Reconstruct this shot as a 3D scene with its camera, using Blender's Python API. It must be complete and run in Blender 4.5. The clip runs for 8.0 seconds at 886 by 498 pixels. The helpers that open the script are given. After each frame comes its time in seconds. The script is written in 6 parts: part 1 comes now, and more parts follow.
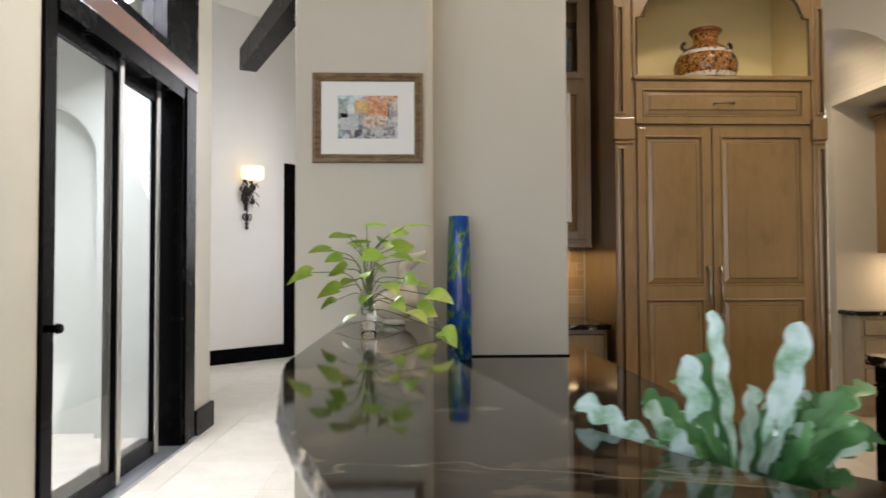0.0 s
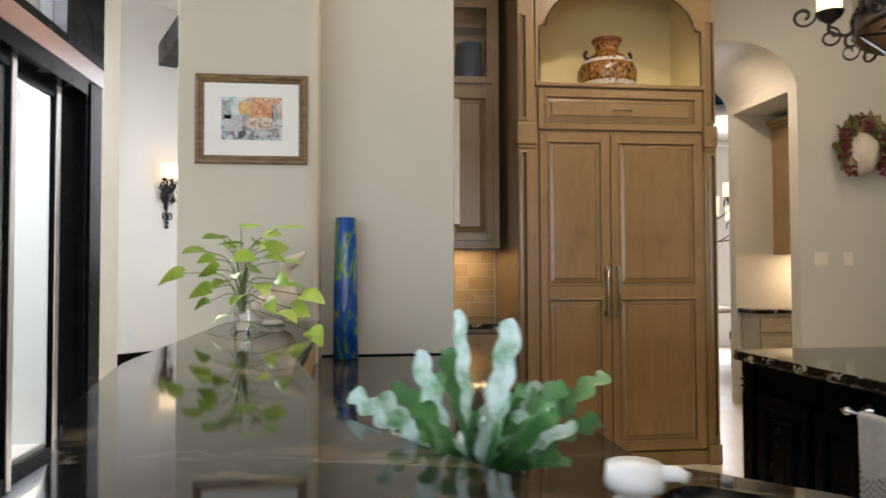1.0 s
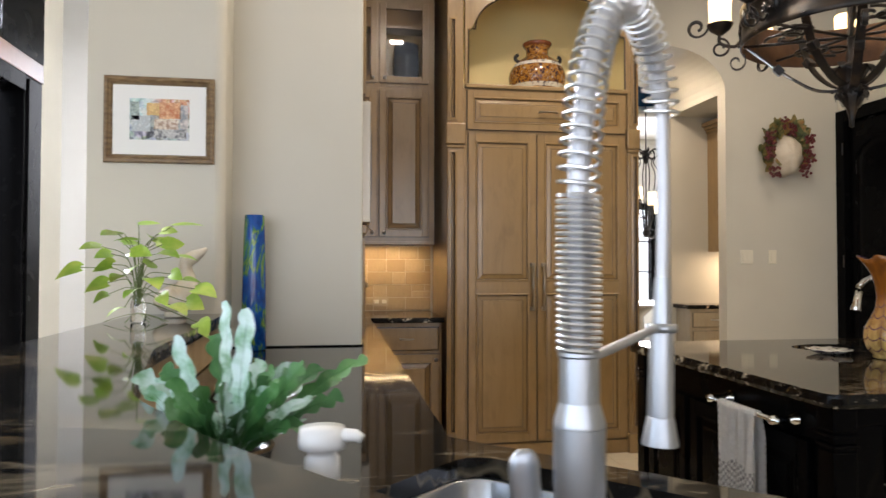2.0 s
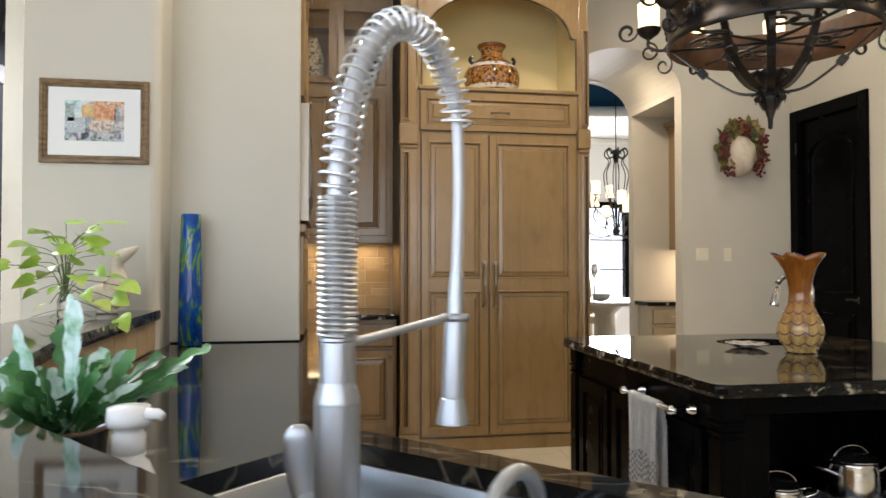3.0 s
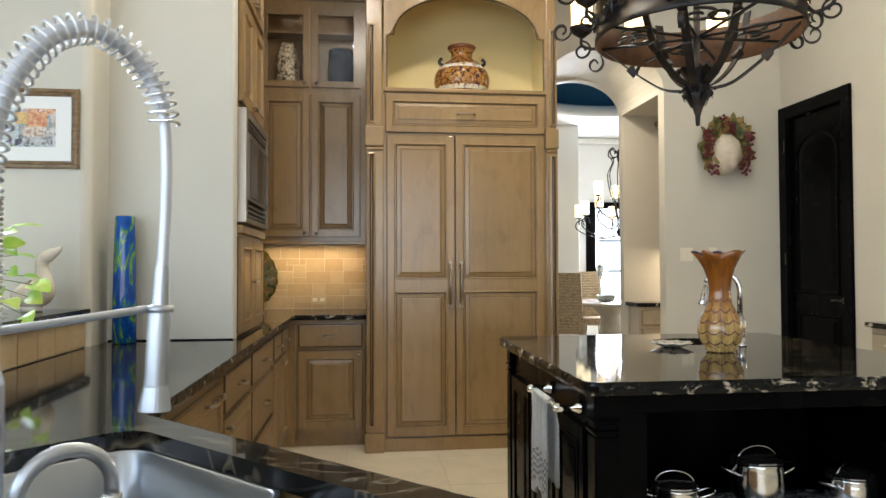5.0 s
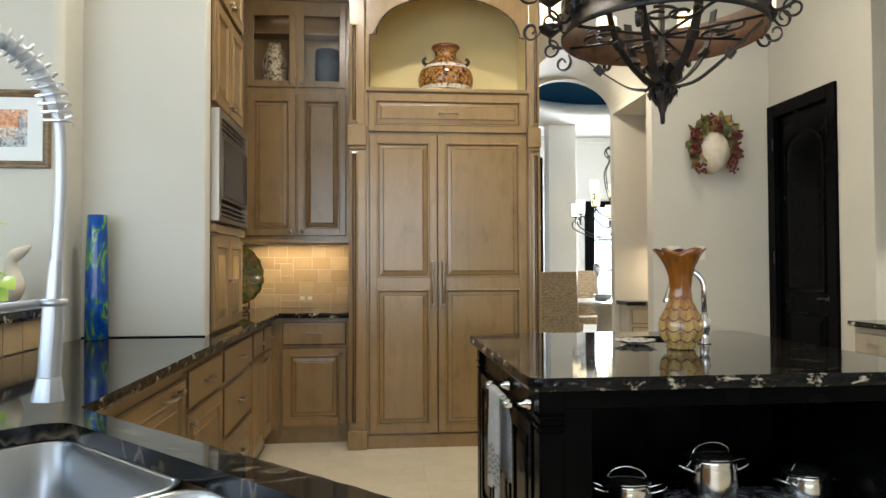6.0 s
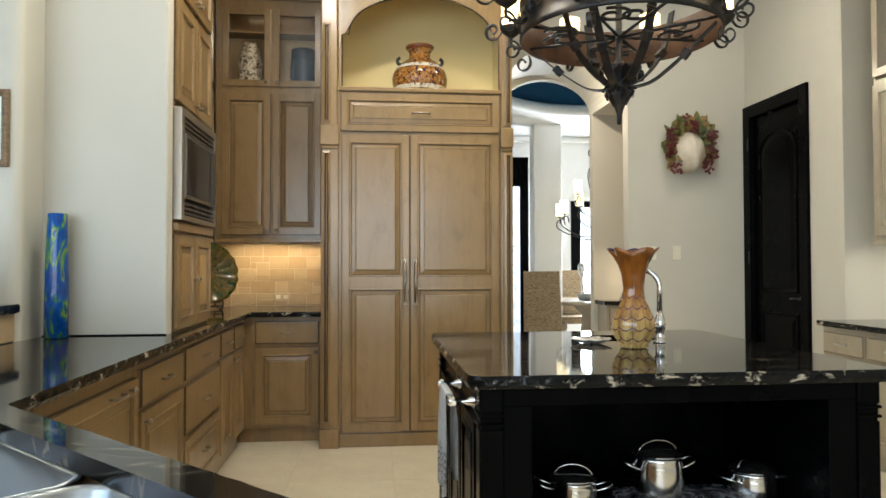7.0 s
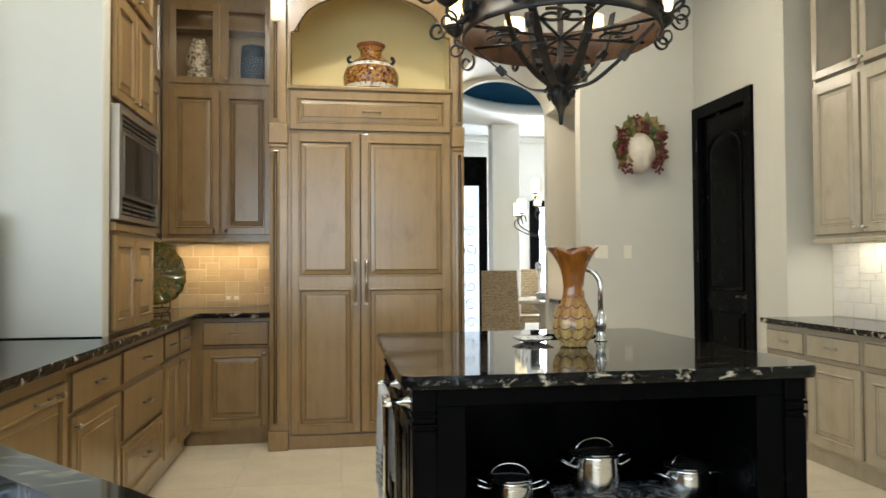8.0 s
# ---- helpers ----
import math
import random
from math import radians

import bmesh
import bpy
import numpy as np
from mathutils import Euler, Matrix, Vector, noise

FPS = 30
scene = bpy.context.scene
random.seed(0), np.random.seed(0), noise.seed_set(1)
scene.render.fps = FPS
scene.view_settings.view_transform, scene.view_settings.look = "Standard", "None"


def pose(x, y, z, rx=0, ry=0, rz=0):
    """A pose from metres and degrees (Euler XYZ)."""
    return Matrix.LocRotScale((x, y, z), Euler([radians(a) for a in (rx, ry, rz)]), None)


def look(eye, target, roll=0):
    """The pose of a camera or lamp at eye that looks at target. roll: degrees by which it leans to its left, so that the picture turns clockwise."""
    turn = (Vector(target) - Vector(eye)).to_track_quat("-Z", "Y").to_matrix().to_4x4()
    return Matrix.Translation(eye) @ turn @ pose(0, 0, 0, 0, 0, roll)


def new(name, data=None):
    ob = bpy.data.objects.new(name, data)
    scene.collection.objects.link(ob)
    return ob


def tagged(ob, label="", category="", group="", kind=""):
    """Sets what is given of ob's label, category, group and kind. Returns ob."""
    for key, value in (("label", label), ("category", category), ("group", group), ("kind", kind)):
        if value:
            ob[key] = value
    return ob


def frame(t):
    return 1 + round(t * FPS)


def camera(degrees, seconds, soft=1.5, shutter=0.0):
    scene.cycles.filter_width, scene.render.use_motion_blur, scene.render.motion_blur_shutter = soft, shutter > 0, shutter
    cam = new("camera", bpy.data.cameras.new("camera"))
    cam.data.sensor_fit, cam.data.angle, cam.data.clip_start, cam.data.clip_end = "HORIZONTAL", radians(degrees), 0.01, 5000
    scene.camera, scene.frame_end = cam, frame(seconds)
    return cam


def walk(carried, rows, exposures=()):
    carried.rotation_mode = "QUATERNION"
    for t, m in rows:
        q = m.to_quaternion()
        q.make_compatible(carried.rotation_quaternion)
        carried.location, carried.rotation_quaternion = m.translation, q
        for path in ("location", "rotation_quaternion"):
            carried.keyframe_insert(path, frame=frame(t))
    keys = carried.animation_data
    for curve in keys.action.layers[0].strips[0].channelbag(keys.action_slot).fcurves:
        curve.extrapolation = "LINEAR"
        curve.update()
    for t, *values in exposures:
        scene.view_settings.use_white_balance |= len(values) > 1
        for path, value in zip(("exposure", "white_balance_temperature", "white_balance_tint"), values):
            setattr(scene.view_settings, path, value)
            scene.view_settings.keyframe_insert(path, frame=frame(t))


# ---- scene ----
cam = camera(64.8, 8.0, soft=1.5, shutter=0.5)
PATH = [
    (0, (0.117, 0.095, 1.261), (0.185, 2.092, 1.322), -0.2),
    (0.5, (0.217, 0.068, 1.266), (0.377, 2.06, 1.327), -0.3),
    (1, (0.327, 0.021, 1.262), (0.564, 2.006, 1.323), -0.2),
    (1.5, (0.473, -0.082, 1.266), (0.751, 1.898, 1.318), -0.0),
    (3, (0.839, -0.287, 1.26), (1.169, 1.685, 1.303), -0.0),
    (3.5, (0.971, -0.369, 1.265), (1.286, 1.606, 1.303), 0.1),
    (4, (1.08, -0.38, 1.257), (1.367, 1.598, 1.301), 0.0),
    (4.5, (1.208, -0.379, 1.251), (1.458, 1.605, 1.301), -0.1),
    (6, (1.515, -0.434, 1.238), (1.704, 1.556, 1.287), -0.2),
    (6.5, (1.6, -0.457, 1.239), (1.787, 1.533, 1.286), -0.1),
    (7, (1.68, -0.466, 1.235), (1.879, 1.523, 1.283), -0.1),
    (7.5, (1.732, -0.465, 1.234), (1.968, 1.52, 1.282), -0.2),
    (8, (1.78, -0.466, 1.236), (2.077, 1.511, 1.282), -0.3),
]
walk(cam, [(t, look(eye, target, roll)) for t, eye, target, roll in PATH],
     exposures=((0.0, -0.92, 6550, 18), (1.0, -0.72, 6500, 18), (1.5, -0.57, 6400, 18), (3.0, -0.43, 6200, 15.5), (4.5, -0.3, 6000, 11.5), (6.0, -0.23, 5830, 8.5), (8.0, -0.1, 5780, 6)))

# ---- light ----
world = bpy.data.worlds.new("sky")
scene.world = world
world.use_nodes = True
wn = world.node_tree
sky = wn.nodes.new("ShaderNodeTexSky")
sky.sky_type, sky.sun_disc = "NISHITA", False
sky.sun_elevation, sky.sun_rotation = radians(42), radians(167)
wn.links.new(sky.outputs[0], wn.nodes["Background"].inputs[0])
wn.nodes["Background"].inputs[1].default_value = 0.15
sun = new("sun", bpy.data.lights.new("sun", "SUN"))
sun.data.energy, sun.data.angle, sun.data.color = 3.6, radians(0.6), (1.0, 0.97, 0.92)
sun.matrix_world = look((0, 0, 0), (-0.2, 0.85, -0.8))


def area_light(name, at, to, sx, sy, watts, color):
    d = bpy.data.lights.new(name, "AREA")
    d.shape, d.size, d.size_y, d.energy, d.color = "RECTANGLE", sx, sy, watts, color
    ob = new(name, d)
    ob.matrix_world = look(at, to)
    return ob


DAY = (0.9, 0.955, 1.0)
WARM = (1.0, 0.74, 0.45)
# South lamp fills an assumed opening that is out of view.
area_light("daylight_lamp", (0.7, -3.55, 1.75), (0.9, 0, 1.6), 4.4, 2.3, 98, DAY)
# West lamp and opening are out of view, added as daylight from the left.
area_light("daylight_lamp", (-1.56, -0.85, 1.65), (1.2, 1.0, 1.45), 3.4, 2.2, 100, (0.78, 0.905, 1.0))
# Added lamp in an unseen opening, to brighten the living room.
area_light("daylight_lamp", (-4.9, 7.6, 1.9), (0, 8.0, 1.4), 3.0, 2.6, 330, DAY)
# Added fill lamp on the living room's closed east wall, out of view.
area_light("daylight_lamp", (-0.25, 8.6, 2.4), (-3, 7.6, 1.4), 2.4, 2.4, 110, DAY)
area_light("daylight_lamp", (-1.74, 4.1, 3.16), (-0.4, 3.8, 0.0), 1.3, 0.6, 420, DAY)
area_light("daylight_lamp", (5.4, 10.75, 1.6), (4.4, 7, 1.3), 1.0, 1.4, 270, DAY)
# Warm ceiling lamps added out of view to brighten fridge, island and floor.
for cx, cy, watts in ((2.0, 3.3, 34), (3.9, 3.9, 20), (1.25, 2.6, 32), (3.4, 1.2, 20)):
    area_light("added_ceiling_lamp", (cx, cy, 3.66), (cx, cy, 0), 0.14, 0.14, watts, (1.0, 0.88, 0.68))
# One more added lamp, hidden in the vault to lift the passage.
area_light("added_ceiling_lamp", (3.3, 5.62, 3.04), (3.3, 5.62, 0), 0.12, 0.12, 20, (1.0, 0.82, 0.58))


# ---- materials ----
def mat(name, color, rough=0.5, metal=0.0, spec=0.5, **kw):
    m = bpy.data.materials.new(name)
    m.use_nodes = True
    b = m.node_tree.nodes["Principled BSDF"]
    b.inputs["Base Color"].default_value = (*color, 1)
    b.inputs["Roughness"].default_value = rough
    b.inputs["Metallic"].default_value = metal
    b.inputs["Specular IOR Level"].default_value = spec
    for k, v in kw.items():
        b.inputs[k.replace("_", " ")].default_value = v
    return m


class Graph:
    """Short names for the nodes of one material."""

    def __init__(self, m):
        self.t = m.node_tree
        self.b = self.t.nodes["Principled BSDF"]
        self.coord = self.t.nodes.new("ShaderNodeTexCoord").outputs["Object"]

    def n(self, kind, inputs=(), **attrs):
        node = self.t.nodes.new("ShaderNode" + kind)
        for k, v in inputs:
            if hasattr(v, "is_output"):
                self.t.links.new(v, node.inputs[k])
            else:
                node.inputs[k].default_value = v
        return node

    def scaled(self, s, turn=(0, 0, 0)):
        return self.n("Mapping", (("Vector", self.coord), ("Scale", s), ("Rotation", turn))).outputs[0]

    def noise(self, scale, detail=4.0, vec=None, rough=0.55, dist=0.0):
        return self.n("TexNoise", (("Vector", vec or self.coord), ("Scale", scale), ("Detail", detail), ("Roughness", rough), ("Distortion", dist))).outputs[0]

    def ramp(self, fac, *stops):
        node = self.n("ValToRGB", (("Fac", fac),))
        e = node.color_ramp.elements
        while len(e) < len(stops):
            e.new(0.5)
        for el, (p, c) in zip(e, stops):
            el.position, el.color = p, (*c, 1) if len(c) == 3 else c
        return node.outputs[0]

    def mix(self, fac, a, b, blend="MIX"):
        node = self.t.nodes.new("ShaderNodeMix")
        node.data_type, node.blend_type = "RGBA", blend
        for sock, v in ((node.inputs[0], fac), (node.inputs[6], a), (node.inputs[7], b)):
            if hasattr(v, "is_output"):
                self.t.links.new(v, sock)
            else:
                sock.default_value = (*v, 1) if isinstance(v, tuple) and len(v) == 3 else v
        return node.outputs[2]

    def color(self, s):
        self.t.links.new(s, self.b.inputs["Base Color"])

    def rough(self, fac, lo, hi):
        r = self.n("MapRange", (("Value", fac), ("To Min", lo), ("To Max", hi)))
        self.t.links.new(r.outputs[0], self.b.inputs["Roughness"])

    def bump(self, h, strength, dist=0.002):
        b = self.n("Bump", (("Height", h), ("Strength", strength), ("Distance", dist)))
        self.t.links.new(b.outputs[0], self.b.inputs["Normal"])


def plaster(name, c, dark):
    m = mat(name, c, 0.55, spec=0.3)
    g = Graph(m)
    big = g.noise(1.3, 3)
    fine = g.noise(9, 6, rough=0.65)
    g.color(g.mix(g.ramp(big, (0.3, (0, 0, 0)), (0.75, (1, 1, 1))), c, dark))
    g.rough(fine, 0.42, 0.7)
    g.bump(g.mix(0.4, g.noise(26, 5), fine), 0.25, 0.004)
    return m


def glazed_wood(name, c, dark, turn=(0, 0, 0)):
    m = mat(name, c, 0.34, spec=0.5, Coat_Weight=1.0, Coat_Roughness=0.22)
    g = Graph(m)
    grain = g.noise(3.2, 6, g.scaled((7, 7, 0.5), turn), 0.6, 0.4)
    cloud = g.noise(2.2, 3)
    speck = g.noise(55, 3)
    col = g.mix(g.ramp(grain, (0.15, (0.35, 0.35, 0.35)), (0.5, (0.88, 0.88, 0.88)), (0.8, (1, 1, 1))), dark, c)
    col = g.mix(g.ramp(cloud, (0.3, (0.45, 0.45, 0.45)), (0.68, (0, 0, 0))), col, dark)
    col = g.mix(g.ramp(g.noise(11, 5, g.scaled((1, 1, 0.4), turn), 0.6, 0.5), (0.3, (0.4, 0.4, 0.4)), (0.5, (0, 0, 0))), col, tuple(v * 0.75 for v in dark))
    col = g.mix(g.ramp(speck, (0.28, (0.35, 0.35, 0.35)), (0.36, (0, 0, 0))), col, tuple(v * 0.6 for v in dark))
    g.color(col)
    g.rough(cloud, 0.26, 0.42)
    g.bump(grain, 0.08, 0.001)
    return m


def granite(name, gold=1.0):
    m = mat(name, (0.01, 0.01, 0.01), 0.05, spec=0.34)
    g = Graph(m)
    warp = g.noise(0.9, 4, g.scaled((1, 2.4, 1), (0, 0, 0.5)), 0.55, 1.2)
    vein = g.ramp(warp, (0.492, (0, 0, 0)), (0.499, (1, 1, 1)), (0.503, (0.4, 0.4, 0.4)), (0.512, (0, 0, 0)))
    broad = g.ramp(g.noise(1.7, 3, dist=0.5), (0.52, (0, 0, 0)), (0.66, (1, 1, 1)))
    patch = g.ramp(g.noise(8, 6, g.scaled((1, 2.2, 1), (0, 0, 0.6)), 0.65, 1.6), (0.49, (0, 0, 0)), (0.58, (1, 1, 1)))
    fine = g.noise(70, 3)
    base = g.mix(g.ramp(fine, (0.35, (0, 0, 0)), (0.75, (1, 1, 1))), (0.004, 0.004, 0.004), (0.014, 0.013, 0.011))
    gl = g.mix(g.noise(18, 4), (0.12, 0.07, 0.028), (0.38, 0.29, 0.18))
    amount = g.mix(broad, (0, 0, 0), patch)
    amount = g.mix(0.62, (0, 0, 0), amount)
    col = g.mix(amount, base, gl)
    col = g.mix(g.mix(0.34 * gold, (0, 0, 0), vein), col, (0.4, 0.33, 0.22))
    g.color(col)
    g.rough(fine, 0.03, 0.075)
    return m


def speckled_edge(name):
    m = mat(name, (0.02, 0.02, 0.02), 0.12, spec=0.25)
    g = Graph(m)
    a = g.ramp(g.noise(16, 6, g.scaled((1, 1, 1.6)), 0.7, 0.5), (0.565, (0, 0, 0)), (0.64, (1, 1, 1)))
    g.color(g.mix(a, (0.005, 0.005, 0.005), (0.5, 0.43, 0.32)))
    g.bump(g.noise(40, 4), 0.5, 0.004)
    return m


def brushed(name, c, rough, turn=(0, 0, 0)):
    m = mat(name, c, rough, 1.0)
    g = Graph(m)
    s = g.noise(60, 3, g.scaled((6, 6, 0.3), turn))
    g.rough(s, rough * 0.85, rough * 1.15)
    return m


WALL = plaster("cream_plaster", (0.6, 0.572, 0.495), (0.56, 0.53, 0.45))
WHITE = plaster("white_plaster", (0.82, 0.8, 0.76), (0.78, 0.755, 0.7))
# niche colour is raised to stand in for lamp light inside it
NICHE = plaster("brightened_ochre_plaster", (0.78, 0.66, 0.35), (0.72, 0.59, 0.29))
CEIL = plaster("ceiling_paint", (0.8, 0.77, 0.7), (0.77, 0.74, 0.66))
WOOD = glazed_wood("glazed_maple", (0.31, 0.194, 0.074), (0.186, 0.108, 0.034))
WOOD_H = glazed_wood("glazed_maple_rail", (0.31, 0.194, 0.074), (0.186, 0.108, 0.034), (0, radians(90), 0))
CREAMW = glazed_wood("glazed_cream_wood", (0.43, 0.37, 0.27), (0.33, 0.27, 0.18))
GLAZE = mat("dark_glaze", (0.05, 0.028, 0.012), 0.4)
GLAZE_C = mat("grey_glaze", (0.2, 0.16, 0.11), 0.45)
GRANITE = granite("black_granite")
GEDGE = speckled_edge("chiselled_granite_edge")
BLACK = mat("black_painted_wood", (0.002, 0.002, 0.0022), 0.26, spec=0.05)
bg = Graph(BLACK)
bg.rough(bg.noise(6, 6), 0.18, 0.34)
bg.bump(bg.noise(30, 4, bg.scaled((6, 6, 0.6))), 0.06, 0.001)
IRON = mat("black_iron", (0.02, 0.019, 0.019), 0.4, 0.25, spec=0.5)
ig = Graph(IRON)
ig.color(ig.mix(ig.ramp(ig.noise(14, 5), (0.45, (0, 0, 0)), (0.75, (1, 1, 1))), (0.012, 0.012, 0.013), (0.06, 0.036, 0.02)))
ig.bump(ig.noise(45, 4), 0.3, 0.002)
STEEL = brushed("brushed_steel", (0.52, 0.545, 0.58), 0.42)
SINKST = mat("sink_steel", (0.5, 0.53, 0.57), 0.29, 1.0)
SATIN = brushed("satin_steel_wire", (0.76, 0.77, 0.79), 0.34)
TRIM_ST = brushed("warm_brushed_steel", (0.42, 0.385, 0.33), 0.42)
HOSE = mat("grey_hose_sheath", (0.6, 0.61, 0.64), 0.45, 0.6)
POLISH = mat("polished_pot_steel", (0.8, 0.78, 0.74), 0.17, 1.0)
NICKEL = mat("satin_nickel", (0.58, 0.56, 0.52), 0.28, 1.0)
CHROME = mat("chrome", (0.8, 0.8, 0.8), 0.06, 1.0)
PEWTER = mat("aged_pewter", (0.36, 0.31, 0.24), 0.3, 1.0)
GLASS = mat("clear_glass", (1, 1, 1), 0.0, Transmission_Weight=1.0, IOR=1.45)

def varied(name, stops, scale, rough, detail=4, dist=0.0, squash=(1, 1, 1), bump=0.0, metal=0.0, **kw):
    """A material whose colour follows one noise through a ramp."""
    m = mat(name, stops[0][1], rough, metal, **kw)
    g = Graph(m)
    f = g.noise(scale, detail, g.scaled(squash), 0.6, dist)
    g.color(g.ramp(f, *stops))
    g.rough(g.noise(scale * 2.3, 3), rough * 0.8, min(1, rough * 1.25))
    if bump:
        g.bump(g.noise(scale * 3, 5), bump, 0.003)
    return m


def glowing(name, color, strength):
    m = mat(name, color, 0.4)
    b = m.node_tree.nodes["Principled BSDF"]
    b.inputs["Emission Color"].default_value = (*color, 1)
    b.inputs["Emission Strength"].default_value = strength
    return m


def piece_stone(name, a, b, rough):
    """Stone whose tone differs from piece to piece."""
    m = mat(name, a, rough)
    g = Graph(m)
    info = g.n("ObjectInfo").outputs["Random"]
    cloud = g.noise(4, 6, rough=0.65)
    fine = g.noise(40, 4)
    col = g.mix(info, a, b)
    col = g.mix(g.ramp(cloud, (0.35, (0, 0, 0)), (0.7, (0.55, 0.55, 0.55))), col, tuple(v * 0.8 for v in b))
    col = g.mix(g.ramp(fine, (0.3, (0.25, 0.25, 0.25)), (0.45, (0, 0, 0))), col, tuple(v * 0.6 for v in b))
    g.color(col)
    g.rough(cloud, rough * 0.8, rough * 1.2)
    g.bump(g.mix(0.5, cloud, fine), 0.2, 0.002)
    return m


FLOOR_T = piece_stone("pale_travertine", (0.73, 0.65, 0.49), (0.67, 0.58, 0.42), 0.32)
FLOOR_W = piece_stone("white_limestone", (0.8, 0.76, 0.68), (0.74, 0.69, 0.6), 0.4)
TILE = piece_stone("tumbled_tile", (0.52, 0.4, 0.24), (0.42, 0.3, 0.16), 0.5)
TILE_W = piece_stone("white_tile", (0.74, 0.71, 0.65), (0.68, 0.64, 0.57), 0.3)
GROUT = mat("grout", (0.6, 0.52, 0.38), 0.85)
AMBER = mat("amber_art_glass", (0.4, 0.17, 0.03), 0.08, Coat_Weight=0.4, Coat_Roughness=0.03)
ag = Graph(AMBER)
sep = ag.n("SeparateXYZ", (("Vector", ag.coord),)).outputs["Z"]
up_h = ag.n("MapRange", (("Value", sep), ("From Min", 0.03), ("From Max", 0.24)))
acol = ag.mix(up_h.outputs[0], (0.68, 0.48, 0.17), (0.3, 0.1, 0.012))
acol = ag.mix(ag.ramp(ag.noise(5, 4, ag.scaled((9, 9, 1))), (0.38, (0.6, 0.6, 0.6)), (0.6, (0, 0, 0))), acol, (0.14, 0.045, 0.012))


def ag_math(op, a, b=0.0):
    node = ag.t.nodes.new("ShaderNodeMath")
    node.operation = op
    for sock, v in zip(node.inputs, (a, b)):
        if hasattr(v, "is_output"):
            ag.t.links.new(v, sock)
        else:
            sock.default_value = v
    return node.outputs[0]


# trailed net: scalloped rings crossed by upright threads
axes = ag.n("SeparateXYZ", (("Vector", ag.coord),)).outputs
turn_a = ag_math("ADD", ag_math("ARCTAN2", axes["Y"], axes["X"]), ag_math("MULTIPLY", ag.noise(14, 2), 0.25))
scallop = ag_math("MULTIPLY", ag_math("ABSOLUTE", ag_math("SINE", ag_math("MULTIPLY", turn_a, 5.0))), 0.014)
ring_f = ag_math("FRACT", ag_math("DIVIDE", ag_math("ADD", axes["Z"], scallop), 0.042))
ring_l = ag_math("LESS_THAN", ring_f, 0.13)
thread = ag_math("LESS_THAN", ag_math("ABSOLUTE", ag_math("SINE", ag_math("MULTIPLY", turn_a, 5.0))), 0.1)
net_l = ag_math("MAXIMUM", ring_l, ag_math("MULTIPLY", thread, 0.6))
low = ag.n("MapRange", (("Value", sep), ("From Min", 0.27), ("From Max", 0.19)))
ag.color(ag.mix(ag_math("MULTIPLY", net_l, low.outputs[0]), acol, (0.13, 0.06, 0.07)))
PURPLE = mat("purple_glass", (0.05, 0.02, 0.06), 0.1)
BLUEG = varied("blue_swirled_glass", ((0.3, (0.003, 0.025, 0.16)), (0.5, (0.005, 0.08, 0.36)), (0.56, (0.05, 0.18, 0.06)), (0.6, (0.22, 0.36, 0.06)), (0.65, (0.006, 0.08, 0.14)), (0.85, (0.003, 0.03, 0.16))), 7, 0.07, 3, 3.2, (1, 1, 0.45))
MAIOLICA = varied("painted_maiolica", ((0.36, (0.02, 0.02, 0.035)), (0.45, (0.09, 0.03, 0.012)), (0.5, (0.3, 0.11, 0.018)), (0.56, (0.42, 0.23, 0.04)), (0.61, (0.16, 0.045, 0.015)), (0.7, (0.5, 0.45, 0.36))), 48, 0.12, 3, 0.6)
MAIO_W = varied("white_blue_glaze", ((0.36, (0.12, 0.1, 0.12)), (0.46, (0.62, 0.58, 0.52)), (0.8, (0.74, 0.72, 0.68))), 46, 0.12)
MAIO_B = mat("brown_glaze_band", (0.16, 0.05, 0.02), 0.12)
CERAMIC = varied("cream_ceramic", ((0.3, (0.62, 0.5, 0.34)), (0.7, (0.8, 0.75, 0.66))), 9, 0.25)
WHITE_P = mat("white_plastic", (0.82, 0.82, 0.8), 0.25)
CREAM_P = mat("cream_plastic", (0.76, 0.71, 0.58), 0.4)
POT = mat("dark_glazed_pot", (0.02, 0.018, 0.016), 0.25)
SOIL = varied("soil", ((0.3, (0.02, 0.013, 0.008)), (0.7, (0.06, 0.04, 0.025))), 40, 0.9, bump=0.6)
LEAF = varied("pothos_leaf", ((0.3, (0.17, 0.32, 0.03)), (0.52, (0.3, 0.47, 0.06)), (0.7, (0.5, 0.56, 0.12))), 9, 0.35, Subsurface_Weight=0.0)
LEAF_B = varied("blue_green_leaf", ((0.3, (0.08, 0.22, 0.06)), (0.4, (0.24, 0.42, 0.27)), (0.48, (0.42, 0.6, 0.5)), (0.6, (0.62, 0.76, 0.72))), 24, 0.4)
for lm in (LEAF, LEAF_B):
    lm.node_tree.nodes["Principled BSDF"].inputs["Transmission Weight"].default_value = 0.0
LEAF_G = varied("fern_green_leaf", ((0.3, (0.02, 0.085, 0.02)), (0.48, (0.045, 0.16, 0.045)), (0.6, (0.1, 0.26, 0.08)), (0.7, (0.22, 0.4, 0.22))), 11, 0.4)
STEM = mat("stem", (0.12, 0.16, 0.04), 0.6)
LEAF_D = varied("wreath_leaf", ((0.3, (0.035, 0.06, 0.02)), (0.45, (0.1, 0.11, 0.03)), (0.54, (0.26, 0.2, 0.06)), (0.66, (0.32, 0.15, 0.04))), 16, 0.5)
BERRY = mat("dark_red_berry", (0.13, 0.016, 0.018), 0.35)
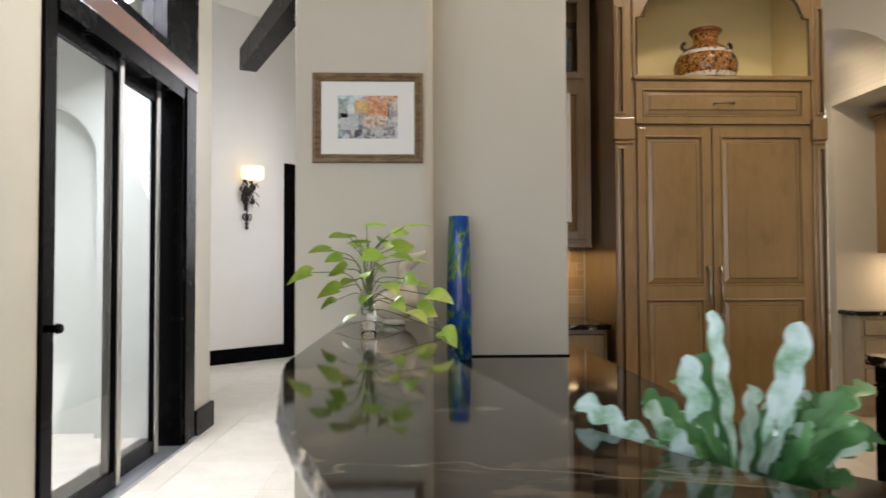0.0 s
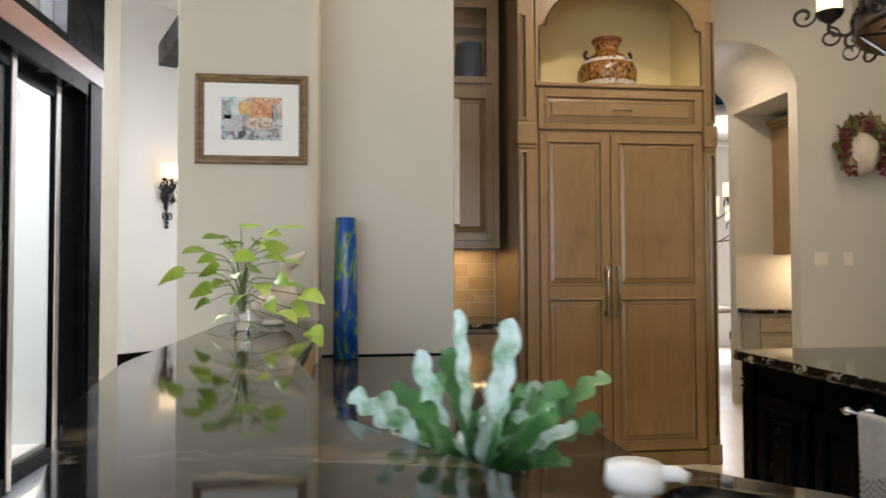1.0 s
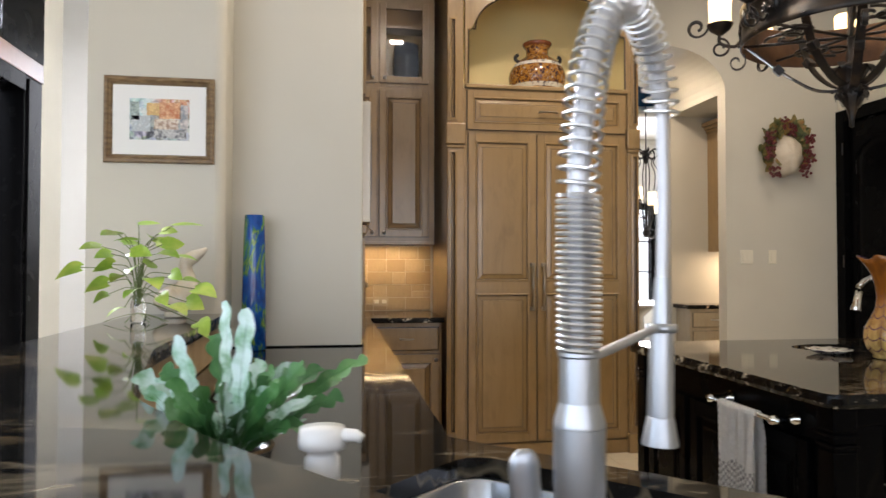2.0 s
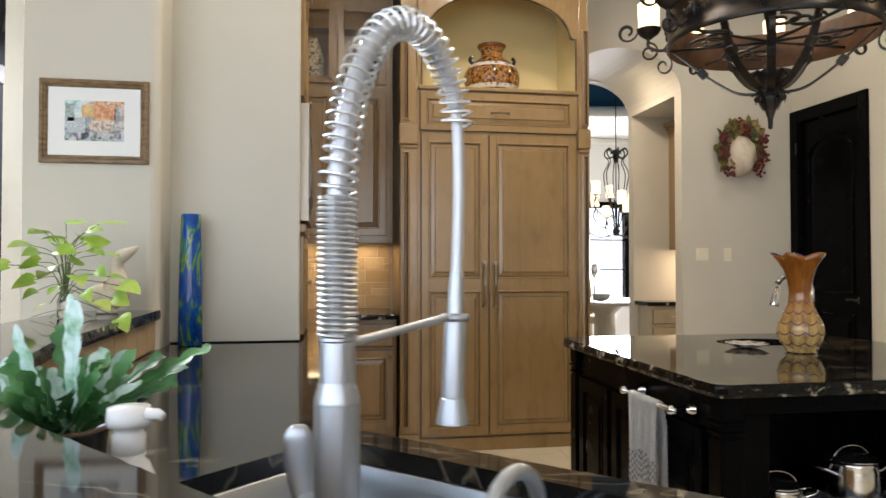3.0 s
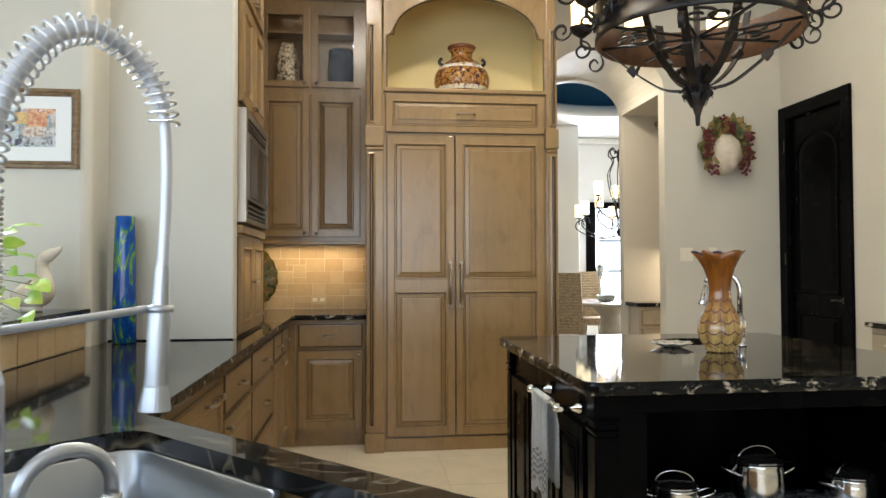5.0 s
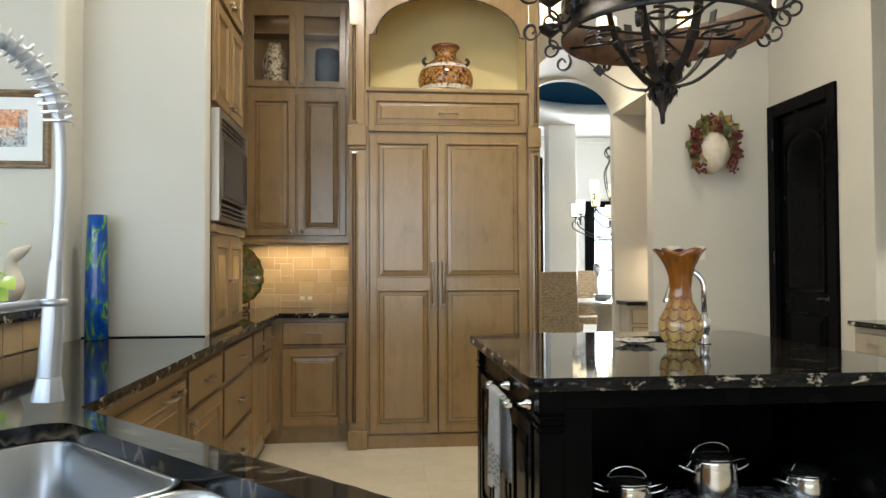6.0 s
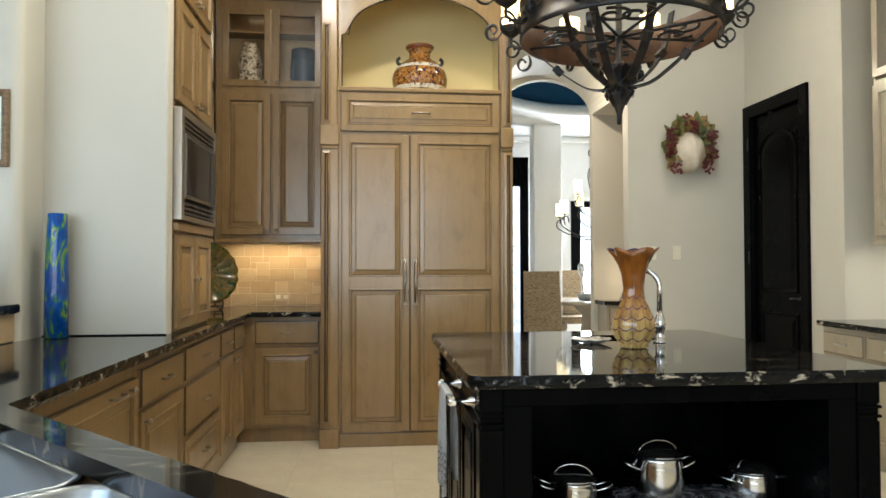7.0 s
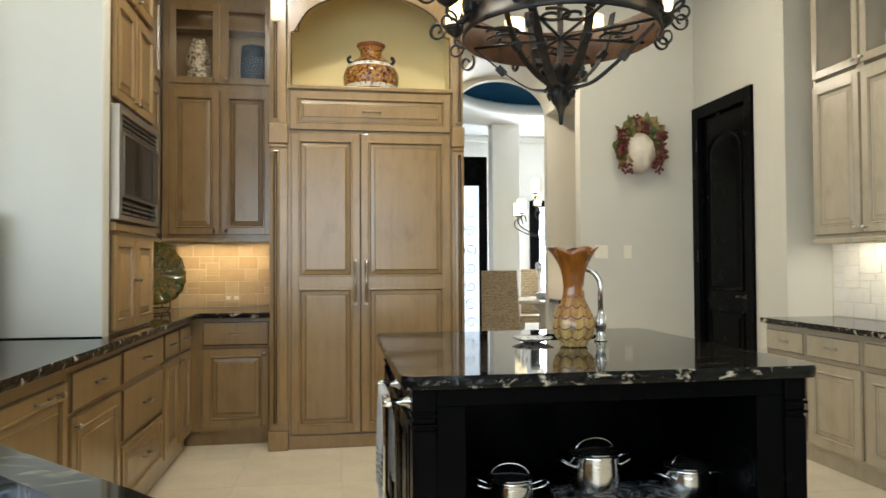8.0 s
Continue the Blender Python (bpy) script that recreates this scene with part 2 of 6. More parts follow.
CLAY = varied("bisque_plaster", ((0.3, (0.56, 0.48, 0.36)), (0.7, (0.68, 0.62, 0.52))), 14, 0.7, bump=0.3)
GOLDF = varied("bronze_frame", ((0.3, (0.1, 0.055, 0.025)), (0.7, (0.26, 0.17, 0.08))), 20, 0.4, squash=(1, 1, 4))
PAPER = mat("white_mat_board", (0.82, 0.82, 0.8), 0.85)
TOWEL = varied("white_cotton", ((0.3, (0.76, 0.76, 0.75)), (0.7, (0.88, 0.88, 0.87))), 60, 0.95, bump=1.0)
TOWEL_G = varied("grey_cotton", ((0.3, (0.25, 0.25, 0.27)), (0.7, (0.55, 0.55, 0.55))), 70, 0.95, bump=1.0)
RUST = varied("rusted_iron", ((0.3, (0.04, 0.02, 0.01)), (0.55, (0.12, 0.055, 0.024)), (0.75, (0.19, 0.095, 0.04))), 7, 0.6, bump=0.4)
SHADE = glowing("lit_candle_shade", (1.0, 0.7, 0.34), 5.0)
SHADE_D = glowing("lit_glass_shade", (1.0, 0.82, 0.5), 2.6)
RATTAN = varied("woven_seagrass", ((0.3, (0.16, 0.1, 0.05)), (0.6, (0.42, 0.31, 0.18)), (0.8, (0.52, 0.42, 0.28))), 26, 0.85, squash=(1, 1, 5), bump=0.9)
TABLE = glazed_wood("pale_table_wood", (0.5, 0.42, 0.3), (0.4, 0.32, 0.2))
DOMEB = plaster("deep_blue_paint", (0.012, 0.1, 0.2), (0.008, 0.07, 0.15))
BROWN_W = glazed_wood("red_brown_header", (0.13, 0.06, 0.036), (0.08, 0.036, 0.022))
MWSTEEL = brushed("dark_brushed_steel", (0.3, 0.29, 0.27), 0.36)
DARKG = mat("dark_oven_glass", (0.015, 0.014, 0.013), 0.06)
SLOT = mat("vent_shadow", (0.008, 0.008, 0.008), 0.6)
CREAMPANE = varied("seeded_glass", ((0.3, (0.3, 0.32, 0.3)), (0.7, (0.45, 0.46, 0.42))), 20, 0.15)
BLUEJ = varied("slate_blue_glaze", ((0.3, (0.02, 0.035, 0.06)), (0.7, (0.06, 0.09, 0.13))), 8, 0.18)
LATTICE = varied("carved_ivory", ((0.42, (0.1, 0.06, 0.02)), (0.52, (0.62, 0.52, 0.36))), 45, 0.5, bump=0.8)
PLATEG = varied("green_art_glass", ((0.3, (0.01, 0.02, 0.008)), (0.46, (0.04, 0.07, 0.015)), (0.56, (0.22, 0.12, 0.02)), (0.68, (0.015, 0.05, 0.035))), 14, 0.1, dist=1.5)
STUCCO_G = plaster("grey_stucco", (0.56, 0.6, 0.56), (0.5, 0.54, 0.5))
STUCCO = plaster("patio_stucco", (0.5, 0.53, 0.5), (0.44, 0.47, 0.44))
BOUGH = varied("shrub_green", ((0.3, (0.03, 0.07, 0.02)), (0.7, (0.1, 0.17, 0.05))), 3, 0.8)
MARBLE = varied("grey_marble", ((0.35, (0.03, 0.03, 0.035)), (0.5, (0.12, 0.12, 0.13)), (0.55, (0.5, 0.5, 0.5)), (0.6, (0.08, 0.08, 0.09))), 9, 0.15, 6, 1.5)


# ---- building blocks ----
def box(bm, x0, x1, y0, y1, z0, z1, bevel=0.0, mi=0):
    vs = [bm.verts.new((x, y, z)) for z in (z0, z1) for y in (y0, y1) for x in (x0, x1)]
    fs = [bm.faces.new([vs[i] for i in q]) for q in ((0, 2, 3, 1), (4, 5, 7, 6), (0, 1, 5, 4), (2, 6, 7, 3), (0, 4, 6, 2), (1, 3, 7, 5))]
    for f in fs:
        f.material_index = mi
    if bevel:
        es = list({e for f in fs for e in f.edges})
        bmesh.ops.bevel(bm, geom=es, offset=bevel, segments=2, profile=0.5, affect="EDGES")
    return bm


def boxes(*args, bevel=0.0):
    bm = bmesh.new()
    for a in args:
        box(bm, *a, bevel=bevel)
    return bm


def rings(bm, loops, cap0=True, cap1=True, closed=False, mis=None):
    """Bridges loops of equal length, each a closed ring of points."""
    vv = [[bm.verts.new(p) for p in lp] for lp in loops]
    n = len(vv[0])
    pairs = list(zip(vv, vv[1:])) + ([(vv[-1], vv[0])] if closed else [])
    for k, (a, b) in enumerate(pairs):
        for i in range(n):
            f = bm.faces.new((a[i], a[(i + 1) % n], b[(i + 1) % n], b[i]))
            f.smooth = n > 6
            if mis:
                f.material_index = mis[k]
    if not closed:
        if cap0:
            bm.faces.new(vv[0][::-1])
        if cap1:
            bm.faces.new(vv[-1])
    return bm


def lathe(bm, prof, seg=32, at=(0, 0, 0), wave=None):
    """Turns a profile of (radius, height) round z."""
    loops = []
    for r, z in prof:
        lp = []
        for i in range(seg):
            a = 2 * math.pi * i / seg
            rr, zz = (r, z) if wave is None else wave(r, z, a)
            lp.append((at[0] + rr * math.cos(a), at[1] + rr * math.sin(a), at[2] + zz))
        loops.append(lp)
    return rings(bm, loops)


def tube(bm, pts, r, seg=8, closed=False, flat=1.0):
    """A round or flattened bar along points; r is one radius or one for each point."""
    pts = [Vector(p) for p in pts]
    n = len(pts)
    loops, up = [], None
    for i, p in enumerate(pts):
        d = (pts[(i + 1) % n] - pts[i - 1]) if closed or 0 < i < n - 1 else (pts[1] - pts[0] if i == 0 else pts[-1] - pts[-2])
        d.normalize()
        if up is None:
            up = Vector((0, 0, 1)) if abs(d.z) < 0.9 else Vector((1, 0, 0))
        up = (up - d * up.dot(d)).normalized()
        side = d.cross(up)
        rr = r[i] if isinstance(r, (list, tuple)) else r
        loops.append([p + side * (rr * flat * math.cos(a)) + up * (rr * math.sin(a)) for a in (2 * math.pi * k / seg for k in range(seg))])
    return rings(bm, loops, closed=closed)


def prism(bm, outline, z0, z1, bevel=0.0, mi_side=0):
    lo = [bm.verts.new((x, y, z0)) for x, y in outline]
    hi = [bm.verts.new((x, y, z1)) for x, y in outline]
    n = len(lo)
    top = bm.faces.new(hi)
    bm.faces.new(lo[::-1])
    sides = [bm.faces.new((lo[i], lo[(i + 1) % n], hi[(i + 1) % n], hi[i])) for i in range(n)]
    for f in sides:
        f.material_index = mi_side
    if bevel:
        bmesh.ops.bevel(bm, geom=list(top.edges), offset=bevel, segments=3, profile=0.5, affect="EDGES")
    return bm


def spiral(turns, r0, r1, start=0.0, n=40):
    """A flat scroll: points (u, v) from the outer radius to the inner one."""
    return [((r0 + (r1 - r0) * k / n) * math.cos(start + turns * 2 * math.pi * k / n),
             (r0 + (r1 - r0) * k / n) * math.sin(start + turns * 2 * math.pi * k / n)) for k in range(n + 1)]


def fillet(pts, r, n=6):
    """Rounds the corners of a closed outline; r is one radius or one for each corner."""
    out = []
    for i, p in enumerate(pts):
        p = Vector(p)
        a, b = Vector(pts[i - 1]), Vector(pts[(i + 1) % len(pts)])
        rr = r[i] if isinstance(r, (list, tuple)) else r
        if rr <= 0:
            out.append(tuple(p))
            continue
        da, db = (a - p).normalized(), (b - p).normalized()
        half = math.acos(max(-1, min(1, da.dot(db)))) / 2
        cut = min(rr / math.tan(half), (a - p).length * 0.49, (b - p).length * 0.49)
        rad = cut * math.tan(half)
        c = p + (da + db).normalized() * (rad / math.sin(half))
        s, e = p + da * cut - c, p + db * cut - c
        ang = math.atan2(s.x * e.y - s.y * e.x, s.dot(e))
        for k in range(n + 1):
            t = ang * k / n
            out.append((c.x + s.x * math.cos(t) - s.y * math.sin(t), c.y + s.x * math.sin(t) + s.y * math.cos(t)))
    return out


def part(name, bm, material, parent=None, label="", m=None):
    bmesh.ops.recalc_face_normals(bm, faces=bm.faces)
    me = bpy.data.meshes.new(name)
    bm.to_mesh(me)
    bm.free()
    for x in material if isinstance(material, (list, tuple)) else (material,):
        me.materials.append(x)
    ob = new(name, me)
    if parent is not None:
        ob.parent = parent
    if m is not None:
        ob.matrix_basis = m
    if label:
        ob["label"] = label
    return ob


def thing(name, label, category, m=None, group="", kind=""):
    ob = new(name)
    ob.empty_display_size = 0.05
    if m is not None:
        ob.matrix_basis = m
    return tagged(ob, label, category, group, kind)


def structure(name, bm, material, label=""):
    return tagged(part(name, bm, material), label, kind="structure")


def rect(x0, x1, z0, z1, y):
    return [(x0, y, z0), (x1, y, z0), (x1, y, z1), (x0, y, z1)]


# front steps of a raised-panel door: inset from the edge and depth in front of the carcass
RAISED = ((0, 0), (0, 0.017), (0.004, 0.021), (0.048, 0.021), (0.052, 0.0245), (0.058, 0.0245), (0.063, 0.011), (0.074, 0.010), (0.1, 0.0185), (0.104, 0.019))
RAISED_M = (0, 0, 0, 1, 0, 1, 1, 0, 0)
SLAB = ((0, 0), (0, 0.013), (0.006, 0.02), (0.012, 0.021))
SLAB_M = (0, 1, 0)
DRAWER = ((0, 0), (0, 0.017), (0.004, 0.021), (0.03, 0.021), (0.034, 0.024), (0.038, 0.024), (0.042, 0.012), (0.05, 0.012), (0.066, 0.019))
DRAWER_M = (0, 0, 0, 1, 0, 1, 1, 0)


def front_panel(name, parent, x0, x1, z0, z1, y=0.0, steps=RAISED, mis=RAISED_M, mats=None):
    """A door or drawer front that faces -y, on the plane y."""
    bm = bmesh.new()
    rings(bm, [rect(x0 + i, x1 - i, z0 + i, z1 - i, y - d) for i, d in steps], mis=mis)
    return part(name, bm, mats or (WOOD, GLAZE), parent)


def knob(parent, x, z, y, r=0.014, material=None):
    bm = bmesh.new()
    lathe(bm, ((0.006, 0), (0.005, 0.012), (r * 0.8, 0.016), (r, 0.022), (r * 0.7, 0.028), (0.001, 0.03)), 14)
    bmesh.ops.rotate(bm, verts=bm.verts, matrix=Matrix.Rotation(radians(90), 3, "X"))
    bmesh.ops.translate(bm, verts=bm.verts, vec=(x, y, z))
    return part("knob", bm, material or PEWTER, parent, "aged metal knob")


def pull(parent, x, z, y, w=0.09, upright=False, r=0.006, material=None, label="curved metal pull"):
    bm = bmesh.new()
    n = 12
    pts = [(-w / 2, 0), (-w / 2, -0.012)] + [(-w / 2 + w * k / n, -0.022 - 0.008 * math.sin(math.pi * k / n)) for k in range(n + 1)] + [(w / 2, -0.012), (w / 2, 0)]
    if upright:
        tube(bm, [(x, y + d, z + s) for s, d in pts], r, 8)
    else:
        tube(bm, [(x + s, y + d, z) for s, d in pts], r, 8)
    for s in (-1, 1):
        lathe(bm, ((r * 2.2, 0), (r * 2.2, 0.004), (r * 1.2, 0.008)), 10, (0, 0, 0))
    bmesh.ops.delete(bm, geom=[v for v in bm.verts if v.co.length < 0.03 and abs(v.co.y) < 0.03 and (abs(x) > 0.05 or abs(z) > 0.05)], context="VERTS")
    return part("handle", bm, material or PEWTER, parent, label)


# ---- the shell of the place ----
H, BACK, MASKY, DOORX = 3.7, 5.28, 5.22, 4.86
VX0, VX1, SPRING, FARY = 2.78, 3.82, 2.72, 6.2
bm = bmesh.new()
prism(bm, fillet([(-0.34, 2.68), (0.17, 2.68), (0.17, 2.904), (-0.34, 2.904)], [0.004, 0.045, 0, 0]), 0, H)
box(bm, -0.34, 0.72, 2.905, 3.0, 0, H, 0.008)
box(bm, -0.34, 0.2, 3.0, BACK, 0, H)
structure("wall_west", bm, WALL, "cream plastered pier and partition wall with rounded corner")
structure("wall_north", boxes((-0.34, 2.78, BACK, BACK + 0.2, 0, H)), WALL, "cream plastered wall behind the cabinets")
floor = structure("floor", boxes((-9, 8, -5, 14, -0.1, -0.003)), GROUT, "pale stone tile floor with fine joints")
bm = boxes((-1.6, 6.2, -3.8, 6.0, H, H + 0.15), (-5.2, -1.6, 5.4, 13, 4.9, 5.05), (-1.6, 0.0, 6.0, 13, 4.9, 5.05), (-1.6, 0.0, 5.9, 6.0, H + 0.15, 4.9))
structure("ceiling", bm, CEIL, "plain painted ceiling")


def arch_wall(y0, y1, x0, x1, ax0, ax1, spring, rise, top, n=24):
    """A wall along x with an arched opening from ax0 to ax1."""
    bm = bmesh.new()
    if ax0 > x0:
        box(bm, x0, ax0, y0, y1, 0, top)
    if x1 > ax1:
        box(bm, ax1, x1, y0, y1, 0, top)
    cx, hw = (ax0 + ax1) / 2, (ax1 - ax0) / 2
    loops = []
    for k in range(n + 1):
        a = math.pi - math.pi * k / n
        x, z = cx + hw * math.cos(a), spring + rise * math.sin(a)
        loops.append([(x, y0, z), (x, y1, z), (x, y1, top), (x, y0, top)])
    return rings(bm, loops)


structure("wall_passage", arch_wall(MASKY, MASKY + 0.12, 2.66, DOORX + 0.16, VX0, VX1, SPRING, 0.36, H), WALL, "cream plastered wall with an arched passage")
structure("wall_vault", arch_wall(MASKY + 0.12, FARY, VX0 - 0.12, VX1, VX0, VX1, SPRING, 0.36, H), WALL, "plastered barrel vault over the passage")
structure("wall_arch", arch_wall(FARY, FARY + 0.1, 1.2, 6.5, 2.9, 3.83, SPRING, 0.34, 4.2), WALL, "plastered wall with an arch to the dining room")
structure("wall_pantry", boxes((VX1, 5.3, MASKY + 0.12, FARY, SPRING, SPRING + 0.1), (5.2, 5.3, MASKY + 0.12, FARY, 0, SPRING)), WALL, "plastered soffit and end of the pantry recess")
RECESS = 3.97
bm = boxes((DOORX, DOORX + 0.16, RECESS, 4.4, 0, H), (DOORX, DOORX + 0.16, 4.4, MASKY, 2.49, H), (DOORX + 0.16, 5.22, RECESS, RECESS + 0.12, 0, H), (DOORX + 0.16, DOORX + 0.2, 4.3, MASKY, 0, 2.6))
box(bm, 5.22, 5.4, -3.8, RECESS + 0.12, 0, H)
structure("wall_east", bm, WALL, "cream plastered wall with the cabinet recess")
# This wall and its opening are assumed, to let daylight in.
structure("wall_south", boxes((-1.75, -1.5, -3.8, -3.6, 0, H), (2.9, 5.4, -3.8, -3.6, 0, H), (-1.5, 2.9, -3.8, -3.6, 0, 0.6), (-1.5, 2.9, -3.8, -3.6, 2.9, H)), WALL, "plain cream wall with an added opening for daylight")
# west side with the sliding door, and the living room beyond
SX = -1.6
# The opening between y -2.6 and 0.9 is unseen, added for daylight.
structure("wall_slider", boxes((SX - 0.2, SX, -3.6, -2.6, 0, H), (SX - 0.2, SX, 0.9, 3.3, 0, H), (SX - 0.2, SX, -2.6, 0.9, 0, 0.5), (SX - 0.2, SX, -2.6, 0.9, 2.8, H), (SX - 0.2, SX, 5.46, 5.9, 0, 4.9), (SX - 0.2, SX, 3.3, 5.46, 3.5, 4.9)), WALL, "cream plastered wall beside the sliding door")
# The opening in the far west side is unseen and added for light.
structure("wall_living", boxes((-5.2, SX - 0.2, 5.7, 5.9, 0, 4.9), (-5.2, -5.0, 5.9, 6.1, 0, 4.9), (-5.2, -5.0, 6.1, 9.1, 0, 0.4), (-5.2, -5.0, 6.1, 9.1, 3.3, 4.9), (-5.2, -5.0, 9.1, 13, 0, 4.9), (-0.2, 0, 5.48, 13, 0, 4.9), (-5.2, 0, 13, 13.2, 0, 4.9)), WHITE, "white plastered living room walls")
# slanted wall that carries the sconce: along d from a
SA, SDIR = Vector((-2.95, 9.25, 0)), Vector((0.69, 0.724, 0)).normalized()
slant = Matrix.Translation(SA) @ Matrix.Rotation(math.atan2(SDIR.y, SDIR.x), 4, "Z")
ob = structure("wall_slanted", boxes((-3.2, 1.69, 0, 0.15, 0, 4.9), (2.67, 4.5, 0, 0.15, 0, 4.9), (1.69, 2.67, 0, 0.15, 2.75, 4.9)), WHITE, "white plastered slanted living room wall")
ob.matrix_basis = slant
ob = structure("baseboard", boxes((-3.2, 1.57, -0.025, -0.002, 0, 0.2), bevel=0.004), BLACK, "tall black baseboard")
ob.matrix_basis = slant
structure("baseboard", boxes((SX + 0.002, SX + 0.03, 5.48, 5.9, 0, 0.2), (SX - 0.2, SX + 0.03, 5.902, 5.93, 0, 0.2), bevel=0.004), BLACK, "tall black baseboard")
dd = thing("door", "dark wooden doorway with glazed cabinets inside", "door", slant @ pose(1.67, 0, 0))
part("casing", boxes((-0.1, 0.02, -0.03, 0.15, 0, 2.78), (1.0, 1.1, -0.03, 0.15, 0, 2.78), (-0.1, 1.1, -0.03, 0.15, 2.7, 2.84), bevel=0.006), BLACK, dd)
part("leaf", boxes((0.02, 1.0, 0.05, 0.09, 0, 2.7)), BLACK, dd)
for k in range(4):
    part("pane", boxes((0.16, 0.86, 0.035, 0.045, 0.5 + 0.5 * k, 0.92 + 0.5 * k)), DARKG, dd)
bm = bmesh.new()
ea, eb, acr = Vector((-2.12, 9.25, 3.88)), Vector((-0.5, 5.8, 3.88)), Vector((0.905, 0.425, 0)) * 0.11
rings(bm, [[e - acr, e + acr, e + acr + Vector((0, 0, 0.28)), e - acr + Vector((0, 0, 0.28))] for e in (ea, eb)])
tagged(part("ceiling_beam", bm, BLACK), "black wooden beam across the living room", "beam", kind="structure")

# sliding door, transom and header
sd = thing("door_sliding", "black framed sliding glass door, half open", "sliding door", pose(SX, 3.3, 0), kind="structure")
part("jamb", boxes((-0.12, 0.02, 0, 0.11, 0, 2.62), bevel=0.006), BLACK, sd)
part("jamb", boxes((-0.16, 0.02, 1.86, 2.16, 0, 2.62), (0.0, 0.035, 1.9, 1.98, 0, 2.6), bevel=0.006), BLACK, sd)
part("head", boxes((-0.14, 0.03, 0.11, 1.86, 2.5, 2.62), bevel=0.005), BLACK, sd)
part("header_board", boxes((-0.15, 0.03, 0, 2.16, 2.62, 2.76), bevel=0.005), BROWN_W, sd, "red-brown wooden header")
part("transom_post", boxes((-0.15, 0.03, 1.5, 2.16, 2.76, 3.5), (-0.15, 0.03, 0, 0.1, 2.76, 3.5), (-0.15, 0.03, 0.1, 1.5, 2.76, 2.82), bevel=0.005), BLACK, sd)
part("sill", boxes((-0.14, 0.04, 0, 2.16, -0.006, 0.02), bevel=0.004), STEEL, sd)
for y0, y1, xo in ((0.12, 0.95, -0.05), (0.9, 1.66, -0.1)):
    pn = part("sliding_panel", boxes((xo - 0.02, xo + 0.02, y0, y0 + 0.06, 0.02, 2.5), (xo - 0.02, xo + 0.02, y1 - 0.06, y1, 0.02, 2.5), (xo - 0.02, xo + 0.02, y0 + 0.06, y1 - 0.06, 0.02, 0.12), (xo - 0.02, xo + 0.02, y0 + 0.06, y1 - 0.06, 2.42, 2.5), bevel=0.003), BLACK, sd)
    gl = part("pane", boxes((xo - 0.004, xo + 0.004, y0 + 0.06, y1 - 0.06, 0.12, 2.42)), GLASS, pn)
    gl.visible_shadow = False
part("edge_strip", boxes((-0.03, -0.022, 0.9, 0.95, 0.03, 2.5), (-0.075, -0.068, 1.6, 1.66, 0.03, 2.5)), NICKEL, sd, "pale metal edge strip")
gl = part("pane", boxes((-0.07, -0.06, 0.1, 1.5, 2.82, 3.5)), GLASS, sd)
gl.visible_shadow = False
bm = bmesh.new()
lathe(bm, ((0.018, 0), (0.018, 0.03), (0.026, 0.04), (0.02, 0.06)), 12)
bmesh.ops.rotate(bm, verts=bm.verts, matrix=Matrix.Rotation(radians(90), 3, "Y"))
bmesh.ops.translate(bm, verts=bm.verts, vec=(0.02, 0.06, 1.0))
part("knob", bm, BLACK, sd)
# patio outside
structure("ground_patio", boxes((-9, SX - 0.2, -2, 5.7, -0.006, 0.0)), FLOOR_W, "pale patio paving")
structure("wall_patio_north", arch_wall(5.5, 5.69, -5.2, SX - 0.2, -3.3, -2.35, 2.1, 0.45, 4.9), STUCCO_G, "grey stucco outside wall with an arched niche")
# unseen roof, added so that direct sun misses the patio's north wall
structure("roof_patio", boxes((-4.6, SX - 0.21, 2.4, 5.49, 3.6, 3.75)), STUCCO, "plain roof added over the patio to keep the sun off")
structure("wall_patio_niche", boxes((-3.4, -2.25, 5.66, 5.697, 0, 2.75)), STUCCO_G, "grey stucco back of the arched niche")
structure("wall_patio", boxes((-4.0, 4.0, 0, 0.3, 0, 3.0), (-4.0, 4.0, -0.05, 0.35, 3.0, 3.12)), STUCCO, "pale stucco patio wall with a coping").matrix_basis = pose(-4.6, 4.0, 0, 0, 0, 62)
bm = bmesh.new()
for k in range(420):
    a, b2 = random.random() * 6.28, random.random()
    c = Vector((-7.5 + random.uniform(-1.0, 1.0), 5.0 + random.uniform(-3.5, 3.0), random.uniform(0.1, 2.6)))
    d1 = Vector((random.uniform(-1, 1), random.uniform(-1, 1), random.uniform(-1, 1))).normalized() * 0.16
    d2 = d1.orthogonal().normalized() * 0.09
    bm.faces.new([bm.verts.new(c + v) for v in (d1, d2, -d1, -d2)])
tagged(part("shrubs", bm, BOUGH), "green shrubs beyond the patio", "shrubs", kind="stuff")


# ---- counters ----
def diag(u, v):
    """A plan point along (u) and across (v) the slanted sink counter."""
    s = math.sqrt(0.5)
    return (s * (u + v), s * (v - u))


def resample(pts, step):
    out = []
    for i, p in enumerate(pts):
        p, q = Vector(p), Vector(pts[(i + 1) % len(pts)])
        n = max(1, int((q - p).length / step))
        out += [tuple(p.lerp(q, k / n)) for k in range(n)]
    return out


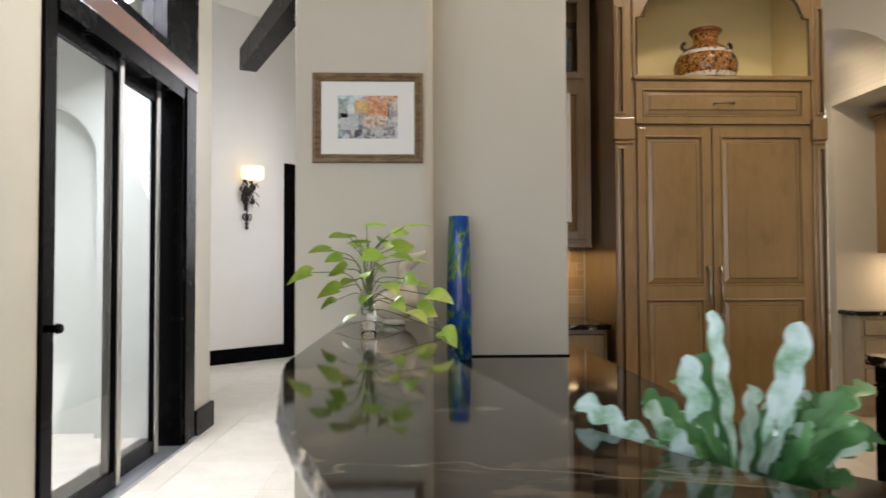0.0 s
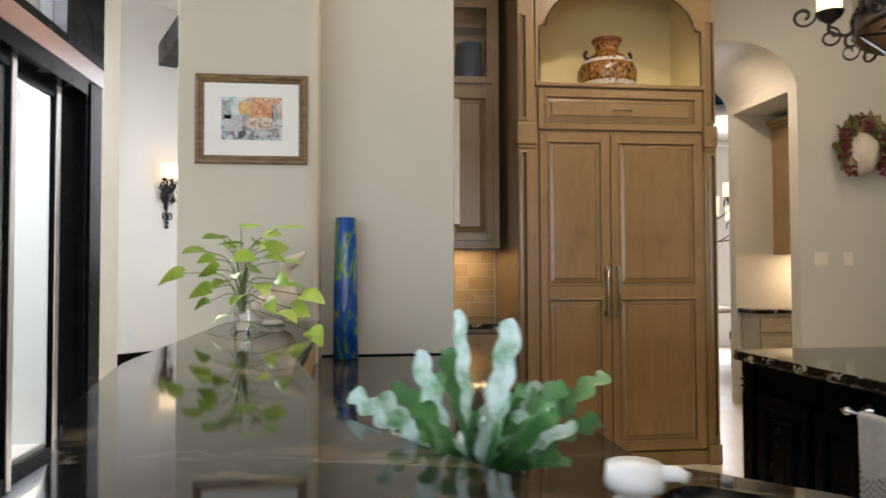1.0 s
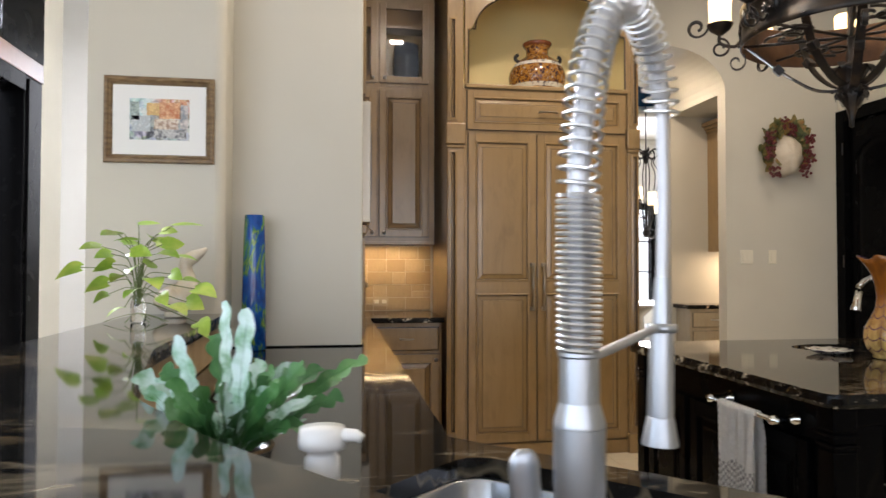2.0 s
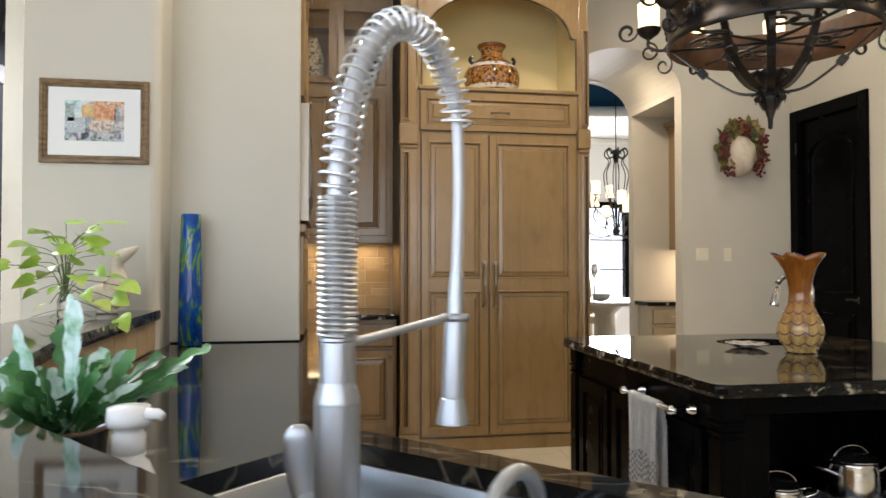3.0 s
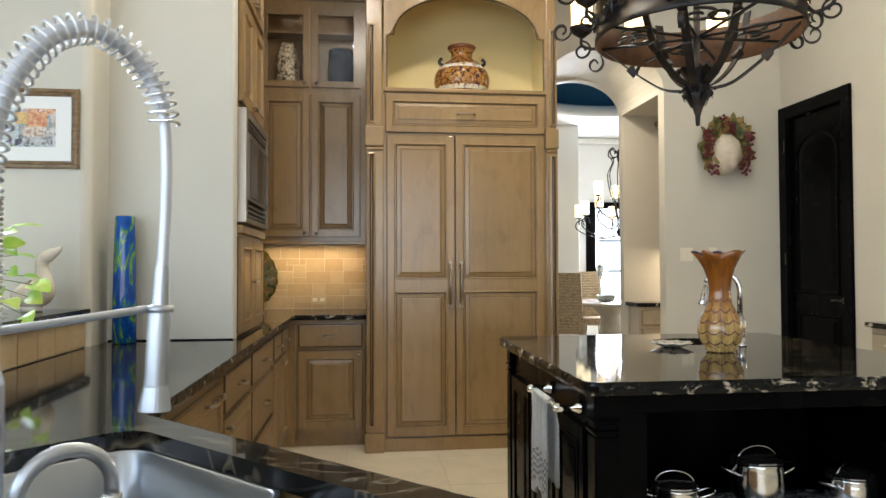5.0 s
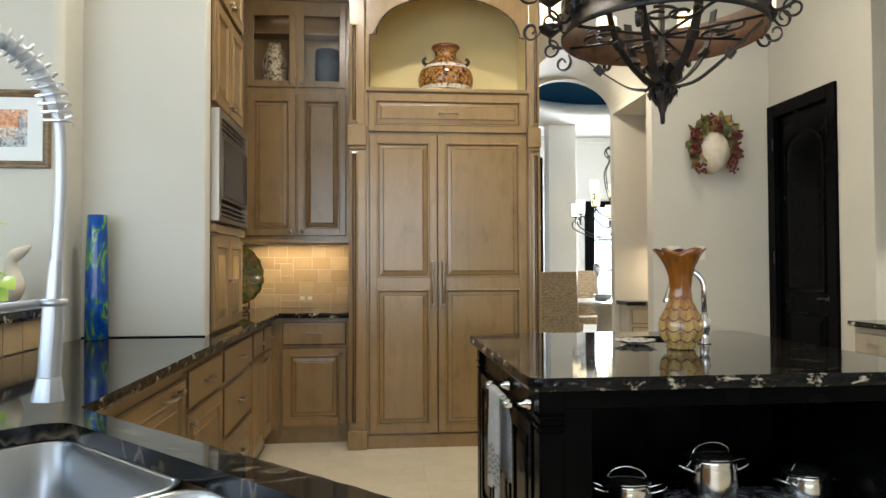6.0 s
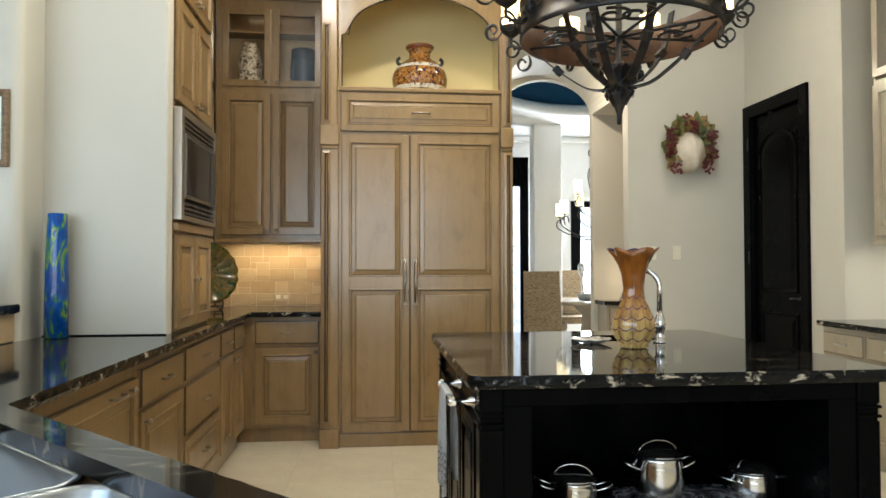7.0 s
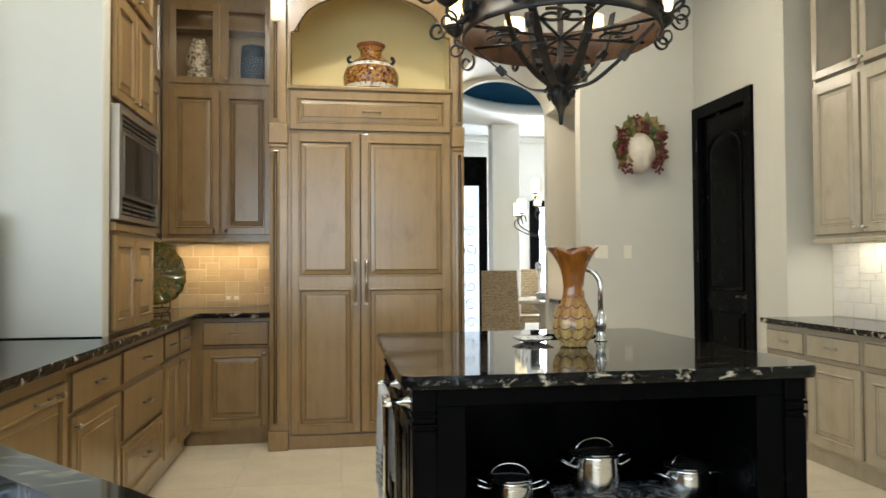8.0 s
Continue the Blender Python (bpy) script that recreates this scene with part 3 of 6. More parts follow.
def slab(outline, z0, z1, holes=(), rough_edge=0.0, polished=0.0):
    """A stone slab with holes; its outer edge is chipped by rough_edge."""
    bm = bmesh.new()
    tops, bots = [], []
    for h_i, loop in enumerate([outline, *holes]):
        loop = resample(loop, 0.02) if h_i == 0 and rough_edge else list(loop)
        n = len(loop)
        rows = []
        area = sum(loop[i][0] * loop[(i + 1) % n][1] - loop[(i + 1) % n][0] * loop[i][1] for i in range(n))
        sgn = 1 if area > 0 else -1
        for j, fz in enumerate((0, 0.3, 0.7, 1)):
            row = []
            for i, (x, y) in enumerate(loop):
                d = Vector(loop[(i + 1) % n]) - Vector(loop[i - 1])
                nrm = Vector((d.y, -d.x)).normalized() * sgn
                off = 0.0
                if h_i == 0 and rough_edge:
                    off = rough_edge * (noise.noise(Vector((x * 30, y * 30, fz * 2.5))) + (0.6 if 0 < j < 3 else -0.5))
                row.append(bm.verts.new((x + nrm.x * off, y + nrm.y * off, z0 + (z1 - z0) * fz)))
            rows.append(row)
        for a, b in zip(rows, rows[1:]):
            for i in range(n):
                f = bm.faces.new((a[i], a[(i + 1) % n], b[(i + 1) % n], b[i]))
                f.material_index = 1 if h_i == 0 and rough_edge else 0
        bots += [bm.edges.get((rows[0][i], rows[0][(i + 1) % n])) for i in range(n)]
        tops += [bm.edges.get((rows[-1][i], rows[-1][(i + 1) % n])) for i in range(n)]
    bmesh.ops.triangle_fill(bm, use_beauty=True, edges=tops)
    bmesh.ops.triangle_fill(bm, use_beauty=True, edges=bots)
    return bm


TOP = 0.915
E1, FRONT_X, FRONT_V, INNER_V = 1.15, 0.835, 1.478, 0.742
fx = FRONT_V * math.sqrt(2)
SINK = (-0.19, 0.79, 1.0, 1.395)
hole = fillet([diag(SINK[0], SINK[2]), diag(SINK[1], SINK[2]), diag(SINK[1], SINK[3]), diag(SINK[0], SINK[3])], 0.06)
lower = [(0.2, BACK - 0.002), (0.2, 3.0), (0.172, 3.0), (0.172, 2.7), (0.145, 2.67), (0.145, 1.42), diag(-0.5, 0.76), diag(-0.2, 0.735), diag(E1, 0.735), diag(E1, FRONT_V), (FRONT_X, fx - FRONT_X), (FRONT_X, 4.49), (1.33, 4.49), (1.33, BACK - 0.002)]
lower = fillet(lower, [0, 0, 0, 0, 0, 0, 0, 0, 0.03, 0.03, 0.04, 0.03, 0, 0], 4)
tagged(part("worktop", slab(lower, TOP - 0.035, TOP, [hole], 0.003), (GRANITE, GEDGE)), "polished black granite worktop with gold veins and chiselled edge", "countertop")
inner = [(0.18, 2.678), (0.2, 1.5), diag(-0.43, 0.87), diag(-0.1, 0.78), diag(0.3, INNER_V), diag(E1, INNER_V)]
outer = [diag(E1, 0.36), (0.15, 0.36), (-0.075, 1.05), (-0.155, 1.5), (-0.16, 2.678)]
bar_line = fillet(inner + outer, [0, 0.3, 0.35, 0.5, 0.8, 0.03, 0.03, 0.3, 0.8, 1.0, 0], 8)
tagged(part("bar_top", slab(bar_line, 1.037, 1.075, (), 0.0025), (GRANITE, GEDGE)), "raised curved bar top of polished black granite", "countertop")
# thin black strip draws the shadow line along the foot of the wall
structure("trim_joint", boxes((0.174, 0.722, 2.894, 2.904, TOP + 0.0005, TOP + 0.006)), BLACK, "black strip for the shadow gap between wall and worktop")
# low wall under the bar, faced with stone tiles
wall_in = [(0.155, 2.678), (0.175, 1.49), diag(-0.44, 0.845), diag(-0.1, 0.755), diag(0.3, 0.718), diag(E1 - 0.02, 0.718), diag(E1 - 0.02, 0.54), diag(-0.15, 0.54), (0.0, 1.25), (0.0, 2.678)]
bm = bmesh.new()
prism(bm, wall_in, 0, 1.037)
bar_wall = structure("wall_bar", bm, WALL, "low plastered wall under the raised bar, faced with stone tiles")


def path_walk(pts, step):
    """Poses of pieces laid end to end along a line: middle and direction."""
    for a, b in zip(pts, pts[1:]):
        a, b = Vector(a), Vector(b)
        n = max(1, round((b - a).length / step))
        for k in range(n):
            yield a.lerp(b, (k + 0.5) / n), (b - a).normalized(), (b - a).length / n


for mid, d, w in path_walk(wall_in[:6], 0.152):
    t = part("tile", boxes((-w / 2 + 0.0015, w / 2 - 0.0015, -0.004, 0.008, 0.918, 1.035), bevel=0.003), TILE, bar_wall)
    t.matrix_basis = Matrix.Translation((mid.x, mid.y, 0)) @ Matrix.Rotation(math.atan2(d.y, d.x), 4, "Z")


# ---- cabinet work ----
FIELD = ((0, 0.021), (0.004, 0.0245), (0.01, 0.0245), (0.014, 0.0115), (0.0175, 0.011), (0.042, 0.0165), (0.0445, 0.0158), (0.048, 0.0195), (0.052, 0.0198))
FIELD_M = (0, 0, 0, 1, 0, 1, 0, 0)


def framed_door(parent, x0, x1, z0, z1, splits=(), y=0.0, stile=0.048, mats=None, name="door", glass=None, steps=FIELD, mis=FIELD_M):
    """A frame-and-panel front that faces -y; splits are the heights of middle rails."""
    bm, fields, rails = bmesh.new(), [], []
    edges = [z0, *splits, z1]
    box(bm, x0, x0 + stile, y - 0.021, y, z0, z1, 0.003)
    box(bm, x1 - stile, x1, y - 0.021, y, z0, z1, 0.003)
    # backing slightly larger than the door leaves a dark outline round it
    if glass is None:
        box(bm, x0 - 0.0038, x1 + 0.0038, y - 0.004, y, z0 - 0.0038, z1 + 0.0038, 0, 1)
    for i, zz in enumerate(edges):
        lo = zz if i == 0 else (zz - stile if i == len(edges) - 1 else zz - stile * 0.8)
        hi = lo + (stile if i in (0, len(edges) - 1) else stile * 1.6)
        if 0 < i < len(edges) - 1:
            rails.append((lo, hi))
        else:
            box(bm, x0 + stile, x1 - stile, y - 0.0208, y, lo, hi)
    for i in range(len(edges) - 1):
        a = edges[i] + (stile if i == 0 else stile * 0.8)
        b = edges[i + 1] - (stile if i == len(edges) - 2 else stile * 0.8)
        fields.append((a, b))
    door = part(name, bm, mats or (WOOD, GLAZE), parent)
    for a, b in rails:
        part("middle_rail", boxes((x0 + stile, x1 - stile, y - 0.0208, y, a, b)), mats or (WOOD, GLAZE), door)
    for a, b in fields if glass is None else ():
        bm = bmesh.new()
        rings(bm, [rect(x0 + stile + k, x1 - stile - k, a + k, b - k, y - d) for k, d in steps], cap0=False, mis=mis)
        part("panel", bm, mats or (WOOD, GLAZE), door)
    if glass is not None:
        p = part("pane", boxes((x0 + stile, x1 - stile, y - 0.012, y - 0.008, z0 + stile, z1 - stile)), glass, door, "clear glass pane")
        p.visible_shadow = False
    return door


def drawer_front(parent, x0, x1, z0, z1, mats=None, flat=True):
    if flat:
        return front_panel("drawer", parent, x0, x1, z0, z1, 0, SLAB, SLAB_M, mats)
    return framed_door(parent, x0, x1, z0, z1, stile=0.03, mats=mats, name="drawer")


def base_unit(m, w, rows, knob_side=1, d=0.55, label="glazed maple base cabinet with raised panels", mats=None, top=0.878, handle=None):
    """A floor cabinet; rows are (kind, bottom, top)."""
    body_m = (mats or (WOOD, GLAZE))[0]
    ob = thing("base_cabinet", label, "cabinet", m, "base cabinets along the worktop")
    part("body", boxes((0, w, 0, d, 0.1, top)), body_m, ob)
    part("plinth", boxes((0, w, 0.03, d, 0, 0.098)), body_m, ob)
    for kind, z0, z1 in rows:
        if kind == "drawer":
            f = drawer_front(ob, 0.02, w - 0.02, z0, z1, mats)
            pull(f, w / 2, (z0 + z1) / 2, -0.021, 0.085, material=handle)
        elif kind == "deep":
            f = drawer_front(ob, 0.02, w - 0.02, z0, z1, mats, False)
            pull(f, w / 2, (z0 + z1) / 2 + 0.01, -0.021, 0.085, material=handle)
        elif kind == "pullout":
            f = framed_door(ob, 0.02, w - 0.02, z0, z1, mats=mats)
            pull(f, w * 0.68, z1 - 0.03, -0.021, 0.11, material=handle)
            knob(f, w * 0.85, z1 - 0.03, -0.021)
        else:
            f = framed_door(ob, 0.02, w - 0.02, z0, z1, mats=mats)
            knob(f, 0.045 if knob_side < 0 else w - 0.045, z1 - 0.035, -0.021)
    return ob


FX = 0.78
for y0, y1, rows, ks in ((1.5, 2.3, (("pullout", 0.13, 0.815),), 1), (2.3, 2.93, (("drawer", 0.69, 0.84), ("door", 0.13, 0.67)), -1),
                         (2.93, 3.71, (("drawer", 0.69, 0.845), ("drawer", 0.43, 0.665), ("deep", 0.13, 0.405)), 1),
                         (3.71, 4.1, (("drawer", 0.7, 0.845), ("door", 0.13, 0.68)), 1), (4.1, 4.45, (("drawer", 0.7, 0.845), ("door", 0.13, 0.68)), -1)):
    base_unit(pose(FX, y0, 0, 0, 0, 90), y1 - y0, rows, ks)
base_unit(pose(0.84, 4.545, 0), 0.48, (("drawer", 0.69, 0.85), ("door", 0.13, 0.665)), 1, 0.6)
cf = thing("filler_panel", "glazed maple corner filler between the base cabinets", "cabinet panel", pose(0.7, 4.45, 0))
part("panel", boxes((0.06, 0.08, 0.002, 0.098, 0.1, 0.878), (0.08, 0.138, 0.096, 0.11, 0.1, 0.878), (0.03, 0.138, 0.12, 0.14, 0, 0.098), bevel=0.002), WOOD, cf)
wc = thing("corner_cabinet", "glazed maple wall cabinet in the corner by the tower", "cabinet", pose(0.47, 3.76, 0, 0, 0, 90))
part("body", boxes((0, 1.17, 0, 0.262, 1.44, 3.45)), WOOD, wc)
part("light_rail", boxes((0, 1.17, -0.02, 0.02, 1.415, 1.44), bevel=0.004), WOOD, wc)
for a, b, k in ((0.03, 0.57, 0.535), (0.59, 1.13, 0.625)):
    f = framed_door(wc, a, b, 1.475, 2.55)
    knob(f, k, 1.505, -0.021)
    f = framed_door(wc, a, b, 2.605, 3.2)
    knob(f, k, 2.635, -0.021)
# slanted sink cabinet
sc = thing("sink_cabinet", "glazed maple cabinet under the slanted sink counter", "cabinet", Matrix.Translation((*diag(1.1, 1.43), 0)) @ Matrix.Rotation(radians(135), 4, "Z"))
part("body", boxes((0, 1.15, 0, 0.02, 0.1, 0.878), (0, 0.02, 0.02, 0.68, 0.1, 0.878), (0, 1.15, 0.04, 0.06, 0, 0.1)), WOOD, sc)
for a, b in ((0.03, 0.56), (0.58, 1.11)):
    framed_door(sc, a, b, 0.13, 0.66)

# upper cabinet on the north wall
uc = thing("upper_cabinet", "glazed maple wall cabinet with glass doors on top", "cabinet", pose(0.49, 4.95, 0))
part("body", boxes((0, 0.835, 0, 0.328, 1.44, 2.58)), WOOD, uc)
part("light_rail", boxes((0, 0.835, -0.022, 0.02, 1.415, 1.44), bevel=0.004), WOOD, uc)
part("side", boxes((0, 0.018, 0, 0.328, 2.58, 3.3)), WOOD, uc)
part("side", boxes((0.817, 0.835, 0, 0.328, 2.58, 3.3)), WOOD, uc)
part("back", boxes((0.018, 0.817, 0.31, 0.328, 2.58, 3.3)), WOOD, uc)
part("top", boxes((0, 0.835, 0, 0.328, 3.3, 3.45)), WOOD, uc)
part("shelf", boxes((0.018, 0.817, 0.16, 0.31, 3.07, 3.09)), WOOD, uc)
part("middle_rail", boxes((0.046, 0.384, -0.002, 0.017, 2.5805, 2.612), (0.441, 0.789, -0.002, 0.017, 2.5805, 2.612)), WOOD, uc)
part("stile", boxes((0, 0.045, -0.003, 0.018, 2.58, 3.3), (0.385, 0.44, -0.003, 0.018, 2.58, 3.3), (0.79, 0.835, -0.003, 0.018, 2.58, 3.3), (0.045, 0.385, -0.003, 0.018, 3.2, 3.3), (0.44, 0.79, -0.003, 0.018, 3.2, 3.3)), WOOD, uc)
bm = bmesh.new()
for z, p, hh in ((3.27, 0.02, 0.03), (3.3, 0.045, 0.04), (3.34, 0.075, 0.05)):
    box(bm, -0.0, 0.835, -p, 0.0, z, z + hh, 0.005)
part("crown", bm, WOOD, uc)
for a, b, k in ((0.05, 0.41, 0.375), (0.428, 0.79, 0.463)):
    f = framed_door(uc, a, b, 1.475, 2.55)
    knob(f, k, 1.505, -0.021)
    f = framed_door(uc, a, b, 2.605, 3.2, glass=GLASS)
    knob(f, k, 2.635, -0.021)
jar2 = bmesh.new()
lathe(jar2, ((0.07, 0), (0.085, 0.02), (0.1, 0.15), (0.1, 0.25), (0.09, 0.28), (0.095, 0.285), (0.095, 0.35), (0.08, 0.36), (0.001, 0.36)), 28, (1.13, 5.1, 2.58))
tagged(part("jar", jar2, BLUEJ), "slate blue glazed jar behind the glass cabinet door", "jar")
orn = bmesh.new()
lathe(orn, ((0.07, 0), (0.1, 0.03), (0.085, 0.15), (0.095, 0.25), (0.06, 0.36), (0.045, 0.4), (0.001, 0.4)), 24, (0.72, 5.1, 2.58))
for v in orn.verts:
    v.co.x += 0.012 * noise.noise(v.co * 26)
    v.co.y += 0.012 * noise.noise(v.co * 31)
tagged(part("ornament", orn, LATTICE), "carved ivory coloured ornament behind the glass cabinet door", "ornament")
area_light("cabinet_light", (0.9, 5.08, 3.28), (0.9, 5.12, 2.6), 0.5, 0.04, 0.3, WARM)
area_light("under_cabinet_light", (0.9, 5.1, 1.41), (0.9, 5.14, 0.9), 0.7, 0.05, 4.7, (1.0, 0.74, 0.38))

# microwave tower that stands on the worktop
mt = thing("microwave_cabinet", "glazed maple tower with built-in microwave on the worktop", "cabinet", pose(0.715, 3.01, TOP + 0.002, 0, 0, 90))
part("body", boxes((0, 0.74, 0, 0.5, 0, 2.6)), WOOD, mt)
part("ledge", boxes((0.0, 0.74, -0.03, 0, 0.49, 0.53), bevel=0.006), WOOD, mt)
for a, b, k in ((0.02, 0.36, 0.335), (0.375, 0.72, 0.4)):
    f = framed_door(mt, a, b, 0.015, 0.47, stile=0.04)
    knob(f, k, 0.25, -0.021)
    f = framed_door(mt, a, b, 1.13, 1.64)
    knob(f, k, 1.165, -0.021)
    f = framed_door(mt, a, b, 1.68, 2.4)
    knob(f, k, 1.72, -0.021)
mw = thing("microwave_oven", "built-in stainless microwave with black glass door", "microwave", pose(0.715, 3.01, TOP + 0.545, 0, 0, 90))
part("trim", boxes((0.0, 0.05, -0.045, 0, 0, 0.55), (0.69, 0.74, -0.045, 0, 0, 0.55), (0.05, 0.69, -0.045, 0, 0.51, 0.55), (0.05, 0.69, -0.045, 0, 0, 0.025), bevel=0.003), TRIM_ST, mw, "brushed steel trim frame")
part("backing", boxes((0.05, 0.69, -0.02, 0, 0.025, 0.51)), SLOT, mw)
for zz in (0.032, 0.056, 0.08, 0.437, 0.461, 0.485):
    for k in range(4):
        part("slat", boxes((0.055 + 0.16 * k, 0.2 + 0.16 * k, -0.043, -0.02, zz, zz + 0.011)), MWSTEEL, mw)
part("door", boxes((0.055, 0.685, -0.05, -0.02, 0.11, 0.43), bevel=0.003), MWSTEEL, mw)
part("window", boxes((0.075, 0.54, -0.053, -0.049, 0.13, 0.41)), DARKG, mw, "black glass window")
part("control_panel", boxes((0.56, 0.675, -0.053, -0.049, 0.13, 0.41)), DARKG, mw)

# refrigerator with wooden fronts, pilasters and niche
fr = thing("refrigerator_unit", "tall glazed maple refrigerator cabinet with arched display niche", "refrigerator", pose(1.36, 4.345, 0))
part("body", boxes((0.0, 1.285, 0.02, 0.93, 0.1, 2.44)), WOOD, fr)
part("plinth", boxes((0.09, 1.21, 0.03, 0.9, 0, 0.1), (0.09, 1.21, 0.01, 0.03, 0, 0.09), bevel=0.003), WOOD, fr)
part("side", boxes((0.0, 0.02, 0.02, 0.93, 2.44, H - 0.01)), WOOD, fr)
part("side", boxes((1.265, 1.285, 0.02, 0.93, 2.44, H - 0.01)), WOOD, fr)
for nb in ((0.02, 0.035, 0.06, 0.56, 2.47, H - 0.3), (1.25, 1.265, 0.06, 0.56, 2.47, H - 0.3)):
    part("niche_side", boxes(nb), NICHE, fr, "niche plaster in ochre brightened to look lit")
part("niche_back", boxes((0.02, 1.265, 0.56, 0.58, 2.47, H - 0.3)), NICHE, fr, "niche plaster in ochre brightened to look lit")
part("niche_top", boxes((0.02, 1.265, 0.06, 0.58, H - 0.3, H - 0.28)), NICHE, fr)
part("niche_floor", boxes((0.02, 1.265, 0.045, 0.58, 2.445, 2.47)), NICHE, fr)
part("shelf", boxes((0.085, 1.215, -0.012, 0.045, 2.438, 2.466), bevel=0.006), WOOD_H, fr)
# face of the niche: pilaster strips and the shouldered arch
bm = bmesh.new()
box(bm, 0.085, 0.107, 0, 0.02, 2.466, 2.83)
box(bm, 1.197, 1.215, 0, 0.02, 2.466, 2.83)
cx, n = 0.652, 28
loops = []
for k in range(n + 1):
    x = 0.085 + (1.215 - 0.085) * k / n
    u = (x - cx) / 0.497
    z = 2.83 if abs(u) >= 1 else 2.845 + 0.265 * math.sqrt(max(0, 1 - u * u)) ** 0.9
    loops.append([(x, 0, z), (x, 0.03, z), (x, 0.03, H - 0.01), (x, 0, H - 0.01)])
rings(bm, loops)
part("arch", bm, WOOD_H, fr, "shouldered wooden arch over the niche")
bm = bmesh.new()
arc = [(0.107, 0, 2.47), (0.107, 0, 2.83), (0.155, 0, 2.832)] + [(cx + 0.497 * math.cos(a), 0, 2.845 + 0.265 * math.sin(a)) for a in (math.pi - math.pi * k / 32 for k in range(33))] + [(1.15, 0, 2.832), (1.197, 0, 2.83), (1.197, 0, 2.47)]
tube(bm, [(x, -0.002, z) for x, _, z in arc], 0.005, 6)
part("arch_bead", bm, GLAZE, fr, "dark glazed bead")
GROOVE = ((0, 0), (0, 0.012), (0.014, 0.016), (0.02, 0.006), (0.024, 0.004))
for s in (0, 1):
    xo = -0.035 if s == 0 else 1.215
    pw_s = 0.08 if s else 0.12
    pl = part("pilaster", boxes((xo, xo + pw_s, -0.0, 0.04, 0.13, 2.06), (xo, xo + pw_s - 0.01, 0.0, 0.04, 2.2, H - 0.01), bevel=0.006), WOOD, fr)
    part("base_block", boxes((xo - 0.008, xo + pw_s + 0.005, -0.02, 0.04, 0, 0.13), bevel=0.006), WOOD, pl)
    part("cap_block", boxes((xo - 0.01, xo + pw_s + 0.002, -0.022, 0.04, 2.06, 2.2), (xo - 0.002, xo + pw_s - 0.002, -0.012, 0.04, 2.035, 2.06), bevel=0.008), WOOD, pl)
    gx = xo + 0.012 if s == 0 else xo + 0.02
    for z0, z1 in ((0.17, 2.02), (2.22, 2.9)):
        bm = bmesh.new()
        rings(bm, [rect(gx + i, gx + 0.052 - i, z0 + i, z1 - i, -d) for i, d in GROOVE], mis=(0, 0, 1, 1))
        part("groove_panel", bm, (WOOD, GLAZE), pl)
drw = framed_door(fr, 0.1, 1.2, 2.165, 2.425, y=0.02, stile=0.042, name="drawer")
pull(drw, 0.65, 2.29, -0.001, 0.12)
for a, b, hx in ((0.107, 0.568, 0.535), (0.576, 1.197, 0.61)):
    d = framed_door(fr, a, b, 0.105, 2.14, (1.12,), 0.02, 0.05)
    bm = bmesh.new()
    tube(bm, [(hx, -0.001, 1.27), (hx, -0.04, 1.265), (hx, -0.042, 1.12), (hx, -0.04, 0.985), (hx, -0.001, 0.98)], 0.0105, 10)
    for zz in (1.27, 0.98):
        box(bm, hx - 0.012, hx + 0.012, -0.048, -0.001, zz - 0.012, zz + 0.012, 0.004)
    part("handle", bm, PEWTER, d, "long aged metal handle")
bm = bmesh.new()
JX, JY, JZ = 2.02, 4.63, 2.472
prof = tuple((r, z * 0.93) for r, z in ((0.13, 0), (0.155, 0.012), (0.175, 0.035), (0.19, 0.065), (0.2, 0.1), (0.203, 0.14), (0.196, 0.175), (0.184, 0.203), (0.165, 0.232), (0.125, 0.27), (0.09, 0.295), (0.078, 0.315), (0.078, 0.35), (0.092, 0.372), (0.106, 0.392), (0.103, 0.402), (0.085, 0.398), (0.07, 0.37)))
jar_root = thing("maiolica_jar", "round painted ceramic jar, orange, brown and white", "jar", pose(JX, JY, JZ))
lathe(bm, prof, 40)
for f in bm.faces:
    z = f.calc_center_median().z
    f.material_index = 1 if 0.035 < z < 0.062 or 0.186 < z < 0.215 else (2 if z > 0.34 else 0)
part("body", bm, (MAIOLICA, MAIO_W, MAIO_B), jar_root)
for s in (-1, 1):
    bm = bmesh.new()
    tube(bm, [(s * (0.135 + 0.03 * math.sin(a)), -0.02, 0.258 + 0.025 * math.cos(a)) for a in (math.pi * (0.1 + 0.9 * k / 10) for k in range(11))], 0.013, 8)
    part("handle", bm, POT, jar_root, "dark glazed loop handle")

# backsplash tiles, outlet and the plate in the corner
def tile_field(parent, cols, rows, cell, place, rnd, material):
    """Fills a grid with stone tiles of mixed sizes."""
    used = [[False] * cols for _ in range(rows)]
    cache = {}
    for r in range(rows):
        for c in range(cols):
            if used[r][c]:
                continue
            sizes = [(4, 2), (3, 2), (2, 2), (2, 1), (3, 1), (1, 1)]
            w = [4, 4, 3, 1, 1, 0.1]
            while True:
                tw, th = rnd.choices(sizes, w)[0]
                if c + tw <= cols and r + th <= rows and not any(used[rr][cc] for rr in range(r, r + th) for cc in range(c, c + tw)):
                    break
            for rr in range(r, r + th):
                for cc in range(c, c + tw):
                    used[rr][cc] = True
            if (tw, th) not in cache:
                t = part("tile", boxes((0.0015, tw * cell - 0.0015, -0.009, 0, 0.0015, th * cell - 0.0015), bevel=0.0025), material, parent)
                cache[tw, th] = t.data
            else:
                t = new("tile", cache[tw, th])
                t.parent = parent
            t.matrix_basis = place @ pose(c * cell, rnd.uniform(-0.001, 0.001), r * cell)


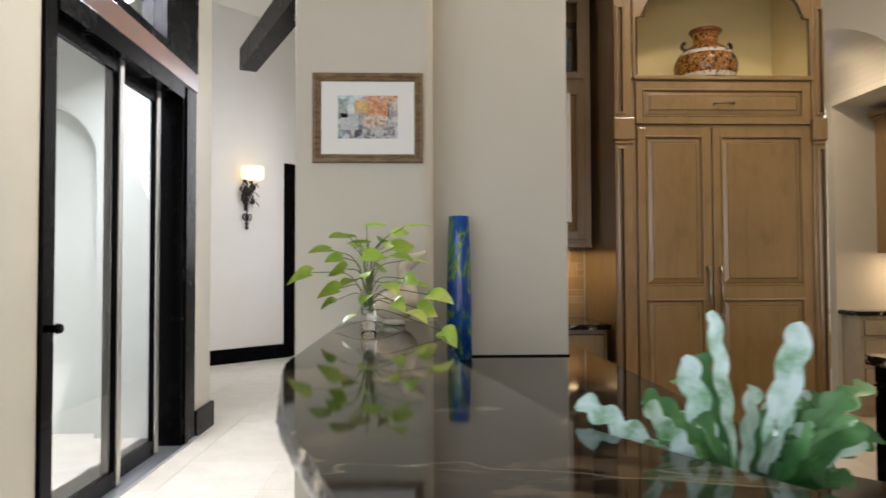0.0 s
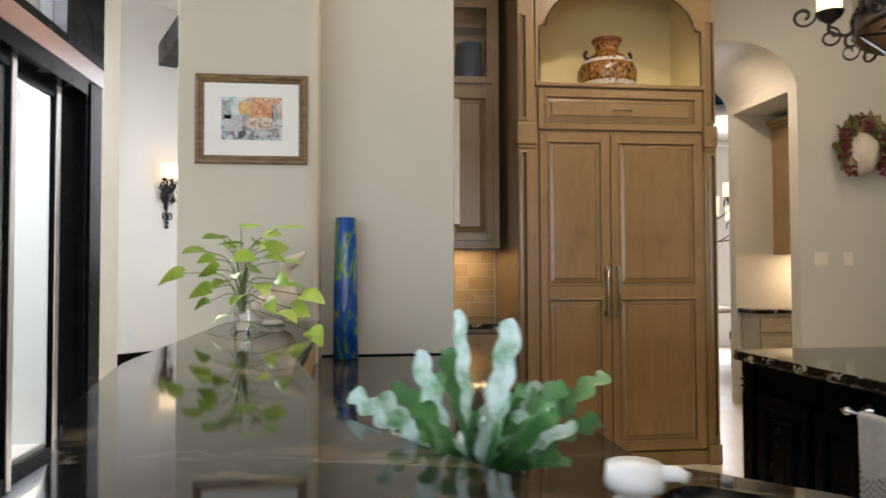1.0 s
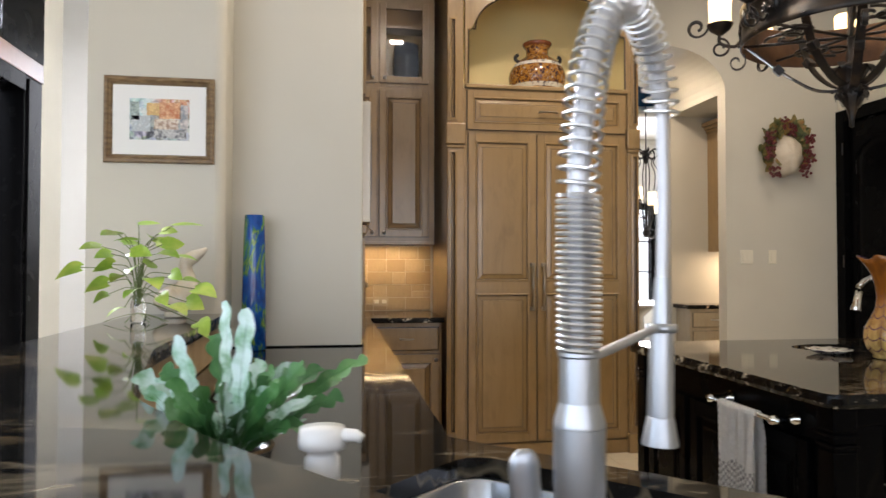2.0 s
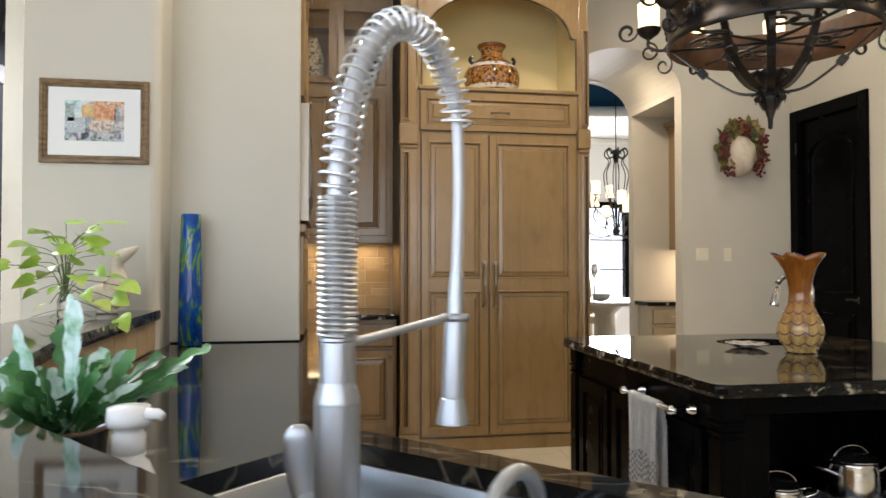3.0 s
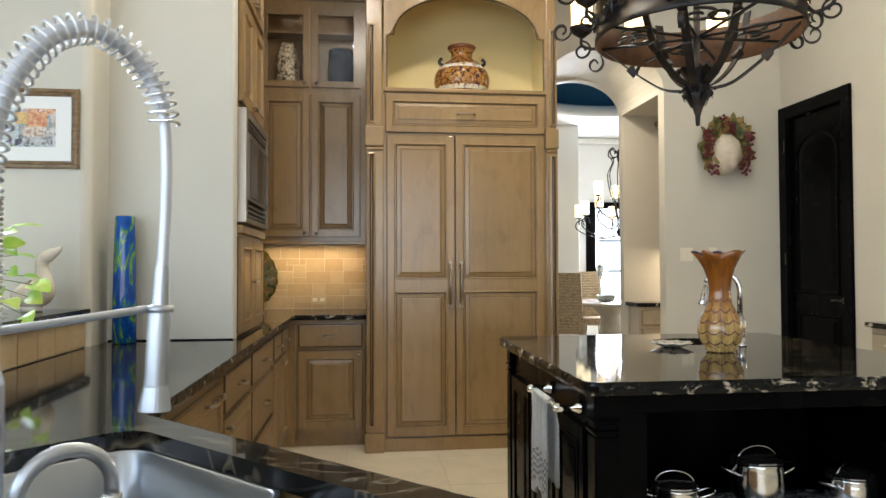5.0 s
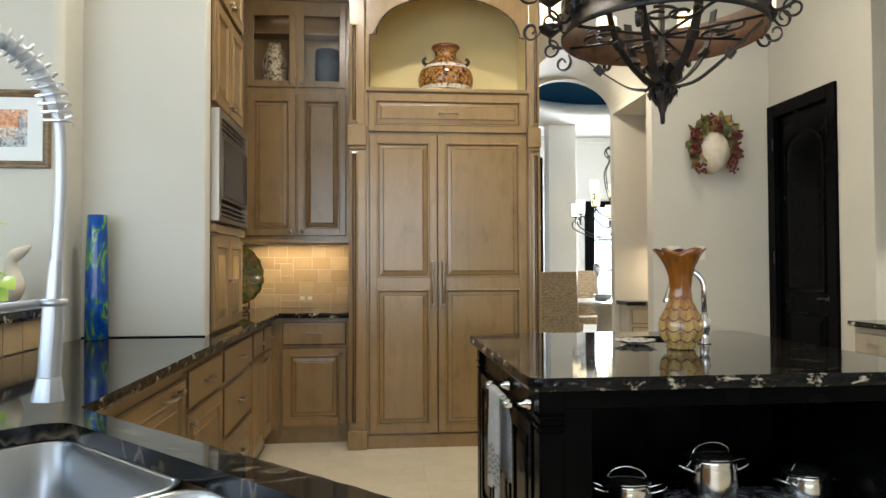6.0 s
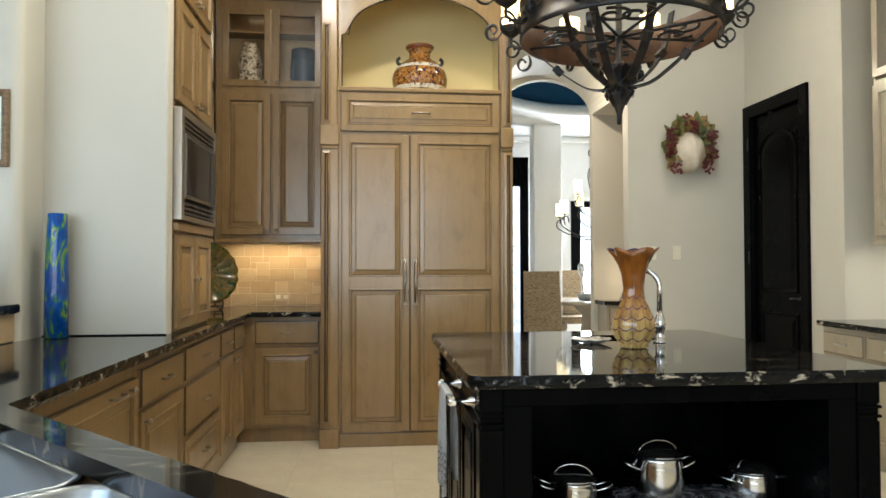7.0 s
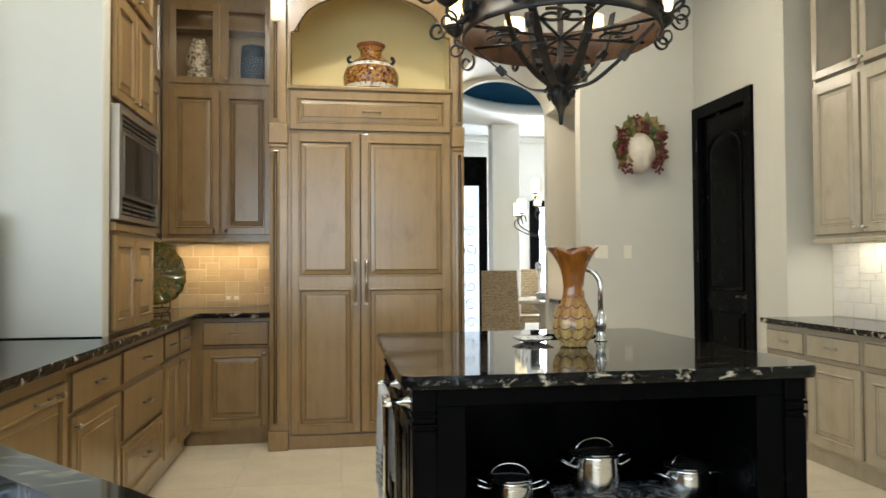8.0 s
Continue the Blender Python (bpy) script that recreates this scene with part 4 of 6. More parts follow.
rnd = random.Random(4)
bs = structure("backsplash", boxes((0.2, 1.33, BACK - 0.0115, BACK - 0.001, TOP, 1.42), (0.2, 0.2105, 3.77, BACK - 0.0115, TOP, 1.44)), GROUT, "tumbled stone tile backsplash in mixed sizes")
tile_field(bs, 23, 10, 0.0495, pose(0.205, BACK - 0.005, TOP + 0.002), rnd, TILE)
tile_field(bs, 30, 10, 0.0495, pose(0.204, 3.775, TOP + 0.002, 0, 0, 90), rnd, TILE)
ol = thing("outlet", "cream double wall outlet in the stone backsplash", "outlet", pose(0.95, BACK - 0.015, 0.985))
part("plate", boxes((-0.06, 0.06, -0.006, 0, -0.036, 0.036), bevel=0.004), mat("tan_plastic", (0.5, 0.4, 0.26), 0.4), ol)
for s in (-1, 1):
    part("socket", boxes((s * 0.03 - 0.018, s * 0.03 + 0.018, -0.009, -0.005, -0.014, 0.014), bevel=0.002), CREAM_P, ol)
pm = Matrix.Translation((0.46, 4.8, TOP)) @ Matrix.Rotation(radians(38), 4, "Z")
pt = thing("display_plate", "large round green and amber glass plate on a stand", "plate", pm)
bm = bmesh.new()
lathe(bm, ((0.001, 0.0), (0.1, 0.004), (0.17, 0.02), (0.225, 0.045), (0.23, 0.052), (0.2, 0.042), (0.12, 0.014), (0.001, 0.01)), 72, (0, 0, 0), lambda r, z, a: (r * (1 + 0.012 * math.sin(18 * a)), z + 0.004 * math.sin(18 * a) * (r > 0.05)))
for f in bm.faces:
    c = f.calc_center_median()
    f.material_index = 1 if c.xy.length > 0.06 and math.sin(18 * math.atan2(c.y, c.x)) > 0.2 else 0
bmesh.ops.rotate(bm, verts=bm.verts, matrix=Matrix.Rotation(radians(78), 3, "X"))
bmesh.ops.translate(bm, verts=bm.verts, vec=(0, 0.0, 0.265))
part("plate", bm, (PLATEG, mat("amber_plate_glass", (0.1, 0.075, 0.015), 0.1)), pt)
bm = bmesh.new()
for s in (-1, 1):
    tube(bm, [(s * 0.09, -0.09, 0.07), (s * 0.09, -0.09, 0.02), (s * 0.09, -0.06, 0.005), (s * 0.09, 0.03, 0.02), (s * 0.07, 0.09, 0.2), (s * 0.05, 0.11, 0.4)], 0.005, 6)
tube(bm, [(-0.09, 0.03, 0.02), (0.09, 0.03, 0.02)], 0.005, 6)
tube(bm, [(-0.09, -0.09, 0.03), (0.09, -0.09, 0.03)], 0.005, 6)
part("stand", bm, IRON, pt, "black iron easel stand")

# ---- sink and taps ----
sk = thing("kitchen_sink", "brushed steel double bowl sink set under the granite", "sink", Matrix.Translation((*diag(0, 0), 0)))


def bowl(u0, u1, v0, v1, depth, rim):
    """A rounded steel bowl that hangs below the worktop."""
    bm = bmesh.new()

    def ring(grow, z, r):
        return [(*p, z) for p in fillet([diag(u0 - grow, v0 - grow), diag(u1 + grow, v0 - grow), diag(u1 + grow, v1 + grow), diag(u0 - grow, v1 + grow)], r, 6)]

    z = rim
    rings(bm, [ring(0.0, z - 0.004, 0.07), ring(0.0, z, 0.07), ring(-0.008, z, 0.065), ring(-0.014, z - 0.006, 0.06), ring(-0.02, z - depth + 0.05, 0.06), ring(-0.028, z - depth + 0.015, 0.06), ring(-0.05, z - depth, 0.05), ring(-0.12, z - depth - 0.004, 0.03)], cap0=False)
    for f in bm.faces:
        f.smooth = True
    return bm


part("bowl", bowl(SINK[0] - 0.012, 0.312, SINK[2] - 0.012, SINK[3] + 0.012, 0.22, 0.879), SINKST, sk)
part("bowl", bowl(0.322, SINK[1] + 0.012, SINK[2] - 0.012, SINK[3] + 0.012, 0.2, 0.879), SINKST, sk)
for u in (0.06, 0.55):
    bm = bmesh.new()
    lathe(bm, ((0.045, 0.0), (0.044, 0.004), (0.03, 0.003), (0.028, -0.004), (0.001, -0.006)), 24, (*diag(u, 1.19), 0.66 if u < 0.3 else 0.68))
    part("drain", bm, CHROME, sk)

FB = Vector((0.852, 0.534, TOP))
FD = Vector((0.728, 0.686, 0)).normalized()
fa = thing("kitchen_faucet", "tall brushed steel spring pull-down faucet at the sink", "faucet", Matrix.Translation(FB))
bm = bmesh.new()
lathe(bm, ((0.034, 0), (0.034, 0.006), (0.028, 0.012), (0.0265, 0.03), (0.0265, 0.182), (0.0265, 0.184), (0.0256, 0.1843), (0.0256, 0.1858), (0.0265, 0.1861), (0.0262, 0.19), (0.0208, 0.209), (0.0205, 0.255), (0.022, 0.257), (0.022, 0.262), (0.012, 0.263)), 32)
part("body", bm, STEEL, fa).data.set_sharp_from_angle(angle=radians(12))
key = [(0, 0.25), (0, 0.34), (0.0, 0.415), (0.004, 0.468), (0.026, 0.558), (0.07, 0.631), (0.12, 0.66), (0.167, 0.653), (0.208, 0.62), (0.234, 0.565), (0.2405, 0.483), (0.239, 0.4), (0.235, 0.33)]


def smooth_line(pts, n):
    """A Catmull-Rom line through points, sampled evenly in number."""
    P = [Vector(p) for p in pts]
    P = [2 * P[0] - P[1]] + P + [2 * P[-1] - P[-2]]
    out = []
    for i in range(1, len(P) - 2):
        for k in range(n):
            t = k / n
            a, b, c, d = P[i - 1:i + 3]
            out.append(0.5 * ((2 * b) + (c - a) * t + (2 * a - 5 * b + 4 * c - d) * t * t + (3 * b - a - 3 * c + d) * t ** 3))
    return out + [P[-2]]


hose = smooth_line([FD * s + Vector((0, 0, z)) for s, z in key], 14)
bm = bmesh.new()
tube(bm, hose, [0.0118 if i < 126 else 0.0082 for i in range(len(hose))], 12)
part("hose", bm, HOSE, fa, "grey flexible hose")
side_v = Vector((0, 0, 1)).cross(FD)


def coil(line, length_from, length_to, pitch, r, wire, per=12):
    acc, lens = 0.0, [0.0]
    for a, b in zip(line, line[1:]):
        acc += (b - a).length
        lens.append(acc)
    pts, s, j = [], length_from, 0
    length_to = min(length_to, acc)
    while s < length_to:
        while j < len(lens) - 2 and lens[j + 1] < s:
            j += 1
        t = (s - lens[j]) / max(1e-6, lens[j + 1] - lens[j])
        p = line[j].lerp(line[j + 1], t)
        d = (line[min(j + 2, len(line) - 1)] - line[max(j - 1, 0)]).normalized()
        nrm = d.cross(side_v).normalized()
        a = 2 * math.pi * s / pitch
        pts.append(p + nrm * (r * math.cos(a)) + side_v * (r * math.sin(a)))
        s += pitch / per
    bm = bmesh.new()
    return tube(bm, pts, wire, 6)


part("tight_coil", coil(hose, 0.012, 0.172, 0.0066, 0.0215, 0.0025), SATIN, fa, "tightly wound steel coil")
part("spring", coil(hose, 0.172, 0.64, 0.0142, 0.0208, 0.0023), SATIN, fa, "open steel spring")
hb = FD * 0.224 + Vector((0, 0, 0.119))
hd = (FD * 0.236 + Vector((0, 0, 0.35)) - hb).normalized()
turn = Vector((0, 0, 1)).rotation_difference(hd).to_matrix().to_4x4()
bm = bmesh.new()
lathe(bm, ((0.012, 0), (0.023, 0.001), (0.0225, 0.006), (0.0172, 0.036), (0.0165, 0.037), (0.0155, 0.15), (0.0155, 0.153), (0.012, 0.156), (0.0105, 0.2), (0.0095, 0.215), (0.001, 0.216)), 24)
part("spray_head", bm, STEEL, fa, m=Matrix.Translation(hb) @ turn).data.set_sharp_from_angle(angle=radians(12))
bm = bmesh.new()
arm = [Vector((0, 0, 0.25)), FD * 0.07 + Vector((0, 0, 0.256)), FD * 0.14 + Vector((0, 0, 0.263)), FD * 0.21 + Vector((0, 0, 0.27))]
tube(bm, smooth_line(arm, 6), 0.0058, 8)
lathe(bm, ((0.0175, 0), (0.02, 0), (0.02, 0.01), (0.0175, 0.01)), 20, tuple(FD * 0.231 + Vector((0, 0, 0.264))))
part("holder_arm", bm, STEEL, fa)
hl = -side_v if side_v.dot(Vector((1, -1, 0))) > 0 else side_v
bm = bmesh.new()
tube(bm, [hl * 0.015 + Vector((0, 0, 0.055)), hl * 0.05 + Vector((0, 0, 0.055)), hl * 0.062 + Vector((0, 0, 0.056))], [0.017, 0.017, 0.012], 16)
tube(bm, smooth_line([hl * 0.05 + Vector((0, 0, 0.05)), hl * 0.062 + Vector((0, 0, 0.09)), hl * 0.066 + Vector((0, 0, 0.125)), hl * 0.066 + Vector((0, 0, 0.15))], 5), [0.012, 0.013, 0.014, 0.015, 0.016, 0.017, 0.0175, 0.018, 0.018, 0.018, 0.018, 0.018, 0.0175, 0.016, 0.013, 0.008], 12, flat=0.45)
part("lever", bm, STEEL, fa, "flat steel lever handle")
TB = Vector((0.985, 0.34, TOP))
tp = thing("filter_tap", "small brushed steel gooseneck filter tap", "tap", Matrix.Translation(TB))
bm = bmesh.new()
lathe(bm, ((0.02, 0), (0.02, 0.008), (0.011, 0.014), (0.0095, 0.05), (0.008, 0.055)), 20)
tube(bm, [Vector((0, 0, 0.05)), Vector((0, 0, 0.09))] + [FD * (0.047 - 0.047 * math.cos(a)) + Vector((0, 0, 0.098 + 0.045 * math.sin(a))) for a in (math.pi * k / 14 for k in range(15))] + [FD * 0.094 + Vector((0, 0, 0.085))], 0.008, 12)
part("spout", bm, STEEL, tp)
bm = bmesh.new()
lathe(bm, ((0.011, 0), (0.011, 0.02), (0.009, 0.022)), 14, tuple(FD * 0.094 + Vector((0, 0, 0.066))))
part("nozzle", bm, CHROME, tp)

# soap bottle
sp = thing("soap_dispenser", "white plastic foam soap pump bottle", "soap dispenser", pose(0.589, 0.672, TOP, 0, 0, -20))
bm = bmesh.new()
lathe(bm, ((0.03, 0), (0.034, 0.004), (0.035, 0.03), (0.033, 0.075), (0.026, 0.092), (0.02, 0.098), (0.02, 0.105)), 28)
part("bottle", bm, WHITE_P, sp, m=Matrix.Scale(0.97, 4))
bm = bmesh.new()
lathe(bm, ((0.0352, 0), (0.0358, 0.002), (0.0358, 0.036), (0.0352, 0.038)), 28, (0, 0, 0.012))
part("label_band", bm, mat("dark_label", (0.05, 0.03, 0.04), 0.5), sp, "dark label band with illegible print", m=Matrix.Scale(0.97, 4))
bm = bmesh.new()
lathe(bm, ((0.019, 0.104), (0.021, 0.106), (0.021, 0.13), (0.018, 0.133), (0.018, 0.14), (0.028, 0.142), (0.029, 0.15), (0.027, 0.166), (0.001, 0.168)), 24)
tube(bm, [(0.015, 0, 0.157), (0.042, 0, 0.158), (0.05, 0, 0.154)], [0.009, 0.0075, 0.006], 10)
part("pump", bm, WHITE_P, sp, m=Matrix.Scale(0.97, 4))


# ---- plants ----
def leaf(bm, base, out, length, width, droop=0.35, cup=0.15, heart=True, lobes=0, roll=0.0, mi=0):
    """One curved leaf blade that grows from base along out."""
    out = Vector(out).normalized()
    side = out.cross(Vector((0, 0, 1)))
    side = (side if side.length > 0.1 else Vector((1, 0, 0))).normalized()
    side = Matrix.Rotation(roll, 3, out) @ side
    nrm = side.cross(out).normalized()
    rows, n = [], 20 if lobes else 8
    for k in range(n + 1):
        t = k / n
        if heart:
            w = width * 0.5 * (math.sin(math.pi * min(1, t * 0.93 + 0.07)) ** 0.7) * (1.25 - 0.65 * t)
        else:
            w = width * 0.5 * math.sin(math.pi * (0.12 + 0.86 * t)) ** 0.55
        if lobes:
            w *= 0.68 + 0.42 * abs(math.sin(math.pi * lobes * t))
        c = Vector(base) + out * (length * t) - Vector((0, 0, 1)) * (droop * length * t * t)
        back = -out * (0.12 * length * (1 - t) ** 4 if heart else 0)
        lift = nrm * (cup * w)
        rows.append([bm.verts.new(c + side * w + lift + back), bm.verts.new(c + side * w * 0.5 + lift * 0.3), bm.verts.new(c), bm.verts.new(c - side * w * 0.5 + lift * 0.3), bm.verts.new(c - side * w + lift + back)])
    for a, b in zip(rows, rows[1:]):
        for i in range(4):
            f = bm.faces.new((a[i], a[i + 1], b[i + 1], b[i]))
            f.smooth, f.material_index = True, mi


rp = random.Random(11)
# blue-green fern in a dark bowl
PB = Vector((0.462, 0.83, TOP))
fern = thing("potted_fern", "blue-green lobed fern in a dark glazed pot", "potted plant", Matrix.Translation(PB))
bm = bmesh.new()
lathe(bm, ((0.036, 0), (0.042, 0.003), (0.051, 0.045), (0.056, 0.096), (0.059, 0.103), (0.054, 0.104), (0.048, 0.092)), 32)
pot_ob = part("pot", bm, POT, fern)
bm = bmesh.new()
tube(bm, [(0.057 * math.cos(a), 0.057 * math.sin(a), 0.103) for a in (2 * math.pi * k / 32 for k in range(32))], 0.003, 6, True)
part("rim", bm, GOLDF, pot_ob, "tan unglazed rim")
bm = bmesh.new()
lathe(bm, ((0.049, 0.085), (0.03, 0.095), (0.001, 0.097)), 20)
part("soil", bm, SOIL, fern)


def strap_frond(tip, width, lobes, depth, arch, face):
    """A fern frond from the crown to its tip: blunt strap with wavy side lobes, its face turned to the light."""
    bm = bmesh.new()
    tip = Vector(tip)
    base = Vector((tip.x * 0.12 + rp.uniform(-0.012, 0.012), tip.y * 0.12 + rp.uniform(-0.012, 0.012), 0.09))
    mid = base.lerp(tip, 0.5) + Vector((0, 0, arch))
    face = Vector(face).normalized()

    def at(t):
        return base * (1 - t) ** 2 + mid * (2 * t * (1 - t)) + tip * t * t

    tube(bm, [at(k / 10) for k in range(10)], [0.002 - 0.00014 * k for k in range(10)], 5)
    ph, rows, n = rp.uniform(0, 1), [], 34
    curl = rp.uniform(-0.5, 0.5)
    for k in range(n + 1):
        u = k / n
        c, d = at(u), (at(min(1, u + 0.02)) - at(max(0, u - 0.02))).normalized()
        side = d.cross(face)
        side = (side if side.length > 0.15 else d.orthogonal()).normalized()
        side = Matrix.Rotation(curl * u, 3, d) @ side
        nrm = side.cross(d)
        env = width * 0.5 * (0.1 + 0.9 * min(1, max(0, (u - 0.12) / 0.45)) ** 0.8) * math.sqrt(max(0.0, 1 - max(0, (u - 0.86) / 0.14) ** 2))
        row = [c]
        for sgn in (1, -1):
            saw = (lobes * u + (0.5 if sgn < 0 else 0) + ph) % 1.0
            w = env * (1 - depth * (1 - math.sin(math.pi * saw ** 0.7)))
            fwd = d * (w * depth * 0.8)
            lift = nrm * (0.1 * w + 0.06 * width * math.sin(7 * u + 2 * sgn + 6 * ph))
            row += [c + side * (sgn * w * 0.55) + lift * 0.35 + fwd * 0.4, c + side * (sgn * w) + lift + fwd]
        rows.append([bm.verts.new(row[i]) for i in (2, 1, 0, 3, 4)])
    for a, b in zip(rows, rows[1:]):
        for m in range(4):
            bm.faces.new((a[m], a[m + 1], b[m + 1], b[m])).smooth = True
    return bm


for tip, wd, lb, dp, ar in (((-0.014, 0.047, 0.3), 0.02, 5, 0.5, 0.01), ((0.03, -0.06, 0.295), 0.03, 6, 0.34, -0.01), ((-0.148, 0.133, 0.184), 0.034, 6, 0.66, 0.015),
                            ((-0.067, -0.014, 0.258), 0.03, 5, 0.5, -0.02), ((-0.12, 0.08, 0.13), 0.024, 4, 0.5, 0.01), ((-0.1, -0.03, 0.19), 0.026, 5, 0.6, 0.01)):
    part("frond", strap_frond(tip, wd, lb, dp, ar, (-0.35, -1, 0.35)), LEAF_B, fern)
for tip, wd, lb, dp in (((0.19, 0.087, 0.21), 0.036, 6, 0.65), ((0.152, 0.01, 0.165), 0.032, 6, 0.7), ((0.12, 0.06, 0.2), 0.034, 5, 0.65), ((0.1, -0.02, 0.215), 0.034, 5, 0.6), ((0.15, 0.1, 0.175), 0.034, 5, 0.65),
                        ((-0.03, 0.05, 0.25), 0.03, 5, 0.6), ((0.03, -0.02, 0.2), 0.03, 4, 0.6)):
    part("frond", strap_frond(tip, wd, lb, dp, 0.025, (0, -0.6, 1)), LEAF_G, fern)
for k in range(64):
    a = k * 2.4 + rp.uniform(-0.3, 0.3)
    r, z = rp.uniform(0.045, 0.125), rp.uniform(0.1, 0.215)
    b = strap_frond((r * math.cos(a), r * math.sin(a), z), rp.uniform(0.02, 0.034), rp.choice((3, 4, 5)), rp.uniform(0.45, 0.75), rp.uniform(0.0, 0.05), (rp.uniform(-1, 1), -0.7, rp.uniform(0.2, 1.4)))
    part("frond", b, LEAF_B if k % 5 == 0 else LEAF_G, fern)

# pothos in a ceramic planter on the bar
QB = Vector((0.03, 2.5, 1.076))
bm = bmesh.new()
body = [(-0.075, 0.05), (-0.06, 0.056), (-0.03, 0.062), (0.0, 0.066), (0.025, 0.075), (0.038, 0.1), (0.04, 0.135), (0.036, 0.17), (0.036, 0.195), (0.05, 0.212), (0.07, 0.224), (0.092, 0.238), (0.108, 0.25)]
girth = (0.008, 0.03, 0.048, 0.056, 0.056, 0.048, 0.032, 0.023, 0.023, 0.026, 0.022, 0.014, 0.006)
line = smooth_line([(x, 0, z) for x, z in body], 4)
gr = [girth[min(k // 4, 11)] + (girth[min(k // 4, 11) + 1] - girth[min(k // 4, 11)]) * (k / 4 - min(k // 4, 11)) for k in range(len(line))]
tube(bm, line, gr, 20)
lathe(bm, ((0.03, 0), (0.04, 0.003), (0.035, 0.02)), 20)
tagged(part("ceramic_planter", bm, CERAMIC, m=Matrix.Translation(QB)), "small cream bird-shaped ceramic planter on the granite bar", "planter")
pl = thing("pothos_plant", "trailing pothos with bright green heart-shaped leaves", "plant", Matrix.Translation((-0.01, 2.31, 1.077)))
bm = bmesh.new()
lathe(bm, ((0.02, 0.0), (0.024, 0.003), (0.024, 0.06), (0.018, 0.075), (0.018, 0.085), (0.02, 0.088)), 20, (-0.03, -0.03, 0))
gv = part("vial", bm, GLASS, pl, "small clear glass vial")
gv.visible_shadow = False
for dx, dy, dz, a, ln, wd, dr in ((-0.17, -0.02, 0.26, 3.0, 0.075, 0.06, 0.3), (-0.11, -0.05, 0.30, 2.6, 0.08, 0.06, 0.2), (-0.06, 0.0, 0.335, 0.2, 0.07, 0.045, 0.1), (0.06, -0.04, 0.33, 0.15, 0.1, 0.05, 0.15), (0.02, -0.03, 0.31, -0.3, 0.06, 0.045, 0.2),
                                  (-0.23, -0.03, 0.19, 3.4, 0.075, 0.055, 0.7), (-0.07, -0.06, 0.24, -0.4, 0.085, 0.065, 0.3), (0.03, -0.06, 0.265, 0.5, 0.075, 0.065, 0.1), (0.06, -0.05, 0.225, -0.1, 0.085, 0.06, 0.3), (-0.13, -0.05, 0.235, 2.9, 0.06, 0.05, 0.4),
                                  (-0.09, -0.07, 0.165, 2.4, 0.07, 0.055, 0.5), (-0.14, -0.05, 0.14, 3.3, 0.07, 0.065, 0.6), (0.0, -0.08, 0.155, -1.0, 0.08, 0.07, 0.6), (-0.04, -0.08, 0.12, -2.0, 0.065, 0.055, 0.6), (0.135, -0.07, 0.12, -0.4, 0.085, 0.09, 0.5), (0.06, -0.07, 0.17, -0.7, 0.06, 0.05, 0.5), (-0.16, 0.02, 0.1, 3.0, 0.05, 0.05, 0.8), (-0.02, -0.06, 0.2, 1.2, 0.06, 0.05, 0.2), (-0.1, -0.03, 0.27, 0.6, 0.07, 0.055, 0.25), (-0.05, -0.09, 0.19, -1.6, 0.06, 0.05, 0.5), (0.0, -0.05, 0.29, 1.9, 0.06, 0.045, 0.2), (-0.12, -0.07, 0.2, -2.4, 0.065, 0.055, 0.5), (0.03, -0.09, 0.1, -0.9, 0.06, 0.055, 0.7), (-0.08, -0.08, 0.06, -2.6, 0.055, 0.05, 0.7), (0.1, -0.05, 0.15, 0.3, 0.055, 0.05, 0.4),
                                  (0.07, -0.12, 0.07, -0.6, 0.075, 0.075, 0.6), (0.17, -0.2, 0.02, -0.9, 0.07, 0.07, 0.8), (0.1, -0.02, 0.075, -0.4, 0.07, 0.075, 0.5), (-0.09, -0.05, 0.3, 2.8, 0.07, 0.05, 0.2), (0.0, -0.02, 0.27, 0.8, 0.08, 0.05, 0.15), (0.02, -0.04, 0.24, -0.5, 0.08, 0.06, 0.4), (-0.05, -0.04, 0.28, -2.9, 0.075, 0.055, 0.2)):
    tip = Vector((dx + 0.02, dy, dz - 0.01))
    bm = bmesh.new()
    tube(bm, smooth_line([(-0.03 + rp.uniform(-0.008, 0.008), -0.03, 0.06), Vector((dx * 0.3 - 0.02, dy * 0.5, dz * 0.62 + 0.05)), tip], 6), 0.0016, 5)
    st = part("stem", bm, STEM, pl)
    bm = bmesh.new()
    leaf(bm, tip, (math.cos(a), math.sin(a), 0.15), ln, wd, dr, 0.12, True, 0, rp.uniform(-0.5, 0.5) + 0.5)
    part("leaf", bm, LEAF, st)
bm = bmesh.new()
for k in range(7):
    a = rp.uniform(0, 6.28)
    tube(bm, smooth_line([(-0.03, -0.03, 0.03), (-0.03 + 0.05 * math.cos(a), -0.04 + 0.03 * math.sin(a), 0.02), (-0.03 + 0.1 * math.cos(a), -0.05 + 0.05 * math.sin(a), 0.003)], 5), 0.0012, 5)
part("roots", bm, STEM, pl)

